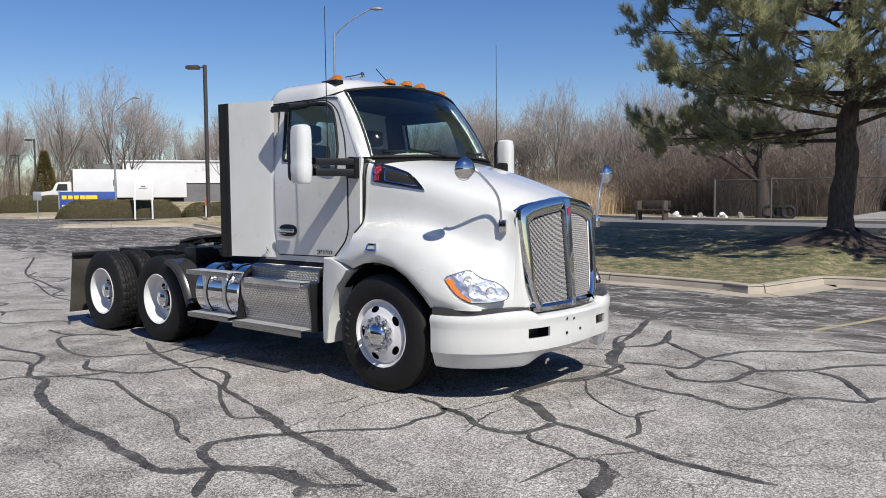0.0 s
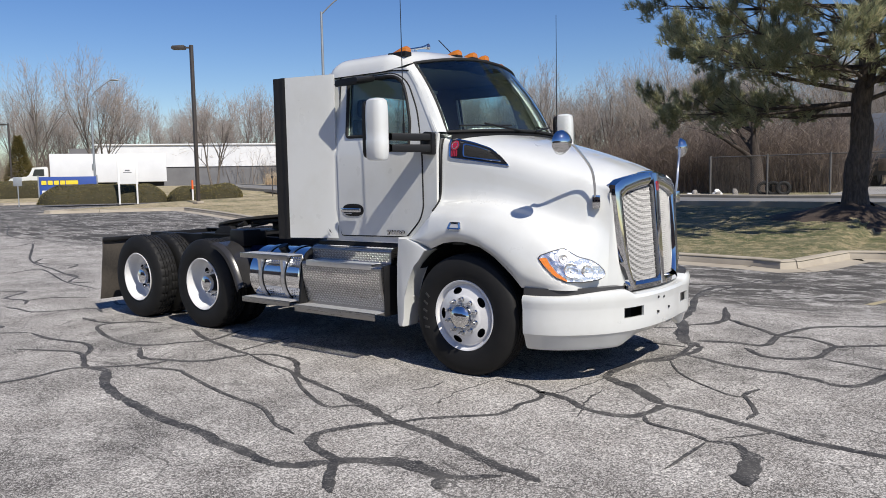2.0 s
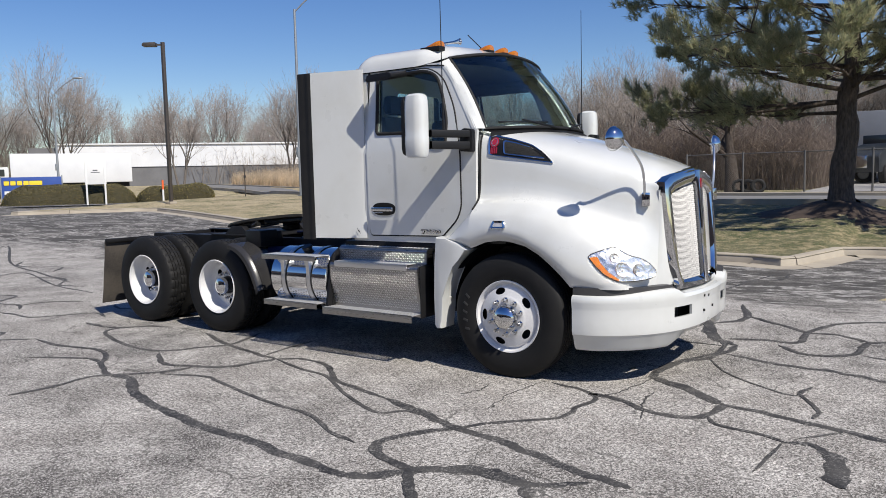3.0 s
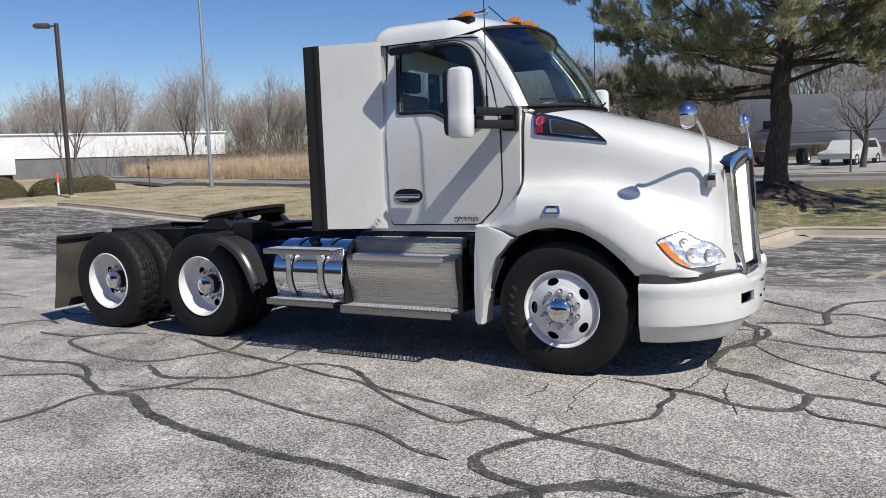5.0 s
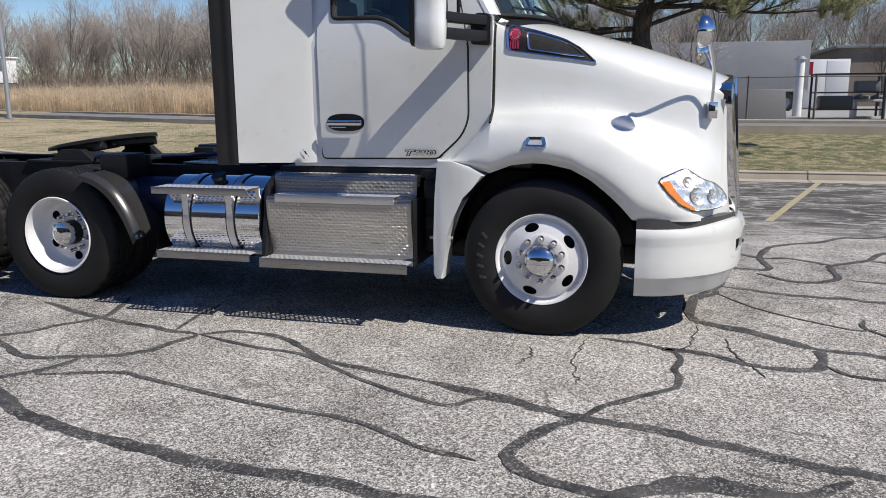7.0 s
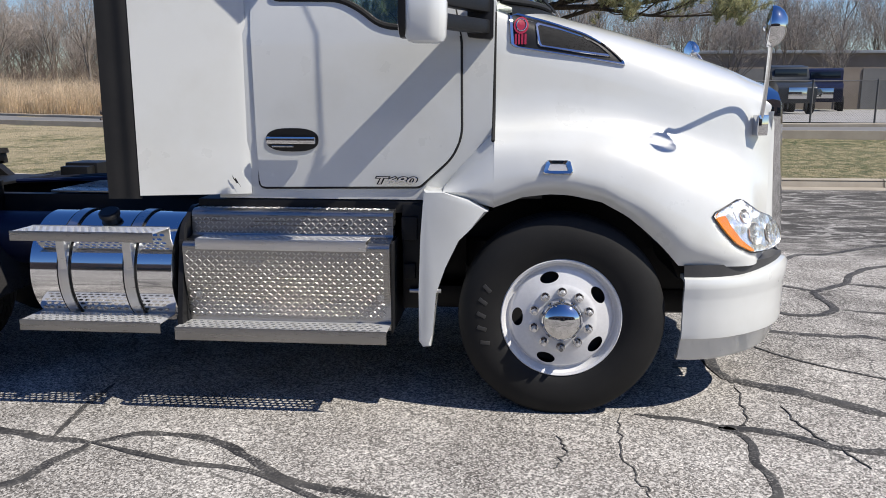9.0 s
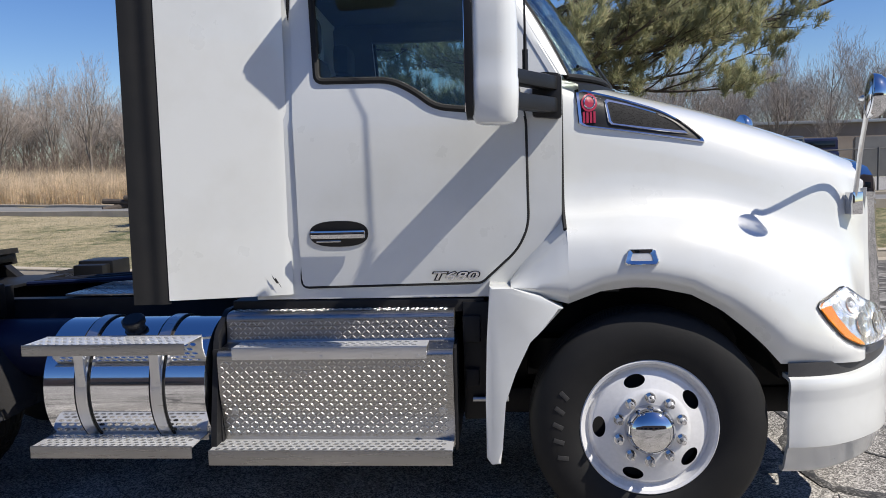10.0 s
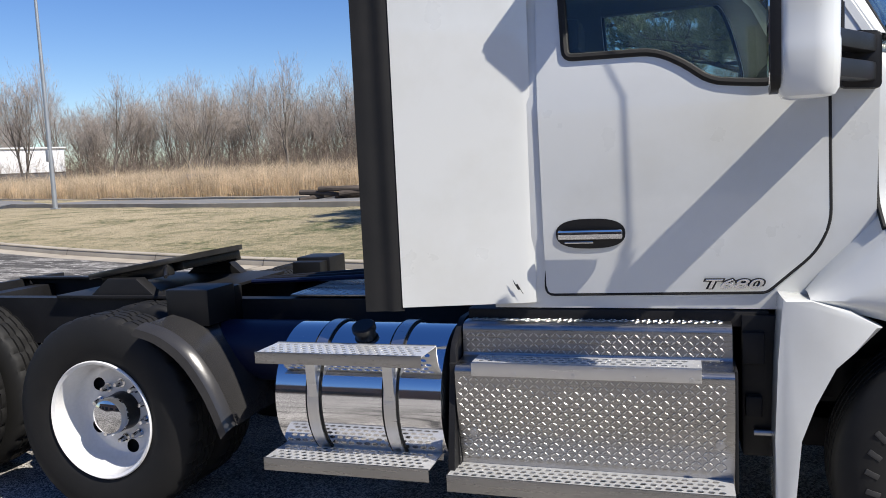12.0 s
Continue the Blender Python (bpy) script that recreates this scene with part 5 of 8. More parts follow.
def lug_nuts(parent, r, y, n=10):
    first = None
    for k in range(n):
        a = 2 * math.pi * (k + 0.5) / n
        if first is None:
            bm = bmesh.new()
            rod(bm, (0, 0.0, 0), (0, -0.030, 0), 0.0175, 6)
            rod(bm, (0, -0.030, 0), (0, -0.056, 0), 0.0155, 12, 0.010)
            rod(bm, (0, 0.004, 0), (0, -0.008, 0), 0.023, 14)
            first = part("lug_nut", bm, CHROME, parent)
            o = first
        else:
            o = new("lug_nut", first.data)
            o.parent = parent
        o.location = (r * math.cos(a), y, r * math.sin(a))


def disc_with_holes(bm, prof, hole_r, hole_w, hole_h, n_holes, thick, phase=0.0):
    """A turned disc; the holes are cut as ovals."""
    n = n_holes * 30
    lathe(bm, prof, n=n)
    bmesh.ops.recalc_face_normals(bm, faces=bm.faces)
    kill = []
    for f in bm.faces:
        c = f.calc_center_median()
        r, a = math.hypot(c.x, c.z), math.atan2(c.z, c.x) + phase
        da = (a + math.pi / n_holes) % (2 * math.pi / n_holes) - math.pi / n_holes
        if ((r - hole_r) / hole_h) ** 2 + (da * r / hole_w) ** 2 < 1:
            kill.append(f)
    bmesh.ops.delete(bm, geom=kill, context="FACES")
    rim = {v for e in bm.edges if len(e.link_faces) == 1 for v in e.verts}
    for v in rim:                                # even out the cut edges to true ovals
        r, a = math.hypot(v.co.x, v.co.z), math.atan2(v.co.z, v.co.x)
        da = (a + phase + math.pi / n_holes) % (2 * math.pi / n_holes) - math.pi / n_holes
        p, q = (r - hole_r) / hole_h, da * hole_r / hole_w
        d = math.hypot(p, q)
        if 0.6 < d < 1.5:
            r2, a2 = hole_r + hole_h * p / d, a - da + hole_w * q / d / hole_r
            v.co.x, v.co.z = r2 * math.cos(a2), r2 * math.sin(a2)
    return bm


def front_wheel():
    bm = bmesh.new()
    prof = [(-0.09, 0.282), (-0.118, 0.298), (-0.125, 0.292), (-0.119, 0.280), (-0.100, 0.274), (-0.086, 0.266), (-0.084, 0.257), (-0.098, 0.249)]
    prof += [(-0.104 - 0.022 * k / 18, 0.247 - 0.075 * k / 18) for k in range(1, 19)]
    prof += [(-0.13, 0.166), (-0.134, 0.150), (-0.134, 0.115), (-0.12, 0.06), (-0.12, 0.001)]
    disc_with_holes(bm, prof, 0.214, 0.046, 0.027, 5, 0.01, radians(-35))
    w = part("wheel", bm, WHITE_WHEEL, truck, "white steel front wheel with chrome hub cover")
    bm = tyre_mesh(bmesh.new(), False)
    part("tyre", bm, TYRE, w)
    bm = bmesh.new()
    lathe(bm, [(-0.06, 0.24), (-0.06, 0.001)], n=40)
    part("brake_drum", bm, SEAM, w)
    bm = bmesh.new()
    lathe(bm, [(-0.128, 0.108), (-0.142, 0.107), (-0.152, 0.104), (-0.178, 0.098), (-0.20, 0.082), (-0.214, 0.057), (-0.222, 0.028), (-0.224, 0.0005)], n=48)
    part("hub_cover", bm, CHROME, w, "domed chrome hub cover")
    lug_nuts(w, 0.139, -0.134)
    for a in (158, 168, 178, 188, 199):
        bm = bmesh.new()
        box(bm, -0.024, 0.024, -0.1445, -0.139, -0.010, 0.010, 0.003)
        shift(bm, Matrix.Rotation(radians(25 if a % 20 else -20), 4, "Y"))
        o = part("sidewall_mark", bm, SIDEWALL, w)
        o.location = (0.392 * math.cos(radians(a)), 0, 0.392 * math.sin(radians(a)))
        o.rotation_euler = (0, -radians(a), 0)
    return w


def rear_wheel():
    bm = bmesh.new()
    prof = [(-0.10, 0.284), (-0.128, 0.296), (-0.134, 0.290), (-0.124, 0.276), (-0.085, 0.268), (-0.05, 0.262), (-0.01, 0.255), (0.02, 0.245), (0.035, 0.225)]
    prof += [(0.038 + 0.006 * k / 18, 0.225 - 0.085 * k / 18) for k in range(1, 19)]
    prof += [(0.044, 0.10), (0.044, 0.001)]
    disc_with_holes(bm, prof, 0.188, 0.036, 0.034, 5, 0.01, radians(-65))
    w = part("wheel", bm, WHITE_WHEEL, truck, "white deep-dish rear dual wheel")
    for y in (0.0, 0.33):
        bm = tyre_mesh(bmesh.new(), True)
        shift(bm, Matrix.Translation((0, y, 0)))
        part("tyre", bm, TYRE, w)
    bm = bmesh.new()
    lathe(bm, [(0.08, 0.26), (0.08, 0.001)], n=40)
    part("brake_drum", bm, SEAM, w)
    bm = bmesh.new()
    lathe(bm, [(0.04, 0.098), (-0.03, 0.092), (-0.045, 0.088), (-0.05, 0.08)], n=32)
    part("axle_hub", bm, GREASE, w)
    bm = bmesh.new()
    lathe(bm, [(-0.04, 0.094), (-0.062, 0.094), (-0.08, 0.084), (-0.09, 0.058), (-0.094, 0.0005)], n=32)
    part("hub_cover", bm, CHROME, w, "round chrome axle cap")
    lug_nuts(w, 0.142, 0.044)
    return w


fw = front_wheel()
fw.matrix_local = Matrix.LocRotScale((0, -0.955, 0.50), Euler((0, 0, 0)), None)
wheels = [(fw, (0, 0.955, 0.50))]
rw = rear_wheel()
rw.matrix_local = Matrix.LocRotScale((-3.72, -0.87, 0.50), Euler((0, 0, 0)), None)


def wheel_copy(src, at, turn, flip):
    made = {}
    for o in (src, *src.children):
        c = o.copy()
        scene.collection.objects.link(c)
        made[o] = c
        c.parent = made.get(o.parent, o.parent)
    made[src].matrix_local = Matrix.Translation(at) @ (Matrix.Rotation(math.pi, 4, "Z") if flip else Matrix.Identity(4)) @ Matrix.Rotation(radians(turn), 4, "Y")


wheel_copy(fw, (0, 0.955, 0.50), 30, True)
wheel_copy(rw, (-5.05, -0.87, 0.50), -14, False)
wheel_copy(rw, (-3.72, 1.05, 0.50), 40, True)
wheel_copy(rw, (-5.05, 1.05, 0.50), 10, True)
for o in truck.children_recursive:          # tyres stand flat on the ground whatever the turn of the wheel
    if o.name.startswith("tyre"):
        o.rotation_euler = (0, -o.parent.matrix_local.to_euler().y, 0)

# ---- chassis ----
GALV_DULL = polished("dull_zinc", (0.5, 0.5, 0.5), 0.4, 0.08)
chassis = thing("chassis", "", "")
chassis.parent = truck
for s in (-1, 1):
    bm = bmesh.new()
    prism(bm, [(0, 0.745), (0.08, 0.745), (0.08, 0.755), (0.01, 0.755), (0.01, 1.0), (0.08, 1.0), (0.08, 1.01), (0, 1.01)], 1.0, -5.58, "x")
    for v in bm.verts:
        v.co.y = s * (0.47 - v.co.y)
        if v.co.x < -5 and v.co.z < 0.9:
            v.co.x += 0.22
    part("frame_rail", bm, FRAME_BLACK, chassis)
for x in (-5.4, -4.46, -3.1, -2.3, -1.2, 0.9):
    bm = boxed(x - 0.06, x + 0.06, -0.46, 0.46, 0.78, 0.96, 0.01)
    part("cross_member", bm, FRAME_BLACK, chassis)
for x in (0.0, -3.72, -5.05):
    bm = bmesh.new()
    rod(bm, (x, -0.9, 0.5), (x, 0.9, 0.5), 0.075, 16)
    if x:
        bmesh.ops.create_uvsphere(bm, u_segments=20, v_segments=12, radius=0.23, matrix=Matrix.Translation((x, 0, 0.52)))
    part("axle", bm, FRAME_BLACK, chassis)
    for s in (-1, 1):
        bm = boxed(x - 0.5, x + 0.35, s * 0.5 - 0.04, s * 0.5 + 0.04, 0.60, 0.66, 0.01)
        rod(bm, (x - 0.38, s * 0.5, 0.64), (x - 0.38, s * 0.5, 0.80), 0.12, 18)
        part("spring", bm, FRAME_BLACK, chassis)
bm = boxed(-0.30, 1.02, -0.40, 0.40, 0.46, 1.50, 0.03)
part("engine_block", bm, FRAME_BLACK, chassis)
bm = boxed(-1.6, -0.3, -0.3, 0.3, 0.50, 0.98, 0.03)
part("gearbox", bm, FRAME_BLACK, chassis)
bm = bmesh.new()
rod(bm, (-1.6, 0, 0.62), (-3.7, 0, 0.55), 0.06, 14)
part("drive_shaft", bm, FRAME_BLACK, chassis)
for s in (-1, 1):
    bm = bmesh.new()
    rows = []
    for k in range(15):
        a = radians(20 + 150 * k / 14)
        rows.append([(0.63 * math.cos(a) - 0.02, s * y, 0.47 + 0.645 * math.sin(a)) for y in (0.42, 0.75, 1.0)])
    grid(bm, rows)
    part("wheel_liner", bm, BLACK_PLASTIC, chassis)
    bm = boxed(-0.80, -0.66, s * 0.42, s * 0.95, 0.50, 1.04, 0.01)
    part("splash_panel", bm, BLACK_PLASTIC, chassis)
    part("bracket", boxed(-0.80, -0.72, s * 0.80, s * 0.98, 0.86, 0.98, 0.01), FRAME_BLACK, chassis)
    part("bracket", boxed(-0.79, -0.73, s * 0.85, s * 0.985, 0.66, 0.74, 0.008), FRAME_BLACK, chassis)
    part("strut", rod(bmesh.new(), (-0.76, s * 0.97, 0.60), (-0.60, s * 0.97, 0.60), 0.012), GALV_DULL, chassis)
for s in (-1, 1):
    bm = boxed(-1.86, -0.7, s * 0.42, s * 0.93, 0.99, 1.055, 0.01)
    part("cab_mount", bm, FRAME_BLACK, chassis)
bm = boxed(0.94, 1.16, -0.42, 0.42, 0.40, 0.70, 0.02)
part("front_crossbeam", bm, FRAME_BLACK, chassis)

# deck plate behind the cab with hoses

def perforated(bm, x0, x1, y0, y1, z, thick=0.004, pitch=0.036, r=0.0125):
    holes = []
    nx, ny = int((x1 - x0 - 0.02) / pitch), int((y1 - y0 - 0.02) / (pitch * 0.87))
    for j in range(ny):
        for i in range(nx - (j % 2)):
            cx = x0 + 0.01 + pitch * (i + 0.5 + 0.5 * (j % 2))
            cy = y0 + 0.01 + pitch * 0.87 * (j + 0.5)
            holes.append([(cx + r * 1.25 * math.cos(a), cy + r * 0.85 * math.sin(a)) for a in np.linspace(0, 2 * math.pi, 7)[:-1]])
    panel(bm, [(x0, y0), (x1, y0), (x1, y1), (x0, y1)], holes, thick, lambda u, v: Vector((u, v, z)))
    return bm


def lozenges(bm, place, u0, u1, v0, v1, pitch=0.0215):
    """Raised bars of a tread plate, laid alternately, on the surface that place(u, v, out) gives."""
    nu, nv = int((u1 - u0) / pitch), int((v1 - v0) / pitch)
    for j in range(nv):
        for i in range(nu):
            cu, cv = u0 + pitch * (i + 0.5), v0 + pitch * (j + 0.5)
            a = radians(45 if (i + j) % 2 else -45)
            L, W = 0.0132, 0.0034
            c, s = math.cos(a), math.sin(a)
            ends = [(cu + L * c, cv + L * s), (cu - W * s, cv + W * c), (cu - L * c, cv - L * s), (cu + W * s, cv - W * c)]
            vs = [bm.verts.new(place(p, q, 0.0)) for p, q in ends]
            tops = [bm.verts.new(place(cu + (p - cu) * f, cv + (q - cv) * f, 0.0018)) for (p, q), f in zip(ends, (0.8, 0.6, 0.8, 0.6))]
            bm.faces.new(tops)
            for k in range(4):
                bm.faces.new((vs[k], vs[(k + 1) % 4], tops[(k + 1) % 4], tops[k]))
    return bm


def step_tray(name, x0, x1, y0, y1, z, parent, label, lip=0.05, legs=()):
    bm = perforated(bmesh.new(), x0, x1, y0, y1, z)
    tray = part(name, bm, OXIDISED, parent, label, smooth=20)
    bm = boxed(x0, x1, y0 - 0.006, y0 - 0.0005, z - lip, z + 0.004, 0.002)
    box(bm, x0, x1, y1 + 0.0005, y1 + 0.005, z - lip * 0.7, z + 0.003)
    part("step_lip", bm, PLATE, tray)
    return tray


for s, nm in ((1, ""),):
    # cylindrical fuel tank
    TX0, TX1, TY, TZ, TR = -2.665, -1.91, -0.875, 0.688, 0.290
    bm = bmesh.new()
    lathe(bm, [(TX0, 0.001), (TX0 - 0.012, 0.15), (TX0, TR - 0.02), (TX0 + 0.012, TR), (TX1 - 0.012, TR), (TX1, TR - 0.02), (TX1 + 0.012, 0.15), (TX1, 0.001)], (0, TY, TZ), "x", 64)
    tank = part("fuel_tank", bm, TANK_METAL, truck, "polished round fuel tank with steps")
    for x in (-2.475, -2.135):
        bm = bmesh.new()
        lathe(bm, [(x - 0.026, TR + 0.001), (x - 0.026, TR + 0.009), (x + 0.026, TR + 0.009), (x + 0.026, TR + 0.001)], (0, TY, TZ), "x", 64)
        part("tank_strap", bm, BRUSHED, tank)
        bm = bmesh.new()
        for o in (-0.031, 0.031):
            lathe(bm, [(x + o - 0.004, TR + 0.0005), (x + o - 0.004, TR + 0.005), (x + o + 0.004, TR + 0.005), (x + o + 0.004, TR + 0.0005)], (0, TY, TZ), "x", 64)
        part("strap_liner", bm, BLACK_RUBBER, tank)
        bm = bmesh.new()
        prism(bm, [(-1.185, 0.91), (-1.11, 0.91), (-1.155, 0.74), (-1.172, 0.72)], x - 0.022, x + 0.022, "x", bevel=0.003)
        part("step_bracket", bm, BRUSHED, tank)
        bm = bmesh.new()
        prism(bm, [(-1.20, 0.435), (-0.95, 0.42), (-0.95, 0.47), (-1.20, 0.47)], x - 0.02, x + 0.02, "x", bevel=0.003)
        part("step_bracket", bm, FRAME_BLACK, tank)
    step_tray("tank_step", -2.685, -1.965, -1.245, -1.06, 0.922, tank, "perforated alloy upper step", 0.045)
    step_tray("tank_step", -2.675, -1.955, -1.25, -1.06, 0.478, tank, "perforated alloy lower step", 0.05)
    bm = bmesh.new()
    lathe(bm, [(TZ + TR - 0.03, 0.045), (TZ + TR + 0.015, 0.045), (TZ + TR + 0.02, 0.052), (TZ + TR + 0.04, 0.052), (TZ + TR + 0.046, 0.044), (TZ + TR + 0.046, 0.001)], (-2.30, 0, 0), "z", 20)
    shift(bm, Matrix.Translation((0, TY, TZ)) @ Matrix.Rotation(radians(24), 4, "X") @ Matrix.Translation((0, 0, -TZ)))
    part("filler_cap", bm, BLACK_PLASTIC, tank, "black ribbed filler cap")
    # rear bracket between tank and box
    bm = bmesh.new()
    prism(bm, rounded([(-0.46, 0.42), (-1.20, 0.42), (-1.18, 0.55), (-1.10, 0.93), (-0.95, 1.02), (-0.46, 1.01)], 0.03), -1.893, -1.868, "x", bevel=0.004)
    part("tank_bracket", bm, FRAME_BLACK, tank)

# tread-plate battery box with two steps
BX0, BX1 = -1.86, -0.835
BOXP = [(-0.46, 1.012), (-0.99, 1.012), (-1.018, 0.997), (-1.022, 0.88), (-1.145, 0.868), (-1.16, 0.853), (-1.152, 0.70), (-1.10, 0.475), (-1.09, 0.43), (-0.46, 0.43)]
bm = bmesh.new()
prism(bm, rounded(BOXP, [0, 0.02, 0.02, 0.015, 0.02, 0.015, 0.2, 0.02, 0, 0]), BX0, BX1, "x")
bbox = part("battery_box", bm, PLATE, truck, "bright tread-plate step box", smooth=50)


def face_y(z):
    return float(np.interp(z, (0.475, 0.70, 0.853), (-1.10, -1.152, -1.16)))


bm = bmesh.new()
lozenges(bm, lambda u, v, o: Vector((u, face_y(v) - 0.001 - o, v)), BX0 + 0.01, BX1 - 0.01, 0.485, 0.845)
lozenges(bm, lambda u, v, o: Vector((u, -1.0185 - 0.004 * (0.997 - v) / 0.12 - 0.0012 - o, v)), BX0 + 0.01, BX1 - 0.01, 0.89, 0.992)
lozenges(bm, lambda u, v, o: Vector((u, v, 1.0135 + o)), BX0 + 0.01, BX1 - 0.01, -0.98, -0.80)
lz = part("tread_pattern", bm, TREAD, bbox, "raised lozenge tread", smooth=0)
lz["kind"] = "stuff"
bm = perforated(bmesh.new(), BX0 + 0.07, BX1 - 0.11, -1.155, -1.04, 0.886)
upper = part("box_step", bm, OXIDISED, bbox, "perforated upper step with alloy lip", smooth=20)
part("step_lip", boxed(BX0 + 0.07, BX1 - 0.11, -1.172, -1.162, 0.834, 0.887, 0.002), BRUSHED, upper)
step_tray("box_step", BX0 - 0.025, BX1 - 0.005, -1.245, -1.07, 0.458, bbox, "perforated lower step", 0.062)
for x in (-1.62, -1.40, -1.18, -0.98):
    bm = bmesh.new()
    rod(bm, (x, -1.17, 0.845), (x, -1.176, 0.845), 0.008, 8)
    part("rivet", bm, BRUSHED, bbox)
for x, z in ((-1.80, 0.60), (-0.885, 0.60)):
    bm = bmesh.new()
    rod(bm, (x, face_y(z) + 0.01, z), (x, face_y(z) - 0.006, z), 0.017, 12)
    rod(bm, (x, face_y(z), z), (x, face_y(z) - 0.012, z), 0.008, 8)
    part("latch", bm, GALV_DULL, bbox)
for xa, xb in ((BX1 + 0.001, BX1 + 0.012), (BX0 - 0.03, BX0 - 0.002)):
    bm = boxed(xa, xb, -1.13, -0.5, 0.42, 0.87, 0.003)
    part("end_plate", bm, FRAME_BLACK, bbox)

# the same tank and box on the far side, unseen, shutting out light beneath
mirrored(tank)
mirrored(bbox)
# plain black boxes added low in the chassis to block light from beyond
bm = boxed(-1.7, 0.9, -0.42, 0.42, 0.36, 0.50, 0.03)
part("oil_pan", bm, FRAME_BLACK, chassis)
bm = boxed(-3.2, -1.9, -0.42, 0.42, 0.60, 0.95, 0.03)
part("belly_tank", bm, FRAME_BLACK, chassis)

# deck plate and lines behind the cab
bm = boxed(-2.95, -2.30, -0.44, 0.44, 1.018, 1.03, 0.003)
lozenges(bm, lambda u, v, o: Vector((u, v, 1.031 + o)), -2.94, -2.31, -0.43, 0.43, 0.04)
part("deck_plate", bm, PLATE, chassis, "tread-plate deck behind the cab", smooth=20)
for y, c in ((-0.12, NAVY), (0.02, FRAME_BLACK), (0.15, FRAME_BLACK)):
    bm = bmesh.new()
    tube(bm, smooth_path([(-1.78, y, 1.5), (-1.95, y, 1.3), (-2.3, y + 0.05, 1.1), (-2.8, y, 1.07), (-3.4, y * 0.5, 1.04)], 6), 0.014, 8)
    part("air_line", bm, c, chassis)
bm = boxed(-2.2, -1.8, -0.5, 0.5, 1.0, 1.08, 0.02)
part("cab_crossbar", bm, FRAME_BLACK, chassis)

# fifth wheel: horseshoe plate, tilted back on its stand
fifth = thing("fifth_wheel", "", "")
fifth.parent = truck
plate = []
for a in np.linspace(-90, 90, 19):
    plate.append((0.06 + 0.45 * math.cos(radians(a)), 0.46 * math.sin(radians(a))))
plate += [(-0.20, 0.46), (-0.52, 0.30), (-0.50, 0.20), (-0.12, 0.07), (-0.05, 0.03), (-0.05, -0.03), (-0.12, -0.07), (-0.50, -0.20), (-0.52, -0.30), (-0.20, -0.46)]
bm = bmesh.new()
prism(bm, plate, -0.02, 0.02, "z", bevel=0.008)
FM = Matrix.Translation((-3.97, 0, 1.165)) @ Matrix.Rotation(radians(-9), 4, "Y") @ Matrix.Diagonal((0.76, 0.95, 0.8, 1))
shift(bm, FM)
part("coupling_plate", bm, GREASE, fifth, "greasy black coupling plate")
bm = bmesh.new()
for s in (-1, 1):
    box(bm, -0.12, 0.30, s * 0.36 - 0.03, s * 0.36 + 0.03, -0.10, -0.015, 0.01)
box(bm, 0.15, 0.35, -0.30, 0.30, -0.08, -0.015, 0.01)
box(bm, -0.45, -0.1, -0.26, -0.18, -0.07, -0.015, 0.01)
box(bm, -0.45, -0.1, 0.18, 0.26, -0.07, -0.015, 0.01)
shift(bm, FM)
part("plate_rib", bm, GREASE, fifth)
bm = bmesh.new()
for s in (-1, 1):
    prism(bm, [(-4.2, 1.01), (-3.74, 1.01), (-3.87, 1.12), (-4.06, 1.12)], s * 0.44 - 0.04, s * 0.44 + 0.04, bevel=0.008)
box(bm, -4.4, -3.5, -0.50, 0.50, 1.012, 1.03, 0.003)
part("stand", bm, FRAME_BLACK, fifth)
bm = bmesh.new()
rod(bm, (-3.80, -0.3, 1.17), (-3.62, -0.55, 1.14), 0.01, 8)
part("release_handle", bm, FRAME_BLACK, fifth)

# quarter fenders ahead of the drive wheels
FENDER_PLASTIC = mottled("glossy_black_plastic", (0.022, 0.022, 0.023), (0.035, 0.034, 0.034), 5.0, 0.24, bumpy=0.06, fine=160)
for s in (-1, 1):
    bm = bmesh.new()
    gp = smooth_path([(-3.40, 0.985), (-3.27, 0.945), (-3.15, 0.86), (-3.06, 0.74), (-3.00, 0.62), (-2.96, 0.515)], 4)
    rows = []
    for i, (x, z) in enumerate(gp):
        t = i / (len(gp) - 1)
        rows.append([(x - 0.045, s * 1.065, z - 0.045), (x - 0.018, s * 1.062, z - 0.014), (x - 0.004, s * 1.045, z), (x + 0.006, s * 1.01, z + 0.008), (x - 0.008, s * 0.975, z - 0.004), (x - 0.004, s * 0.78, z + 0.004), (x - 0.006, s * 0.56, z)])
    grid(bm, rows)
    thicken(bm, 0.012)
    qf = part("quarter_fender", bm, FENDER_PLASTIC, truck, "black quarter fender ahead of the drive wheels")
    bm = boxed(-3.44, -3.20, s * 0.56, s * 0.80, 0.93, 1.11, 0.012)
    box(bm, -3.42, -3.22, s * 0.46, s * 0.57, 0.85, 1.09, 0.01)
    part("fender_bracket", bm, BLACK_PLASTIC, qf)
    # rear mud flap
    bm = bmesh.new()
    rows = []
    for k in range(9):
        z = 0.935 - 0.78 * k / 8
        x = -5.82 - 0.13 * (k / 8) ** 1.3
        rows.append([(x + 0.004 * math.sin(k * 1.3 + j), s * (0.48 + 0.53 * j / 6), z) for j in range(7)])
    grid(bm, rows)
    thicken(bm, 0.01)
    mf = part("mud_flap", bm, DUSTY, truck, "dusty black rear mud flap")
    bm = boxed(-5.815, -5.775, s * 0.40, s * 1.01, 0.92, 0.965, 0.006)
    part("flap_hanger", bm, FRAME_BLACK, mf)
bm = boxed(-5.60, -5.56, -0.46, 0.46, 0.80, 1.0, 0.01)
part("tail_plate", bm, FRAME_BLACK, chassis)
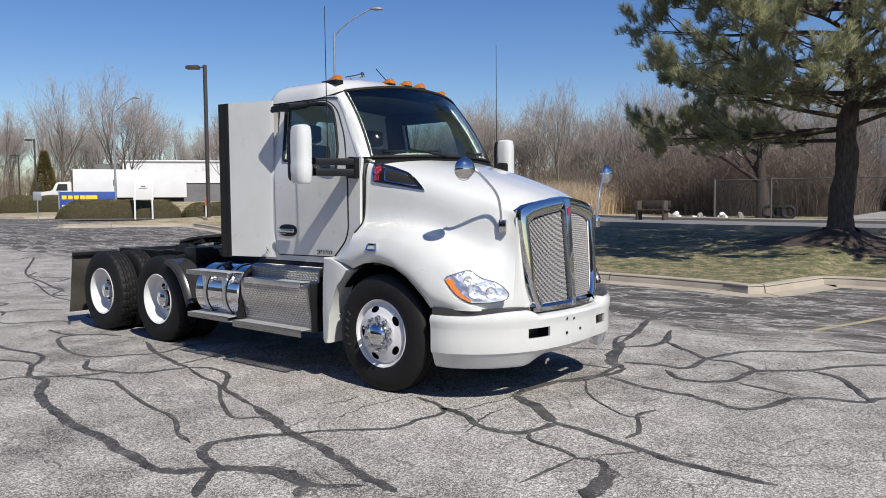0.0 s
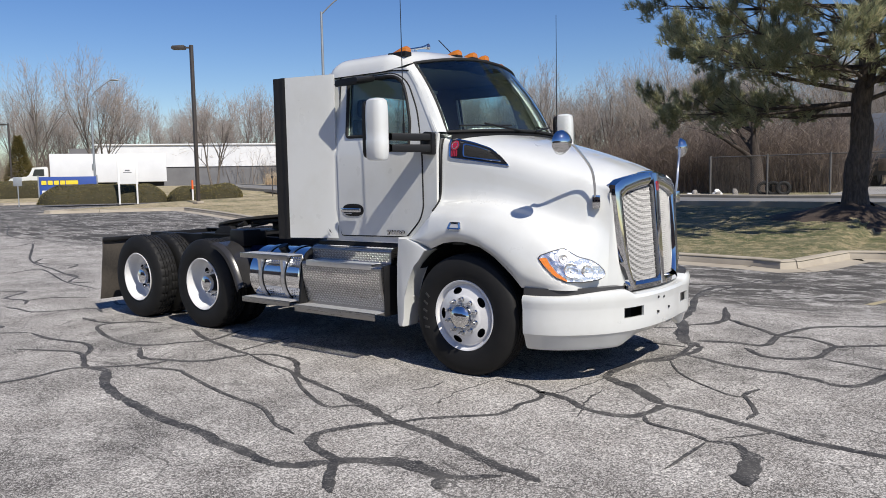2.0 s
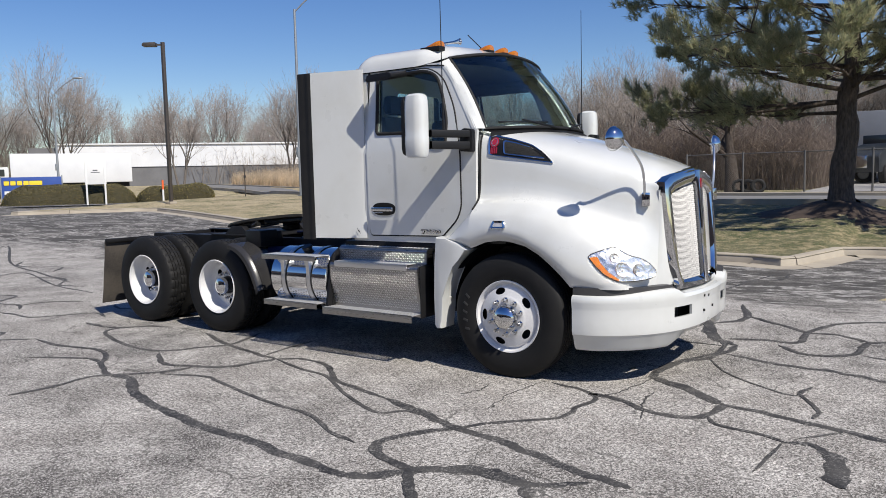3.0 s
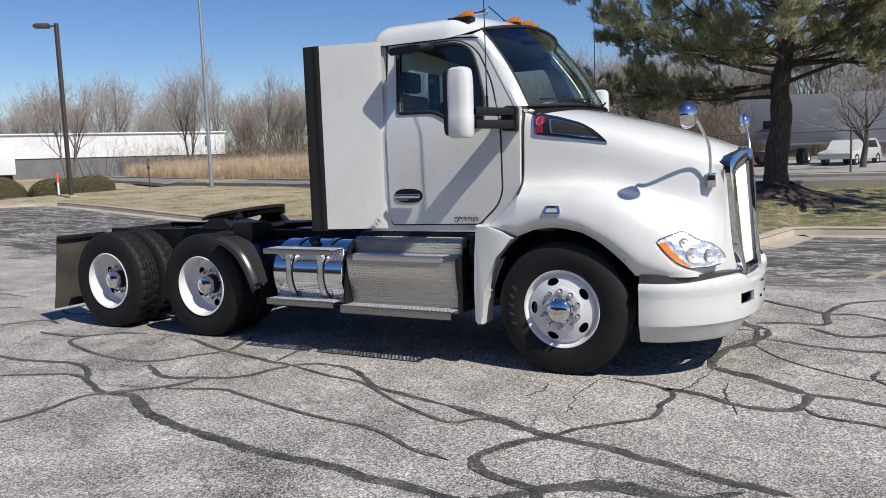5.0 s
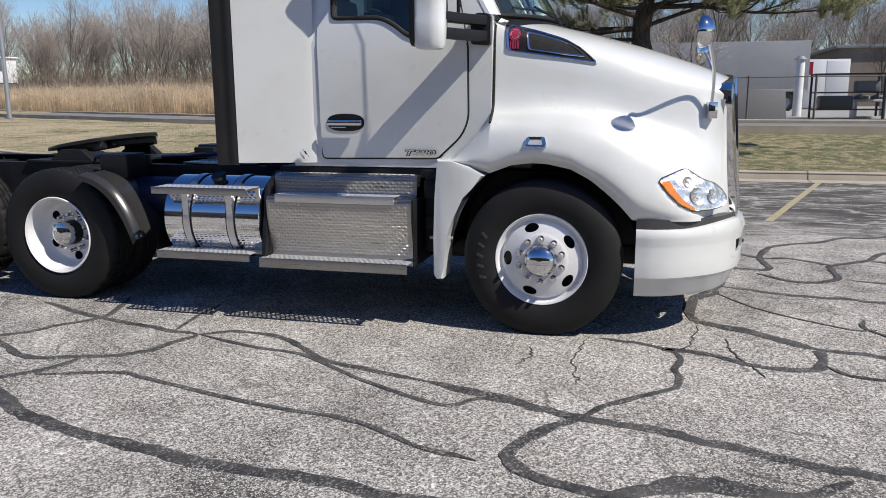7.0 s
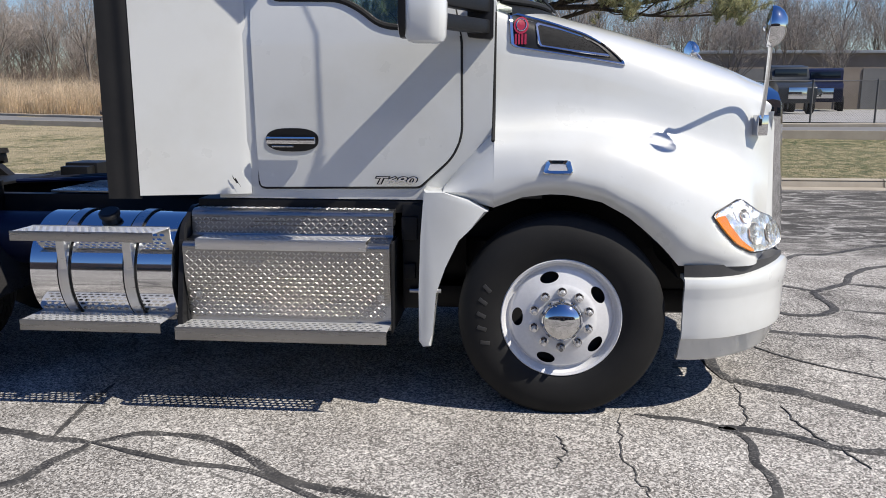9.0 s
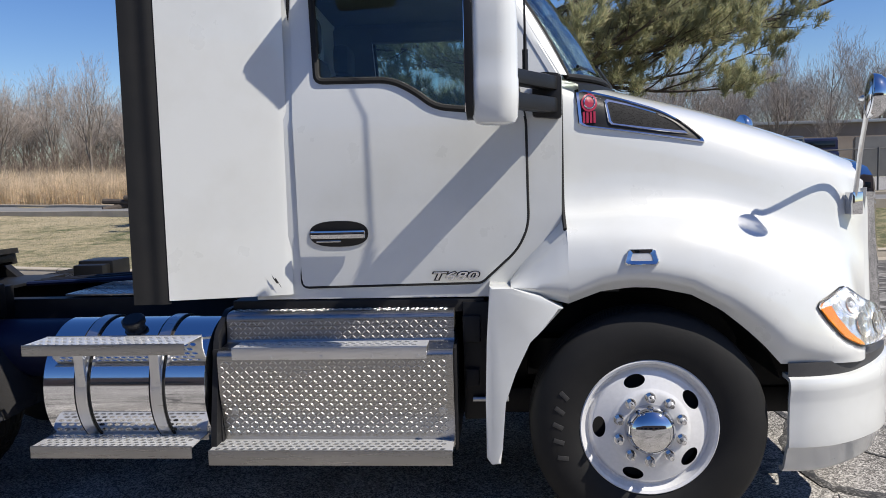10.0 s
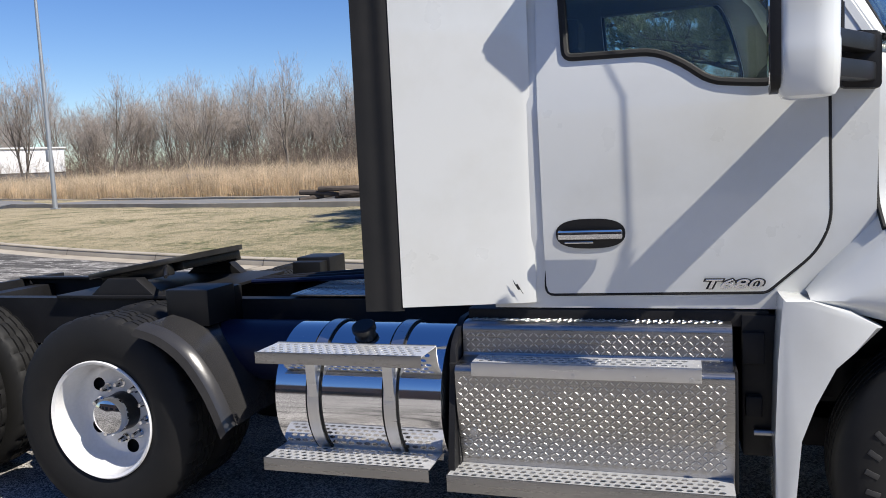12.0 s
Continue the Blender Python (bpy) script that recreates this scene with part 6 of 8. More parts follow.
# dark blue tanks tucked between the rails
bm = bmesh.new()
lathe(bm, [(-3.3, 0.001), (-3.32, 0.1), (-3.28, 0.15), (-2.75, 0.15), (-2.71, 0.1), (-2.73, 0.001)], (0, -0.62, 0.78), "x", 28)
part("air_tank", bm, NAVY, chassis, "dark blue air tank")

# ---- trees, hedges and the far surroundings ----


class Heap:
    """Vertices and faces of one mesh, gathered quickly."""

    def __init__(self):
        self.v, self.f = [], []

    def tube(self, pts, rad, n=5):
        base = len(self.v)
        m = len(pts)
        side = None
        for i, p in enumerate(pts):
            t = (pts[min(i + 1, m - 1)] - pts[max(i - 1, 0)]).normalized()
            if side is None:
                side = t.orthogonal().normalized()
            side = (side - t * side.dot(t)).normalized()
            up = t.cross(side)
            for k in range(n):
                a = 2 * math.pi * k / n
                self.v.append(p + (side * math.cos(a) + up * math.sin(a)) * rad[i])
        for i in range(m - 1):
            for k in range(n):
                a, b = base + i * n + k, base + i * n + (k + 1) % n
                self.f.append((a, b, b + n, a + n))

    def blade(self, p, d, w, side):
        """A narrow leaf or needle."""
        b = len(self.v)
        self.v += [p - side * w, p + side * w, p + d]
        self.f.append((b, b + 1, b + 2))

    def mesh(self, name, mat, smooth=True):
        me = bpy.data.meshes.new(name)
        me.from_pydata(self.v, [], self.f)
        me.materials.append(mat)
        if smooth:
            me.shade_smooth()
        return me


def bark(name, a, b):
    m = material(name, a, 0.95)
    v = coords(m, (6.0, 6.0, 1.6))
    n1 = noise_of(m, v, 3.2, 5, 0.7)
    c = mix(m, ramp(m, n1, (0.35, 0.0), (0.65, 1.0)), a, b)
    link(m, c, bsdf(m).inputs["Base Color"])
    bump(m, n1, 1.0, 0.05)
    return m


def foliage(name, dark, light, third):
    m = material(name, dark, 0.75)
    g = m.node_tree.nodes.new("ShaderNodeNewGeometry")
    c = ramp(m, g.outputs["Random Per Island"], (0.0, dark), (0.62, light), (1.0, third))
    v = coords(m)
    c = mix(m, 0.75, c, ramp(m, noise_of(m, v, 0.9, 4), (0.3, 0.55), (0.7, 1.5)), "MULTIPLY")
    link(m, c, bsdf(m).inputs["Base Color"])
    thin = m.node_tree.nodes.new("ShaderNodeBsdfTranslucent")
    link(m, c, thin.inputs["Color"])
    both = m.node_tree.nodes.new("ShaderNodeMixShader")
    both.inputs[0].default_value = 0.5
    link(m, bsdf(m).outputs[0], both.inputs[1])
    link(m, thin.outputs[0], both.inputs[2])
    link(m, both.outputs[0], m.node_tree.nodes["Material Output"].inputs["Surface"])
    return m


BARK_PINE = bark("pine_bark", (0.05, 0.038, 0.03), (0.135, 0.108, 0.088))
BARK_DARK = bark("dark_brown_bark", (0.03, 0.022, 0.017), (0.085, 0.066, 0.052))
BARK_GREY = bark("grey_bark", (0.10, 0.085, 0.072), (0.20, 0.175, 0.15))
TWIGS = bark("bare_twigs", (0.25, 0.215, 0.19), (0.40, 0.355, 0.32))
NEEDLES = foliage("pine_needles", (0.22, 0.245, 0.15), (0.39, 0.405, 0.235), (0.56, 0.48, 0.30))
HEDGE = foliage("hedge_leaves", (0.13, 0.118, 0.04), (0.25, 0.215, 0.08), (0.36, 0.28, 0.12))
REED = foliage("dry_reeds", (0.58, 0.455, 0.30), (0.74, 0.61, 0.435), (0.46, 0.355, 0.235))
BRUSH = foliage("dry_brush", (0.18, 0.142, 0.117), (0.30, 0.245, 0.20), (0.40, 0.33, 0.27))
TURF = foliage("turf_blades", (0.10, 0.12, 0.04), (0.26, 0.235, 0.11), (0.48, 0.395, 0.25))
HEDGE_WOOD = mottled("hedge_wood", (0.035, 0.034, 0.016), (0.06, 0.05, 0.025), 5.0, 0.95, bumpy=0.5, fine=25)
MULCH = mottled("dark_mulch", (0.035, 0.024, 0.018), (0.07, 0.05, 0.038), 6.0, 0.95, bumpy=0.6, fine=30)


def bent(rng, p, d, length, n, wander, lift=0.0):
    pts = [p.copy()]
    d = d.normalized()
    for _ in range(n):
        d = (d + Vector((rng.uniform(-1, 1), rng.uniform(-1, 1), rng.uniform(-1, 1))) * wander + Vector((0, 0, lift))).normalized()
        pts.append(pts[-1] + d * length / n)
    return pts


def bare_tree(seed, height, spread_, trunks=1, twig=1.0, girth=1.0):
    """Meshes of a leafless tree: stem with limbs, and its twigs."""
    rng = random.Random(seed)
    wood, fine = Heap(), Heap()

    def grow(p, d, length, r, depth):
        if depth >= 4:
            q = Vector((rng.uniform(-1, 1), rng.uniform(-1, 1), rng.uniform(-1, 1)))
            fine.blade(p, d.normalized() * length, r * 0.9, d.cross(q).normalized())
            if depth == 5:
                return
            pts, rad, n = [p, p + d.normalized() * length], [r, r], 1
        else:
            n = (5, 3, 2, 1)[depth]
            pts = bent(rng, p, d, length, n, 0.09 + 0.06 * depth, 0.05)
            rad = [r * (1 - (0.72 if depth == 0 else 0.55) * i / n) for i in range(n + 1)]
            (wood if depth < 3 else fine).tube(pts, rad, 6 if depth == 0 else 4 if depth < 2 else 3)
        kids = (9, 5, 4, 4, 3)[depth]
        for k in range(kids):
            f = 1.0 if k == 0 else rng.uniform(0.32, 0.98) if depth == 0 else rng.uniform(0.3, 1.0)
            i = min(n - 1, int(f * n))
            q = pts[i].lerp(pts[i + 1], f * n - i)
            ax = (pts[i + 1] - pts[i]).normalized()
            side = ax.orthogonal().normalized()
            side.rotate(Matrix.Rotation(rng.uniform(0, 2 * math.pi), 3, ax))
            a = rng.uniform(0.35, 0.75) if k else rng.uniform(0.0, 0.25)
            nd = ax * math.cos(a) + side * math.sin(a) * spread_
            nd.z += 0.12
            ln = length * rng.uniform(0.5, 0.72) if depth else length * rng.uniform(0.42, 0.6) * (1.25 - 0.6 * f)
            grow(q, nd, ln, max(0.006 * twig, rad[i] * rng.uniform(0.42, 0.6)), depth + 1)

    for t in range(trunks):
        lean = Vector((rng.uniform(-0.22, 0.22), rng.uniform(-0.22, 0.22), 1)) if trunks > 1 else Vector((rng.uniform(-0.06, 0.06), rng.uniform(-0.06, 0.06), 1))
        grow(Vector((0.25 * rng.uniform(-1, 1) * (trunks > 1), 0.25 * rng.uniform(-1, 1) * (trunks > 1), -0.2)), lean, height * 0.58, (height * 0.0125 + 0.02) * girth, 0)
    return wood, fine


def tree_thing(name, seed, height, spread_, label, category, group, trunks=1, bark_mat=None, twig=1.0, girth=1.0):
    w, f = bare_tree(seed, height, spread_, trunks, twig, girth)
    t = thing(name, label, category, group)
    a = new("trunk", w.mesh("trunk", bark_mat or BARK_GREY))
    b = new("crown", f.mesh("crown", TWIGS))
    a.parent = b.parent = t
    return t


# the big pine on the verge
PINE = Vector((0.3, 13.9, land_z(0.3, 13.9)))
rng = random.Random(11)
pine = thing("pine_tree", "large old pine with dark trunk and sparse tufted green crown", "tree", at=PINE)
wood = Heap()
stem = [Vector(q) for q in smooth_path([(0, 0, -0.3), (0.0, 0, 0.6), (0.10, 0.02, 1.5), (0.05, 0.05, 2.3), (0.17, 0.08, 3.1), (0.13, 0.1, 4.4), (0.22, 0.05, 6.5), (0.3, 0.0, 8.8), (0.32, 0.02, 11.2)], 3)]
wood.tube(stem, [0.40 if i < 1 else 0.30 * (1 - 0.78 * i / len(stem)) + 0.02 * math.sin(i * 2.1) for i in range(len(stem))], 14)
tufts = Heap()


def tuft(p, d, size):
    d = d.normalized()
    s = d.orthogonal().normalized()
    u = d.cross(s)
    for _ in range(40):
        a, b = rng.uniform(0, 2 * math.pi), rng.uniform(0.15, 1.25)
        v = (d * math.cos(b) + (s * math.cos(a) + u * math.sin(a)) * math.sin(b))
        q = p - d * rng.uniform(0, 0.16)
        w = v.cross(Vector((rng.uniform(-1, 1), rng.uniform(-1, 1), rng.uniform(-1, 1)))).normalized()
        tufts.blade(q, v * size * rng.uniform(0.75, 1.15), 0.0066, w)


def needled(p, d, length, r, depth):
    pts = bent(rng, p, d, length, 4, 0.17, 0.05)
    wood.tube(pts, [r * (1 - 0.6 * i / 4) for i in range(5)], 4 if depth < 2 else 3)
    if depth >= 2:
        for f in (0.55, 1.0):
            i = min(3, int(f * 4))
            tuft(pts[i].lerp(pts[i + 1], f * 4 - i), pts[i + 1] - pts[i] + Vector((0, 0, 0.12)), 0.20)
        return
    for k in range(6 if depth == 0 else 4):
        f = rng.uniform(0.3, 1.0) if k else 1.0
        i = min(3, int(f * 4))
        ax = (pts[i + 1] - pts[i]).normalized()
        side = ax.orthogonal().normalized()
        side.rotate(Matrix.Rotation(rng.uniform(0, 2 * math.pi), 3, ax))
        a = rng.uniform(0.3, 0.85) if k else 0.15
        needled(pts[i].lerp(pts[i + 1], f * 4 - i), ax * math.cos(a) + side * math.sin(a) + Vector((0, 0, 0.08)), length * rng.uniform(0.4, 0.62), r * 0.5, depth + 1)


def limb(z, az, length, rise):
    """One limb of the pine, with its needled boughs towards the tip."""
    i = min(range(len(stem)), key=lambda k: abs(stem[k].z - z))
    d = Vector((math.cos(radians(az)), math.sin(radians(az)), rise))
    if math.cos(radians(az)) > 0.7 and length < 6 and z > 3:
        length *= 0.82
    pts = [stem[i].copy()]
    n = 8
    for k in range(n):
        sag = -0.02 if k < 4 else 0.05
        d = (d + Vector((rng.uniform(-1, 1), rng.uniform(-1, 1), rng.uniform(-0.6, 0.6))) * 0.13 + Vector((0, 0, sag))).normalized()
        pts.append(pts[-1] + d * length / n)
    r0 = 0.025 + 0.0095 * length
    wood.tube(pts, [r0 * (1 - 0.8 * k / n) for k in range(n + 1)], 7)
    for k in range(3, n + 1):
        for _ in range(2):
            ax = (pts[k] - pts[k - 1]).normalized()
            side = Vector((-ax.y, ax.x, rng.uniform(-0.25, 0.5))).normalized() * rng.choice((-1, 1))
            needled(pts[k - 1].lerp(pts[k], rng.random()), ax * rng.uniform(0.5, 1.1) + side * rng.uniform(0.3, 1.0) + Vector((0, 0, 0.1)), rng.uniform(0.7, 1.25) * (0.6 + 0.08 * length), 0.02, 1 if k < n else 0)


for z, az, ln, rise in ((2.1, 165, 3.0, 0.0), (2.2, 198, 3.2, -0.02), (2.4, 140, 3.3, 0.05), (2.25, 8, 3.4, 0.42), (2.5, 215, 3.8, 0.12), (2.7, 330, 3.6, 0.2), (2.9, 100, 4.0, 0.2), (2.8, 270, 3.2, 0.1),
                        (3.1, 158, 3.9, 0.16), (3.3, 20, 4.8, 0.22), (3.6, 245, 4.4, 0.16), (3.8, 60, 3.8, 0.2), (4.0, 300, 4.2, 0.16), (4.2, 188, 4.3, 0.2), (4.0, 345, 4.2, 0.1), (3.4, 285, 3.6, 0.05), (3.2, 358, 6.9, 0.30), (3.0, 350, 4.6, 0.15), (3.3, 5, 4.6, 0.2), (3.7, 14, 4.8, 0.25), (3.2, 335, 4.4, 0.12), (4.3, 0, 4.6, 0.3), (2.9, 340, 4.2, 0.0), (2.8, 15, 4.4, 0.02), (3.0, 312, 3.8, 0.0), (5.6, 10, 4.4, 0.1), (6.2, 335, 4.2, 0.1), (6.6, 30, 4.0, 0.15), (7.2, 0, 3.8, 0.15), (3.0, 240, 3.4, 0.0), (4.6, 265, 4.2, 0.02), (4.4, 320, 4.4, 0.05), (5.0, 20, 4.6, 0.1), (4.8, 225, 4.2, 0.02), (2.6, 300, 2.8, 0.3), (5.2, 350, 4.6, 0.05), (5.4, 290, 4.2, 0.05),
                        (2.4, 184, 3.9, -0.04), (3.7, 186, 3.7, 0.14), (4.9, 192, 4.0, 0.1), (5.6, 176, 3.9, 0.06)):
    limb(z, az, ln, rise)
for k in range(42):
    z = 4.6 + 6.6 * k / 41
    az = 137.5 * k + rng.uniform(-20, 20)
    sunny = 0.86 + 0.14 * math.cos(radians(az))
    limb(z, az, max(1.0, 4.7 * (1 - (z - 4.2) / 9.5)) * rng.uniform(0.8, 1.1) * sunny, rng.uniform(0.1, 0.4))
a = new("trunk", wood.mesh("trunk", BARK_PINE))
b = new("crown", tufts.mesh("crown", NEEDLES, False))
a.parent = b.parent = pine
bm = bmesh.new()
rows = []
for k in range(9):
    r = 0.3 + 1.25 * k / 8
    rows.append([(PINE.x + r * math.cos(q) * 1.35, PINE.y + r * math.sin(q), land_z(PINE.x + r * math.cos(q) * 1.35, PINE.y + r * math.sin(q)) + 0.05 * (1 - k / 8) + 0.015 * rng.uniform(-1, 1) - 0.03 * (k == 8)) for q in np.linspace(0, 2 * math.pi, 28, endpoint=False)])
grid(bm, rows, close_u=True)
top("mulch_ring", bm, MULCH, "mound of dark mulch round the pine's foot", "mulch", kind="stuff")

# far bare woods
kinds = [tree_thing("bare_tree", 21 + k, h, s, "leafless grey-brown tree at the edge of the far woods", "tree", "far bare trees", trunks=n, twig=1.9)
         for k, (h, s, n) in enumerate(((13.0, 1.0, 1), (11.5, 1.1, 2), (14.0, 0.85, 1), (10.5, 1.0, 2), (12.0, 0.9, 2), (12.5, 0.95, 1)))]
rng = random.Random(3)
BELT = smooth_path([(-190, 20), (-135, 52), (-104, 80), (-78, 100), (-52, 104), (-25, 96), (5, 92), (40, 88), (80, 74), (130, 40)], 12)
spots = []
for row, back in enumerate((0, 5, 11, 18)):
    for i, p in enumerate(BELT[:-1]):
        q = BELT[i + 1]
        for _ in range(1 if (i + row) % 2 or row == 3 else 0):
            f = rng.random() * 2 - 0.5
            x, y = p[0] + (q[0] - p[0]) * f, p[1] + (q[1] - p[1]) * f
            n = math.hypot(x, y)
            k = 1 + (back + rng.uniform(-3, 3)) / n
            spots.append((x * k, y * k, rng.uniform(0.92, 1.34)))
for x, y, s in ((-79, 38, 1.15), (-84, 42, 1.25), (-88, 36, 1.1), (-70, 47, 1.1), (-66, 60, 1.05), (-60, 66, 1.0), (-55, 72, 1.0), (-47, 64, 0.9), (-40, 68, 0.95), (-24, 62, 0.85), (-16, 58, 0.8), (-30, 70, 0.95), (12, 66, 0.75), (17, 58, 0.7), (20.5, 57, 0.62), (25, 58.5, 0.72), (30, 57, 0.65), (35, 58, 0.7), (-8, 62, 0.75)):
    spots.append((x, y, s))
for j, (x, y, s) in enumerate(spots):
    m = Matrix.LocRotScale((x, y, land_z(x, y) - 0.1), Euler((0, 0, rng.uniform(0, 6.28))), (s * 0.95, s * 0.95, s * rng.uniform(0.95, 1.15)))
    if j < len(kinds):
        kinds[j].matrix_basis = m
    else:
        c = copy_thing(kinds[j % len(kinds)], Matrix.Identity(4))
        c.matrix_basis = m

# two bare trees across the road
t2 = tree_thing("bare_tree", 61, 6.2, 1.35, "dark-trunked spreading tree without leaves by the fence", "tree", "", bark_mat=BARK_DARK, twig=1.2, girth=3.4)
t2.location = (-6.75, 31.2, land_z(-6.75, 31.2))
t2.scale = (1.3, 1.3, 1.0)
t3 = tree_thing("bare_tree", 67, 5.2, 1.5, "small leafless tree with grey forking limbs by the road", "tree", "", trunks=1, twig=1.2, girth=1.6, bark_mat=BARK_PINE)
t3.location = (2.4, 35.0, land_z(2.4, 35))
t3.scale = (1.25, 1.25, 1.0)


def thicket(name, n, spot, tall, mat, label, category, lean=0.25, width=0.012, parts=3, seed=1):
    """Many thin stems; spot(rng) gives a place and a height factor."""
    r = random.Random(seed)
    h = Heap()
    for _ in range(n):
        x, y, k = spot(r)
        z = land_z(x, y) - 0.05
        p = Vector((x, y, z))
        hh = tall * k * r.uniform(0.55, 1.1)
        d = Vector((r.uniform(-lean, lean), r.uniform(-lean, lean), 1)).normalized() * hh
        s = Vector((math.cos(6.28 * r.random()), math.sin(6.28 * r.random()), 0))
        h.blade(p, d, width * r.uniform(0.6, 1.5), s)
        for _ in range(parts):
            f = r.uniform(0.3, 0.85)
            d2 = Vector((r.uniform(-1, 1), r.uniform(-1, 1), r.uniform(0.2, 1.1))).normalized() * hh * r.uniform(0.15, 0.35)
            h.blade(p + d * f, d2, width * 0.7, d2.cross(Vector((r.uniform(-1, 1), r.uniform(-1, 1), 0.3))).normalized())
    ob = new(name, h.mesh(name, mat, False))
    return tagged(ob, label, category, kind="stuff")


def reed_spot(r):
    x = -15 - 68 * r.random() ** 1.15
    return x, road_y(x) + 8.0 + 13 * r.random() ** 1.4, 0.8 + 0.4 * noise.noise((x * 0.3, 1, 0)) + 0.2 * r.random()


thicket("reeds", 36000, reed_spot, 2.1, REED, "band of tall dry straw-coloured reeds behind the road", "reeds", 0.16, 0.012, 2, 4)


def brush_spot(r):
    i = r.randrange(len(BELT) - 1)
    p, q = BELT[i], BELT[i + 1]
    f = r.random()
    x, y = p[0] + (q[0] - p[0]) * f, p[1] + (q[1] - p[1]) * f
    k = 0.93 + 0.27 * r.random()
    return x * k, y * k, 0.5 + r.random() * 0.9


thicket("underbrush", 36000, brush_spot, 6.4, BRUSH, "dense brown leafless underbrush below the far trees", "brush", 0.3, 0.03, 5, 8)


def near_brush(r):
    x = -20 + 16.5 * r.random() ** 0.8
    return x, 33 + 0.12 * abs(x + 8) + 14 * r.random() ** 1.5, (0.5 + 0.6 * r.random()) * (0.45 + 0.55 * s01((x + 20) / 6))


NEAR_BRUSH = foliage("near_dry_brush", (0.14, 0.108, 0.088), (0.25, 0.20, 0.16), (0.34, 0.275, 0.22))
thicket("brush", 6500, near_brush, 4.6, NEAR_BRUSH, "tangle of brown leafless shrubs behind the fence", "brush", 0.4, 0.016, 7, 9)

# short blades on the verge, thickest near the lot
def turf_spot(r):
    x = -34 + 52 * r.random()
    return x, curb_y(x) + 0.2 + 9.5 * r.random() ** 1.5, 1.0


thicket("turf", 60000, turf_spot, 0.085, TURF, "short mixed green and straw grass blades on the verge", "grass", 0.7, 0.008, 1, 12)


def hedge(x0, y0, x1, y1, width, height, seed, label):
    """A clipped hedge: many small leaves over a rounded dark body."""
    r = random.Random(seed)
    a, b = Vector((x0, y0, 0)), Vector((x1, y1, 0))
    t = (b - a).normalized()
    n = Vector((-t.y, t.x, 0))
    L = (b - a).length
    root = thing("hedge", label, "hedge", "clipped hedges", at=(x0, y0, land_z(x0, y0)))
    z0 = land_z(x0, y0)
    bm = bmesh.new()
    rows = []
    for k in range(25):
        u = L * k / 24
        e = min(1.0, (min(u, L - u) / (0.5 * width)) ** 0.5) if 0 < k < 24 else 0.02
        c = a + t * u
        zz = land_z(c.x, c.y) - z0
        rows.append([t * u + n * (0.5 * width * e * math.cos(q)) * (1 + 0.12 * noise.noise((u, q, seed))) + Vector((0, 0, zz + height * e * max(0.0, math.sin(q)) ** 0.55 * (1 + 0.1 * noise.noise((u * 0.8, 3, seed)))))
                     for q in np.linspace(0, math.pi, 11)])
    grid(bm, rows)
    body = part("hedge_body", bm, HEDGE_WOOD, root)
    lv = Heap()
    for _ in range(int(900 * L)):
        i, j = r.randrange(24), r.randrange(10)
        f, g = r.random(), r.random()
        p = rows[i][j].lerp(rows[i + 1][j], f).lerp(rows[i][j + 1].lerp(rows[i + 1][j + 1], f), g)
        d = Vector((r.uniform(-1, 1), r.uniform(-1, 1), r.uniform(-0.4, 1))).normalized() * 0.11
        lv.blade(p - d * 0.3, d, 0.028, d.cross(Vector((r.uniform(-1, 1), r.uniform(-1, 1), 1))).normalized())
    o = new("foliage", lv.mesh("foliage", HEDGE, False))
    o.parent = root
    return root


hedge(-44.5, 15.8, -39.5, 21.6, 2.4, 1.15, 1, "brown-green clipped hedge behind the white sign")
hedge(-39.3, 21.4, -34.6, 23.4, 2.0, 0.95, 2, "low brown-green clipped hedge near the lamp pole")
hedge(-66.0, 20.5, -58.0, 25.0, 2.6, 1.4, 3, "long dark clipped hedge beyond the driveway")

# evergreen far behind
far_ev = thing("evergreen_tree", "dark conical evergreen far behind the driveway", "tree", at=(-87, 33.5, land_z(-87, 33.5)))
ev = Heap()
r = random.Random(9)
for _ in range(5200):
    z = 6.0 * r.random() ** 1.2
    q, rad = 6.283 * r.random(), 2.0 * (1 - z / 6.3) * (0.6 + 0.4 * r.random())
    p = Vector((rad * math.cos(q), rad * math.sin(q), z + 0.4))
    d = Vector((math.cos(q), math.sin(q), r.uniform(-0.3, 0.5))) * 0.4
    ev.blade(p, d, 0.09, d.cross(Vector((0, 0.3, 1))).normalized())
o = new("crown", ev.mesh("crown", HEDGE, False))
o.parent = far_ev
w = Heap()
w.tube([Vector((0, 0, -0.2)), Vector((0, 0, 6))], [0.18, 0.03], 8)
o = new("trunk", w.mesh("trunk", BARK_PINE))
o.parent = far_ev

# ---- poles, signs, fence, buildings and parked vehicles round the lot ----
BRONZE = mottled("dark_bronze_paint", (0.045, 0.038, 0.032), (0.065, 0.055, 0.048), 3.0, 0.5)
GALV = mottled("galvanised_steel", (0.42, 0.44, 0.45), (0.33, 0.345, 0.355), 2.0, 0.45, 0.6)
SIGN_WHITE = mottled("white_sign_board", (0.78, 0.78, 0.76), (0.70, 0.70, 0.68), 1.2, 0.55)
SIGN_BLUE = mottled("blue_banner", (0.02, 0.06, 0.26), (0.03, 0.08, 0.32), 1.0, 0.6)
SIGN_YELLOW = material("yellow_print", (0.80, 0.60, 0.04), 0.6)
ORANGE = material("orange_sleeve", (0.75, 0.13, 0.03), 0.6)
WALL_WHITE = mottled("white_metal_cladding", (0.74, 0.75, 0.76), (0.66, 0.67, 0.68), 0.4, 0.6)
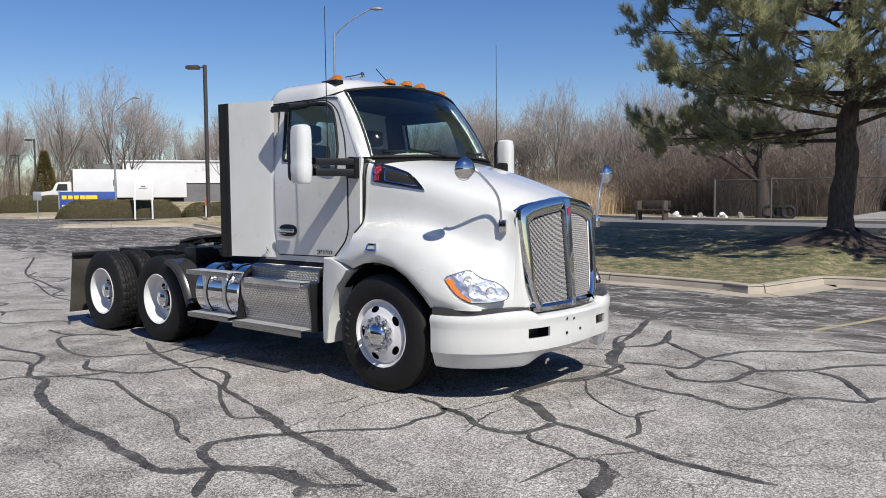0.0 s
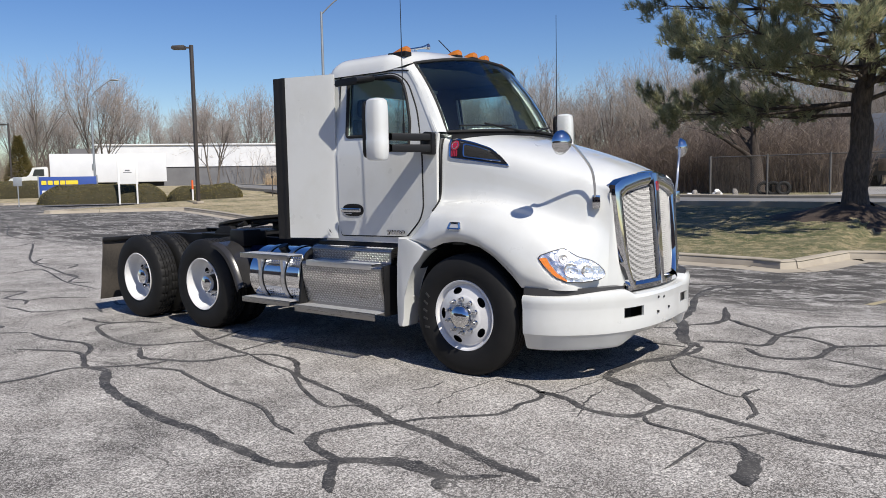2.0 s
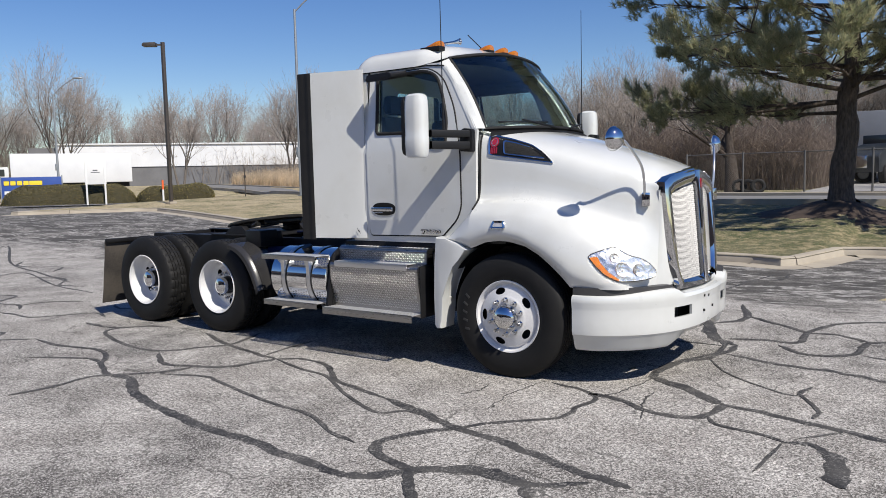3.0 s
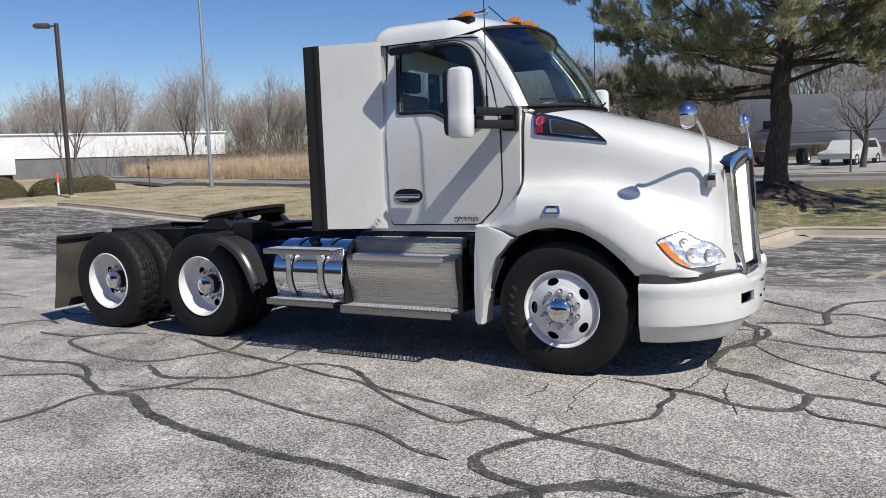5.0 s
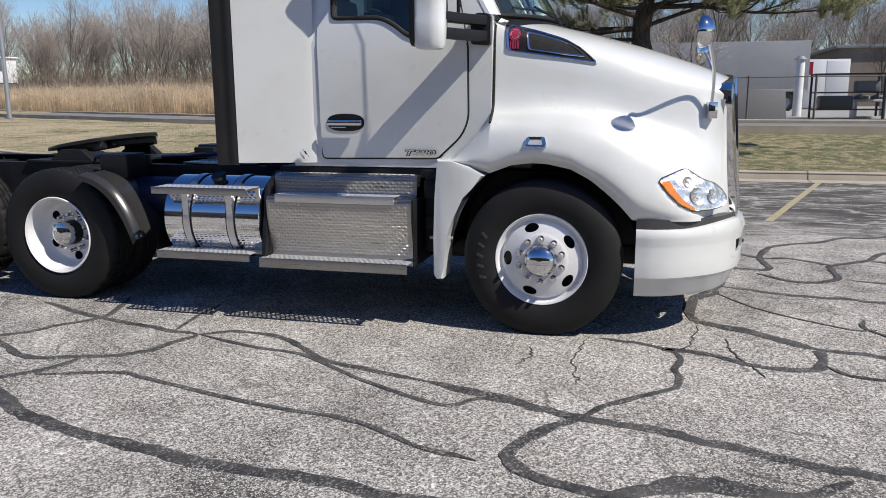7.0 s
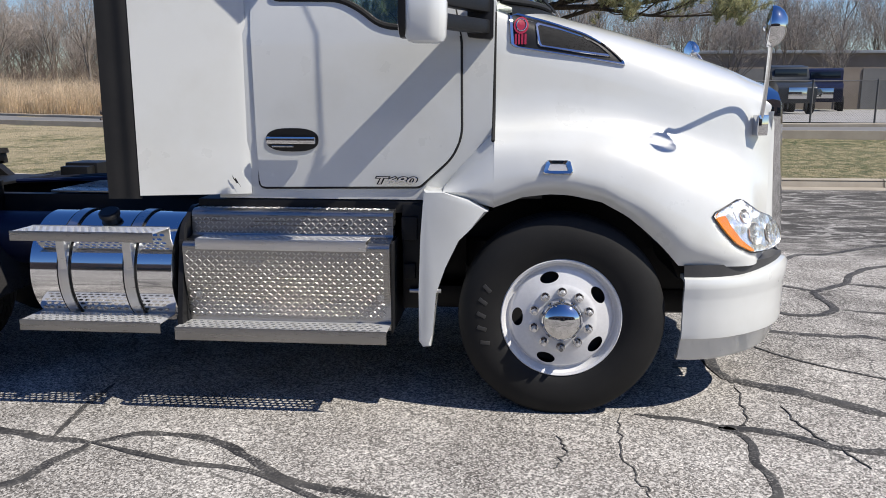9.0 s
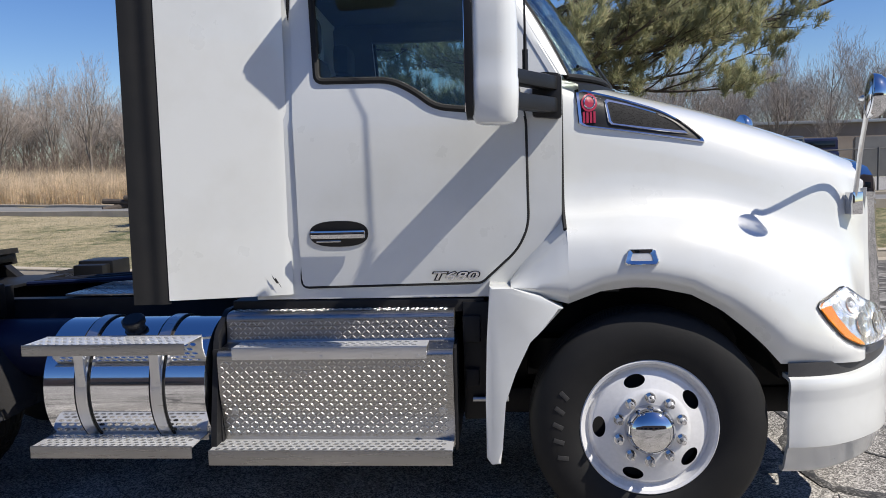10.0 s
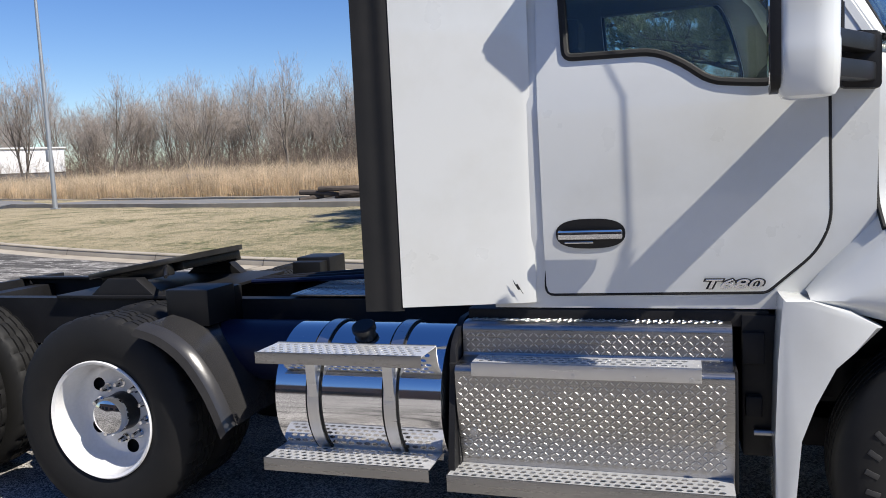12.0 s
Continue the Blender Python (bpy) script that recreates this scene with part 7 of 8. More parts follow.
WALL_DARK = mottled("grey_cladding", (0.12, 0.12, 0.125), (0.17, 0.17, 0.175), 0.6, 0.7)
LOT_GREY = mottled("pale_yard_paving", (0.34, 0.33, 0.31), (0.27, 0.262, 0.25), 0.4, 0.9, fine=20)
TRAILER_W = mottled("white_trailer_skin", (0.72, 0.73, 0.74), (0.64, 0.65, 0.66), 0.7, 0.45)
DARK_PAINT = mottled("dark_vehicle_paint", (0.02, 0.025, 0.03), (0.04, 0.045, 0.05), 2.0, 0.3)
DARK_GLASS = material("dark_glass", (0.02, 0.025, 0.03), 0.08)
RUBBLE = mottled("grey_rubble", (0.33, 0.31, 0.29), (0.20, 0.185, 0.17), 2.0, 0.95, bumpy=0.4)
LOG = mottled("weathered_logs", (0.045, 0.036, 0.03), (0.09, 0.072, 0.06), 3.0, 0.95, bumpy=0.4)


def lamp_pole(x, y, height, left, label, size=1.0):
    """A square bronze pole with a flat box lamp held out to one side."""
    z = land_z(x, y)
    t = thing("street_lamp", label, "street lamp", "bronze lot lamps", at=(x, y, z))
    bm = boxed(-0.075, 0.075, -0.075, 0.075, 0.0, height, 0.012)
    part("pole", bm, BRONZE, t)
    bm = boxed(-0.2, 0.2, -0.2, 0.2, 0.0, 0.12, 0.02)
    part("foot", bm, CONCRETE, t)
    d = Vector(left).normalized()
    bm = bmesh.new()
    box(bm, 0.05, 0.35, -0.03, 0.03, height - 0.16, height - 0.08)
    shift(bm, Matrix.Rotation(math.atan2(d.y, d.x), 4, "Z"))
    part("arm", bm, BRONZE, t)
    bm = bmesh.new()
    prism(bm, rounded([(0.3, height - 0.2), (0.92, height - 0.2), (0.92, height - 0.1), (0.85, height - 0.04), (0.3, height - 0.02)], 0.02), -0.2, 0.2, bevel=0.01)
    shift(bm, Matrix.Rotation(math.atan2(d.y, d.x), 4, "Z"))
    part("lamp_head", bm, BRONZE, t)
    return t


lamp_pole(-29.5, 16.8, 7.75, (-0.77, -0.64, 0), "dark bronze parking-lot lamp pole on the verge")
lamp_pole(-78.4, 28.9, 7.2, (-0.77, -0.64, 0), "distant dark lamp pole beyond the driveway")
lamp_pole(-97.0, 34.7, 6.4, (-0.77, -0.64, 0), "distant dark lamp pole beyond the driveway")


def road_lamp(x, y, height, reach, way, label, size=1.0):
    """A tapered grey pole with a mast arm and cobra-head lamp."""
    t = thing("street_lamp", label, "street lamp", "grey road lamps", at=(x, y, land_z(x, y)))
    bm = bmesh.new()
    rod(bm, (0, 0, 0), (0, 0, height), 0.11, 14, 0.065)
    part("pole", bm, GALV, t)
    bm = boxed(-0.16, 0.16, -0.16, 0.16, 0, 0.06, 0.01)
    part("base_plate", bm, GALV, t)
    part("service_box", boxed(-0.12, 0.02, -0.16, -0.05, 2.2, 2.75, 0.01), GALV, t)
    d = Vector(way).normalized()
    bm = bmesh.new()
    tip = d * reach + Vector((0, 0, height + 1.35))
    tube(bm, smooth_path([Vector((0, 0, height - 0.15)), d * reach * 0.4 + Vector((0, 0, height + 0.62)), tip], 6), 0.04, 8)
    part("mast_arm", bm, GALV, t)
    bm = bmesh.new()
    bmesh.ops.create_uvsphere(bm, u_segments=16, v_segments=8, radius=1.0, matrix=Matrix.LocRotScale(tip + d * 0.35, d.to_track_quat("X", "Z"), (0.42, 0.16, 0.09)))
    part("lamp_head", bm, GALV, t)
    return t


road_lamp(-28.9, 25.0, 10.4, 2.1, (0.77, 0.64, 0), "tall grey road lamp with a mast arm beside the road")
road_lamp(-61.9, 28.8, 8.6, 1.8, (0.77, 0.64, 0), "grey road lamp with a mast arm beyond the hedge")

# white sign on two posts
FACE = Vector((0.86, -0.51, 0))
SIDE = Vector((0.51, 0.86, 0))
turn = math.atan2(SIDE.y, SIDE.x)


def facing(bm, x, y, z):
    return shift(bm, Matrix.LocRotScale((x, y, z), Euler((0, 0, turn)), None))


sx, sy = -39.7, 19.0
sz = land_z(sx, sy)
sg = thing("sign_board", "white sign board on two white posts before the hedge", "sign", at=(0, 0, 0))
bm = facing(boxed(-0.58, 0.58, -0.03, 0.03, 1.15, 2.55, 0.008), sx, sy, sz)
part("board", bm, SIGN_WHITE, sg)
for s in (-0.5, 0.5):
    bm = facing(boxed(s - 0.05, s + 0.05, -0.05, 0.05, -0.05, 2.55 if s < 0 else 2.5, 0.006), sx, sy + 0.0, sz)
    part("post", bm, SIGN_WHITE, sg)
for w, z in ((0.13, 1.93), (0.24, 1.83)):
    bm = facing(boxed(-w, w, -0.036, -0.031, z, z + 0.04 + 0.03 * (w < 0.2)), sx, sy, sz)
    part("writing_bar", bm, WALL_DARK, sg)

bz = land_z(-51.6, 21.0)
bn = thing("banner", "blue banner with yellow and white bars on posts", "banner", at=(0, 0, 0))
bm = facing(boxed(-1.9, 1.9, -0.02, 0.02, 0.3, 1.75, 0.004), -51.4, 21.2, bz)
part("cloth", bm, SIGN_BLUE, bn)
for k, (u, w) in enumerate(((-1.55, 0.16), (-1.15, 0.16), (-0.75, 0.16), (-0.35, 0.16), (0.25, 0.4))):
    bm = facing(boxed(u - w, u + w, -0.03, -0.022, 1.2, 1.5, 0.03), -51.4, 21.2, bz)
    part("print_bar", bm, SIGN_YELLOW, bn)
bm = facing(boxed(-1.7, -0.6, -0.03, -0.022, 0.55, 0.8, 0.02), -51.4, 21.2, bz)
part("print_bar", bm, SIGN_WHITE, bn)
for u in (-1.9, 1.9):
    bm = facing(boxed(u - 0.04, u + 0.04, -0.04, 0.04, -0.1, 1.85), -51.4, 21.2, bz)
    part("post", bm, GALV, bn)
gs = thing("small_sign", "small pale grey sign on a post by the driveway", "sign", at=(0, 0, 0))
gz = land_z(-46.0, 17.0) - 0.05
bm = facing(boxed(-0.24, 0.24, -0.015, 0.015, 1.2, 1.75, 0.005), -46.0, 15.4, gz)
part("plate", bm, GALV, gs)
bm = facing(boxed(-0.03, 0.03, -0.0, 0.05, -0.1, 1.7), -46.0, 15.4, gz)
part("post", bm, GALV, gs)

mp = thing("marker_post", "white marker post with an orange sleeve", "post", at=(-36.7, 21.4, land_z(-36.7, 21.4)))
bm = bmesh.new()
rod(bm, (0, 0, -0.05), (0, 0, 0.75), 0.055, 10)
part("post", bm, SIGN_WHITE, mp)
bm = bmesh.new()
rod(bm, (0, 0, 0.75), (0, 0, 1.3), 0.06, 10)
part("sleeve", bm, ORANGE, mp)
bm = bmesh.new()
rod(bm, (0, 0, -0.05), (0, 0, 1.7), 0.03, 8)
box(bm, -0.07, 0.07, -0.04, 0.04, 1.1, 1.25, 0.01)
tp = top("thin_post", bm, BRONZE, "thin dark post at the end of the hedge", "post")
tp.location = (-33.2, 24.6, land_z(-33.2, 24.6))

# white warehouse behind the trees
def warehouse():
    a, b = Vector((-112, 56, 0)), Vector((-87.5, 88.5, 0))
    t = (b - a).normalized()
    ang = math.atan2(t.y, t.x)
    L = (b - a).length
    z0 = land_z(-98, 74)
    w = thing("warehouse", "long low white warehouse behind bare trees", "warehouse", at=(0, 0, 0))
    m = Matrix.LocRotScale((a.x, a.y, z0), Euler((0, 0, ang)), None)
    bm = boxed(0, L, 0, 18, 3.0, 6.4)
    part("wall", shift(bm, m), WALL_WHITE, w)
    bm = boxed(-0.2, L + 0.05, 0.15, 18, -0.5, 3.0)
    part("lower_wall", shift(bm, m), WALL_DARK, w, "dark lower wall")
    bm = boxed(-0.3, L + 0.3, -0.25, 18.3, 6.4, 6.62, 0.05)
    part("roof", shift(bm, m), WALL_WHITE, w)
    for k in range(int(L / 1.6)):
        bm = boxed(k * 1.6, k * 1.6 + 0.05, -0.04, 0.0, 3.02, 6.38)
        part("cladding_rib", shift(bm, m), WALL_WHITE, w)
    bm = boxed(-4.0, -0.4, 0.5, 15, -0.5, 6.0)
    part("annex_wall", shift(bm, m), WALL_DARK, w, "dark grey annex")


warehouse()


def wheel_simple(parent, m, r, w):
    bm = bmesh.new()
    lathe(bm, [(-w / 2, r * 0.55), (-w / 2, r * 0.93), (-w * 0.4, r), (w * 0.4, r), (w / 2, r * 0.93), (w / 2, r * 0.55)], n=24)
    o = part("wheel", shift(bm, m), TYRE, parent)
    bm = bmesh.new()
    lathe(bm, [(-w * 0.45, r * 0.57), (-w * 0.3, r * 0.5), (-w * 0.32, 0.001)], n=16)
    lathe(bm, [(w * 0.45, r * 0.57), (w * 0.3, r * 0.5), (w * 0.32, 0.001)], n=16)
    part("rim", shift(bm, m), GALV, o)


def box_truck(x, y, ang, label):
    """A conventional-cab truck with a long van body; +x is its front."""
    z = land_z(x, y)
    m = Matrix.LocRotScale((x, y, z), Euler((0, 0, ang)), None)
    t = thing("box_truck", label, "truck", at=(0, 0, 0))
    part("van_body", shift(boxed(-11.5, -0.9, -1.27, 1.27, 1.15, 3.95, 0.05), m), TRAILER_W, t)
    part("frame", shift(boxed(-11.3, 2.0, -0.5, 0.5, 0.7, 1.12, 0.02), m), FRAME_BLACK, t)
    bm = prism(bmesh.new(), rounded([(-0.75, 0.75), (2.6, 0.75), (2.65, 1.45), (2.45, 1.65), (0.95, 1.85), (0.55, 2.65), (-0.65, 2.75), (-0.75, 2.6)], 0.1), -1.1, 1.1, bevel=0.06)
    part("cab", shift(bm, m), WHITE, t)
    for s in (-1, 1):
        bm = prism(bmesh.new(), rounded([(-0.4, 1.85), (0.62, 1.85), (0.4, 2.5), (-0.4, 2.5)], 0.06), s * 1.095, s * 1.115)
        part("side_window", shift(bm, m), DARK_GLASS, t)
    for xx in (1.7, -8.2, -9.5):
        for s in (-1, 1):
            wheel_simple(t, m @ Matrix.Translation((xx, s * 1.05, 0.5)), 0.5, 0.3)
    return t


d = Vector((-0.43, -0.90, 0))
box_truck(-73.0, 29.2, math.atan2(d.y, d.x), "white box truck on the drive behind the hedges")


TRAILER_G = mottled("dusty_grey_trailer_skin", (0.25, 0.257, 0.27), (0.20, 0.207, 0.22), 0.7, 0.5)


def semi_trailer(x, y, ang, label):
    z = land_z(x, y)
    m = Matrix.LocRotScale((x, y, z), Euler((0, 0, ang)), None)
    t = thing("semi_trailer", label, "trailer", "parked trailers", at=(0, 0, 0))
    part("van_body", shift(boxed(-6.5, 6.5, -1.27, 1.27, 1.2, 3.9, 0.04), m), TRAILER_G, t)
    part("side_rail", shift(boxed(-6.5, 6.5, -1.285, 1.285, 1.12, 1.24, 0.01), m), GALV, t)
    bm = boxed(1.2, 3.9, -1.283, -1.274, 2.3, 3.2)
    part("side_print", shift(bm, m), SIGN_BLUE, t, "faded blue panel")
    for k in range(16):
        part("post_rib", shift(boxed(-6.3 + k * 0.83, -6.26 + k * 0.83, -1.279, -1.268, 1.3, 3.85), m), TRAILER_G, t)
    for xx in (-5.4, -4.2, 5.2):
        for s in (-1, 1):
            wheel_simple(t, m @ Matrix.Translation((xx, s * 1.0, 0.5)), 0.5, 0.5)
    part("undercarriage", shift(boxed(-6.0, -3.6, -0.8, 0.8, 0.55, 1.1, 0.03), m), FRAME_BLACK, t)
    return t


semi_trailer(2.6, 43.0, math.radians(183), "grey van trailer parked behind the fence")


def tractor_far(x, y, ang, mat, label):
    z = land_z(x, y)
    m = Matrix.LocRotScale((x, y, z), Euler((0, 0, ang)), None)
    t = thing("parked_truck", label, "truck", "parked trucks", at=(0, 0, 0))
    bm = prism(bmesh.new(), rounded([(-1.6, 1.0), (2.3, 0.6), (2.4, 1.5), (1.9, 1.75), (0.7, 1.95), (0.3, 2.75), (-1.5, 2.9)], 0.12), -1.05, 1.05, bevel=0.08)
    part("cab", shift(bm, m), mat, t)
    part("frame", shift(boxed(-4.5, 1.5, -0.5, 0.5, 0.7, 1.0, 0.02), m), FRAME_BLACK, t)
    part("windscreen", shift(boxed(0.42, 0.60, -0.9, 0.9, 2.02, 2.6, 0.02), m), DARK_GLASS, t)
    part("grille", shift(boxed(2.36, 2.44, -0.5, 0.5, 0.85, 1.5, 0.02), m), CHROME, t)
    for xx in (1.3, -2.8, -4.0):
        for s in (-1, 1):
            wheel_simple(t, m @ Matrix.Translation((xx, s * 1.0, 0.5)), 0.5, 0.35)
    return t


tractor_far(-2.2, 42.0, math.radians(-100), DARK_PAINT, "dark parked tractor facing the road behind the fence")
tractor_far(16.5, 44.0, math.radians(-95), DARK_PAINT, "dark parked tractor behind the fence")
tractor_far(21.0, 50.0, math.radians(-110), NAVY, "dark blue parked tractor in the far yard")
tractor_far(27.5, 46.0, math.radians(-80), DARK_PAINT, "dark parked tractor behind the fence")


def small_car(x, y, ang, mat, label):
    z = land_z(x, y)
    m = Matrix.LocRotScale((x, y, z), Euler((0, 0, ang)), None)
    t = thing("car", label, "car", at=(0, 0, 0))
    bm = prism(bmesh.new(), rounded([(-2.1, 0.35), (2.1, 0.35), (2.15, 0.7), (1.0, 0.88), (0.4, 1.35), (-1.0, 1.4), (-1.7, 0.95), (-2.15, 0.9)], 0.12), -0.85, 0.85, bevel=0.08)
    part("body", shift(bm, m), mat, t)
    for s in (-1, 1):
        bm = prism(bmesh.new(), rounded([(-1.3, 0.93), (0.75, 0.92), (0.35, 1.28), (-0.95, 1.32)], 0.05), s * 0.845, s * 0.858)
        part("window", shift(bm, m), DARK_GLASS, t)
    for xx in (1.35, -1.35):
        for s in (-1, 1):
            wheel_simple(t, m @ Matrix.Translation((xx, s * 0.75, 0.32)), 0.32, 0.2)


small_car(1.9, 40.6, math.radians(248), WHITE, "small white car parked before the trailer")

# dark pick-up by the hedge
small_car(-30.5, 31.5 + 8, math.radians(60), DARK_PAINT, "dark car on the road beyond the reeds")

# chain-link fence behind the road
FENCE_STEEL = mottled("weathered_fence_steel", (0.17, 0.165, 0.16), (0.11, 0.105, 0.10), 3.0, 0.6, 0.3)
fence = thing("fence", "galvanised chain-link fence with pipe posts behind the road", "fence", at=(0, 0, 0))
FXS = [-7.9 + 2.45 * k for k in range(18)]


def fence_y(x):
    return 28.1 - 0.9 * min(1.0, (x + 7.9) / 12.0)


for k, x in enumerate(FXS):
    z = land_z(x, fence_y(x))
    bm = bmesh.new()
    rod(bm, (x, fence_y(x), z - 0.1), (x, fence_y(x), z + 1.78), 0.04 if k else 0.05, 8)
    part("post", bm, FENCE_STEEL, fence)
for i in range(len(FXS) - 1):
    a, b = FXS[i], FXS[i + 1]
    za, zb = land_z(a, fence_y(a)), land_z(b, fence_y(b))
    bm = bmesh.new()
    rod(bm, (a, fence_y(a), za + 1.72), (b, fence_y(b), zb + 1.72), 0.022, 6)
    part("top_rail", bm, FENCE_STEEL, fence)
    h = Heap()
    n = 26
    for k in range(-18, n):
        for s in (1, -1):
            u0, u1 = k / n, k / n + 1.7 / 2.45 * 1.0
            v0, v1 = (0.0, 1.7) if s > 0 else (1.7, 0.0)
            c0, c1 = max(0.0, u0), min(1.0, u1)
            if c1 <= c0:
                continue
            w0 = v0 + (v1 - v0) * (c0 - u0) / (u1 - u0)
            w1 = v0 + (v1 - v0) * (c1 - u0) / (u1 - u0)
            p = Vector((a + (b - a) * c0, fence_y(a) + (fence_y(b) - fence_y(a)) * c0, za + (zb - za) * c0 + w0))
            q = Vector((a + (b - a) * c1, fence_y(a) + (fence_y(b) - fence_y(a)) * c1, za + (zb - za) * c1 + w1))
            h.tube([p, q], [0.0022, 0.0022], 3)
    o = new("wire_mesh", h.mesh("wire_mesh", FENCE_STEEL, False))
    o.parent = fence

# yard behind the fence
bm = bmesh.new()
grid(bm, [[(x, y, land_z(x, y) + 0.045) for y in (29.5, 33, 37, 42, 48, 56)] for x in np.linspace(-3.5, 70, 26)])
top("yard", bm, LOT_GREY, "pale paved yard behind the fence", "yard", kind="structure")
for x, y, a, l in ((-6.05, 29.7, 22, 62), (-5.65, 29.6, 12, 70), (-5.25, 29.7, 24, 64)):
    bm = bmesh.new()
    tyre_mesh(bm, False)
    ob = top("old_tyre", bm, TYRE, "worn black truck tyre leaning upright by the fence", "tyre", "tyres by the fence")
    ob.matrix_world = Matrix.LocRotScale((x, y, land_z(x, y) + 0.31), Euler((radians(-8), 0, radians(a))), (0.64, 0.64, 0.64))
bm = prism(bmesh.new(), [(-1.15, 0.0), (1.05, 0.0), (1.0, 1.25), (-0.95, 1.3)], -0.08, 0.08, bevel=0.02)
ob = top("concrete_slab", bm, WALL_DARK, "grey slab propped upright behind the fence", "slab")
ob.matrix_world = Matrix.LocRotScale((5.1, 29.3, land_z(5.1, 29.3)), Euler((radians(-12), 0, radians(4))), None)
vp = thing("bollard", "white upright pipe in the yard", "pipe", at=(7.2, 33.3, land_z(7.2, 33.3)))
bm = bmesh.new()
rod(bm, (0, 0, 0), (0, 0, 2.6), 0.2, 16)
part("pipe", bm, SIGN_WHITE, vp)
bm = bmesh.new()
rod(bm, (0, 0, 2.6), (0, 0, 2.75), 0.3, 16, 0.12)
part("cap", bm, GALV, vp)
rk = thing("pallet_rack", "dark steel rack with scrap in the yard", "rack", at=(8.6, 30.4, land_z(8.6, 30.4)))
for x in (-1.3, 1.3):
    for y in (-0.5, 0.5):
        part("upright", boxed(x - 0.04, x + 0.04, y - 0.04, y + 0.04, 0, 1.9), FRAME_BLACK, rk)
for z in (0.4, 1.1, 1.85):
    part("shelf", boxed(-1.35, 1.35, -0.55, 0.55, z, z + 0.06), FRAME_BLACK, rk)
part("scrap", boxed(-1.1, 0.2, -0.4, 0.4, 0.46, 1.0, 0.08), DARK_PAINT, rk)
part("scrap", boxed(0.3, 1.2, -0.35, 0.35, 1.16, 1.6, 0.08), WALL_DARK, rk)

# bench and stones by the thicket, log pile by the reeds
bz = land_z(-9.7, 25.2)
bc = thing("bench", "weathered dark bench beyond the road", "bench", at=(-9.7, 25.6, bz))
part("seat", boxed(-0.75, 0.75, -0.2, 0.2, 0.42, 0.47, 0.01), LOG, bc)
part("backrest", boxed(-0.75, 0.75, 0.2, 0.24, 0.55, 0.85, 0.01), LOG, bc)
for x in (-0.6, 0.6):
    part("leg", boxed(x - 0.05, x + 0.05, -0.2, 0.24, 0, 0.85, 0.01), LOG, bc)
rng = random.Random(77)
for k in range(14):
    bm = bmesh.new()
    bmesh.ops.create_icosphere(bm, subdivisions=2, radius=1.0)
    for v in bm.verts:
        v.co *= 1 + 0.28 * noise.noise(v.co * 1.7 + Vector((k * 9, 0, 0)))
    ob = top("stone", bm, RUBBLE if k % 3 else SIGN_WHITE, "pale rough stone lying by the thicket", "stone", "stones by the thicket")
    x, y, s = -8.6 + rng.uniform(-2.2, 1.2), 29.4 + rng.uniform(-0.5, 0.9), rng.uniform(0.09, 0.22)
    ob.matrix_world = Matrix.LocRotScale((x, y, land_z(x, y) + 0.3 * s), Euler((rng.random() * 3, rng.random() * 3, 0)), (s * 1.4, s, s * 0.7))
for k in range(9):
    bm = bmesh.new()
    L = rng.uniform(0.9, 2.0)
    tube(bm, [Vector((-L / 2, 0, 0)), Vector((0, 0.03, 0.02)), Vector((L / 2, 0, 0))], [0.12, 0.11, 0.09], 9)
    ob = top("log", bm, LOG, "weathered log in a pile by the reeds", "log", "log pile")
    x, y = -15.6 + rng.uniform(-1.0, 1.0), 27.2 + rng.uniform(-0.5, 0.5)
    ob.matrix_world = Matrix.LocRotScale((x, y, land_z(x, y) + 0.11 + 0.17 * (k // 3)), Euler((0, rng.uniform(-0.15, 0.15), rng.uniform(-0.5, 0.5) + 0.4)), None)

# unseen building added behind the walk, across the lot, to darken reflections and fill
DARK_BRICK = mottled("dark_brick", (0.13, 0.085, 0.065), (0.20, 0.14, 0.11), 2.5, 0.9, bumpy=0.2, fine=12)
unseen_building = thing("building", "plain brick building added out of view across the lot", "building", at=(-4, -28, 0))
part("wall", boxed(-42, 42, -6, 0, -0.5, 6.8, 0.02), DARK_BRICK, unseen_building)
part("roof_edge", boxed(-42.1, 42.1, -6.1, 0.12, 6.8, 7.05, 0.02), CONCRETE, unseen_building)
for k in range(10):
    part("window", boxed(-38 + k * 8, -33 + k * 8, -0.04, 0.03, 1.0, 3.4, 0.01), material("dark_window", (0.02, 0.022, 0.025), 0.05) if k == 0 else bpy.data.materials["dark_window"], unseen_building)

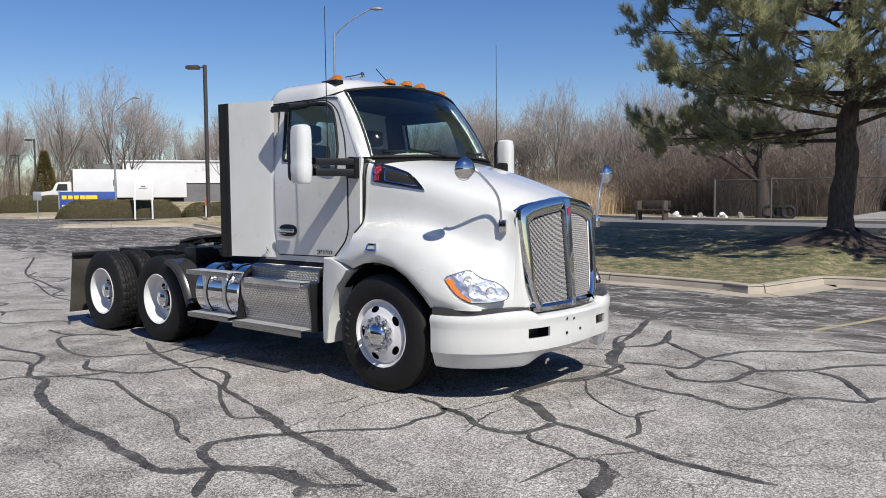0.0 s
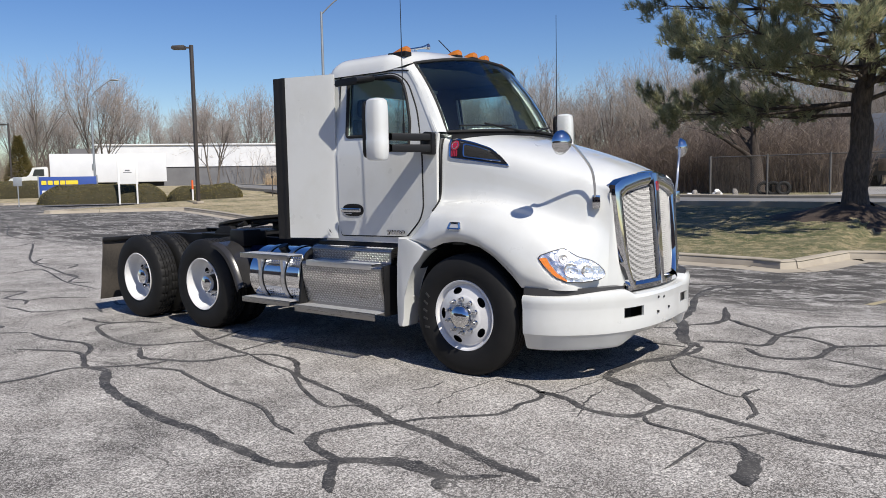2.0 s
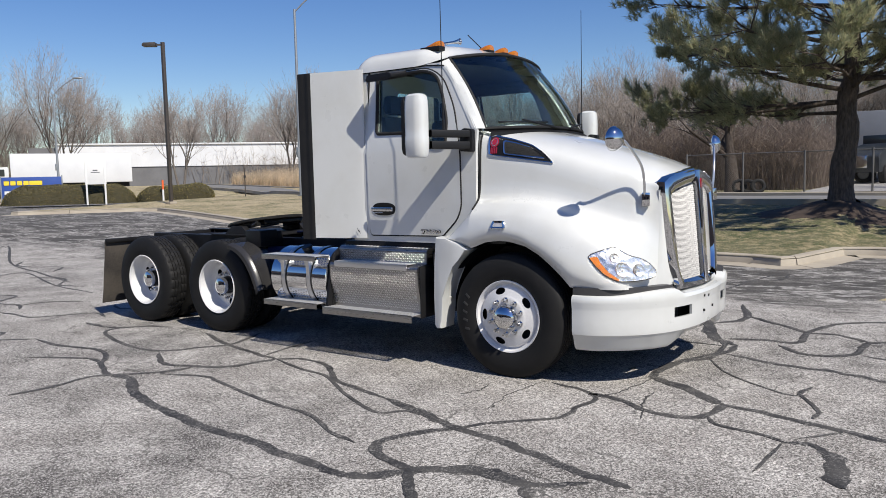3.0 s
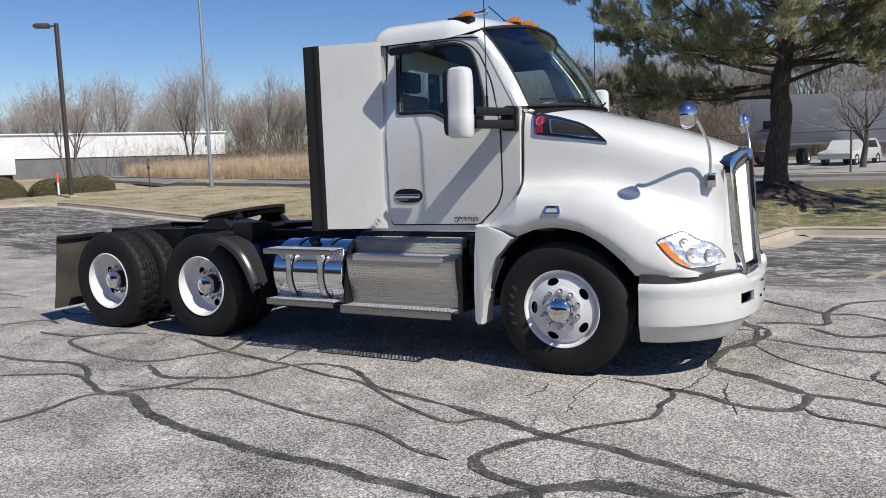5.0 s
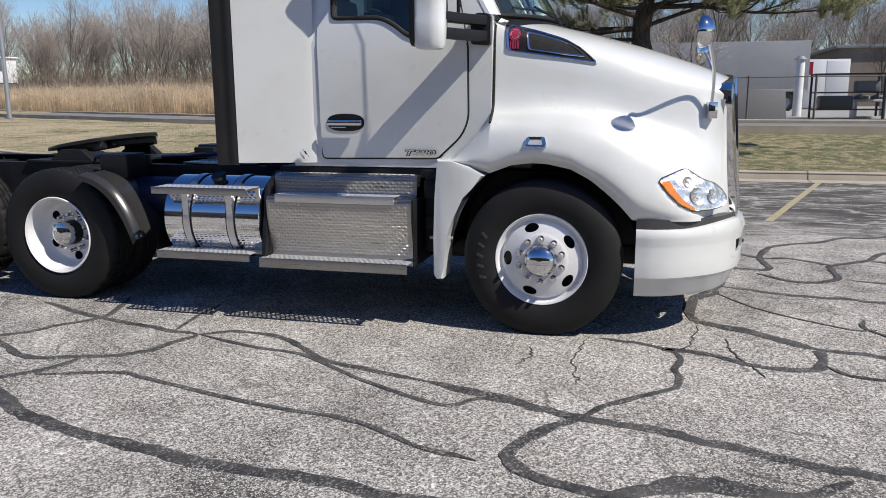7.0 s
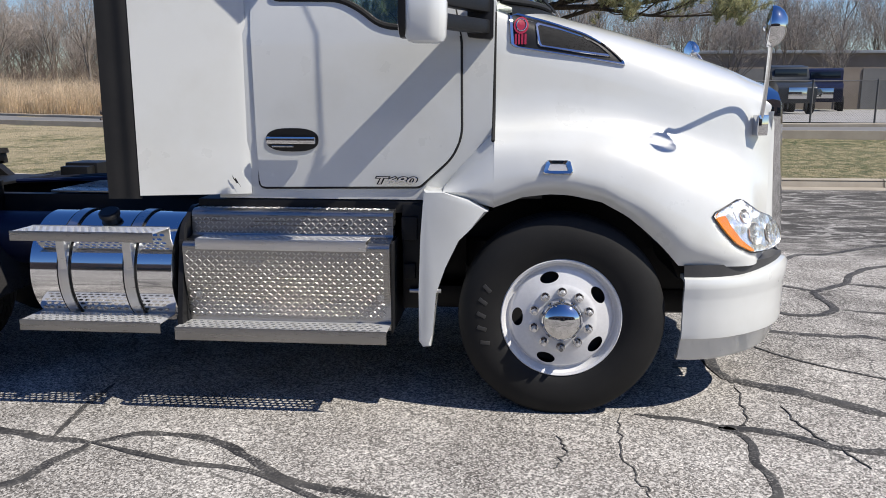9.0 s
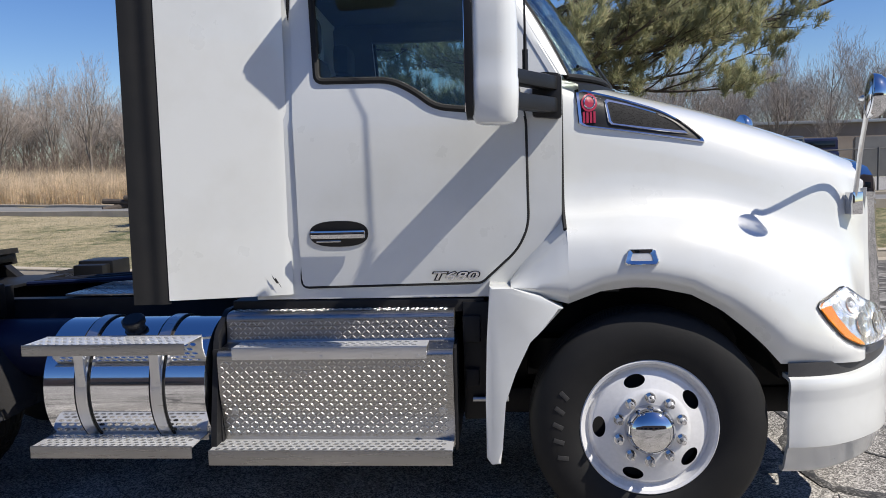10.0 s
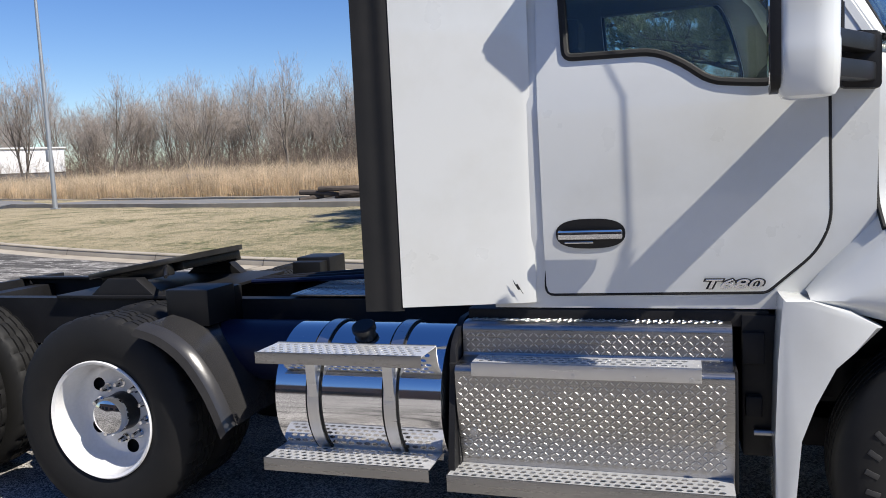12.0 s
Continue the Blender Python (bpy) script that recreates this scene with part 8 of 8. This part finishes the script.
# brown building, container and scrap beyond the yard
BROWN_WALL = mottled("brown_cladding", (0.19, 0.155, 0.13), (0.26, 0.22, 0.19), 0.5, 0.85)
fb = thing("building", "low brown metal-clad building beyond the yard", "building", at=(15, 63, land_z(30, 63)))
part("wall", boxed(0, 52, 0, 14, -0.5, 4.5), BROWN_WALL, fb)
part("roof", boxed(-0.3, 52.3, -0.3, 14.3, 4.5, 4.75, 0.03), GALV, fb)
for k in range(5):
    part("door", boxed(4 + k * 10, 7.4 + k * 10, -0.06, 0.0, -0.4, 3.3), WALL_DARK, fb)
ct = thing("storage_container", "white storage container with a faded red panel in the yard", "container", at=(10.8, 46, land_z(10.8, 46)))
part("container_body", boxed(-1.3, 1.3, 0, 5.5, 0.1, 3.0, 0.03), WALL_WHITE, ct)
for k in range(2):
    part("container_door", boxed(-1.2 + 1.22 * k, -0.02 + 1.22 * k, -0.05, -0.001, 0.2, 2.9, 0.01), WALL_WHITE, ct)
part("red_panel", boxed(-1.28, -0.75, -0.062, -0.052, 2.1, 2.85), BADGE_RED, ct)
cr = thing("crate", "low white open crate filled with scrap by the fence", "crate", at=(10.2, 31.2, land_z(10.2, 31.2)))
for a in (-1.15, 0.0, 1.1):
    part("crate_post", boxed(a, a + 0.08, -0.45, 0.45, 0, 0.78, 0.01), SIGN_WHITE, cr)
for z in (0.02, 0.72):
    part("crate_rail", boxed(-1.2, 1.22, -0.5, -0.44, z, z + 0.09, 0.01), SIGN_WHITE, cr)
part("crate_panel", boxed(0.45, 1.2, -0.515, -0.505, 0.05, 0.78, 0.004), SIGN_WHITE, cr)
rr = random.Random(17)
for k in range(7):
    q = boxed(-0.16, 0.16, -0.12, 0.12, -0.1, 0.1, 0.03)
    shift(q, Matrix.LocRotScale((-0.95 + 0.33 * k, rr.uniform(-0.2, 0.2), 0.84 + 0.05 * rr.random()), Euler((rr.random(), rr.random(), rr.random() * 3)), None))
    part("scrap_piece", q, RUBBLE if k % 2 else DARK_PAINT, cr)
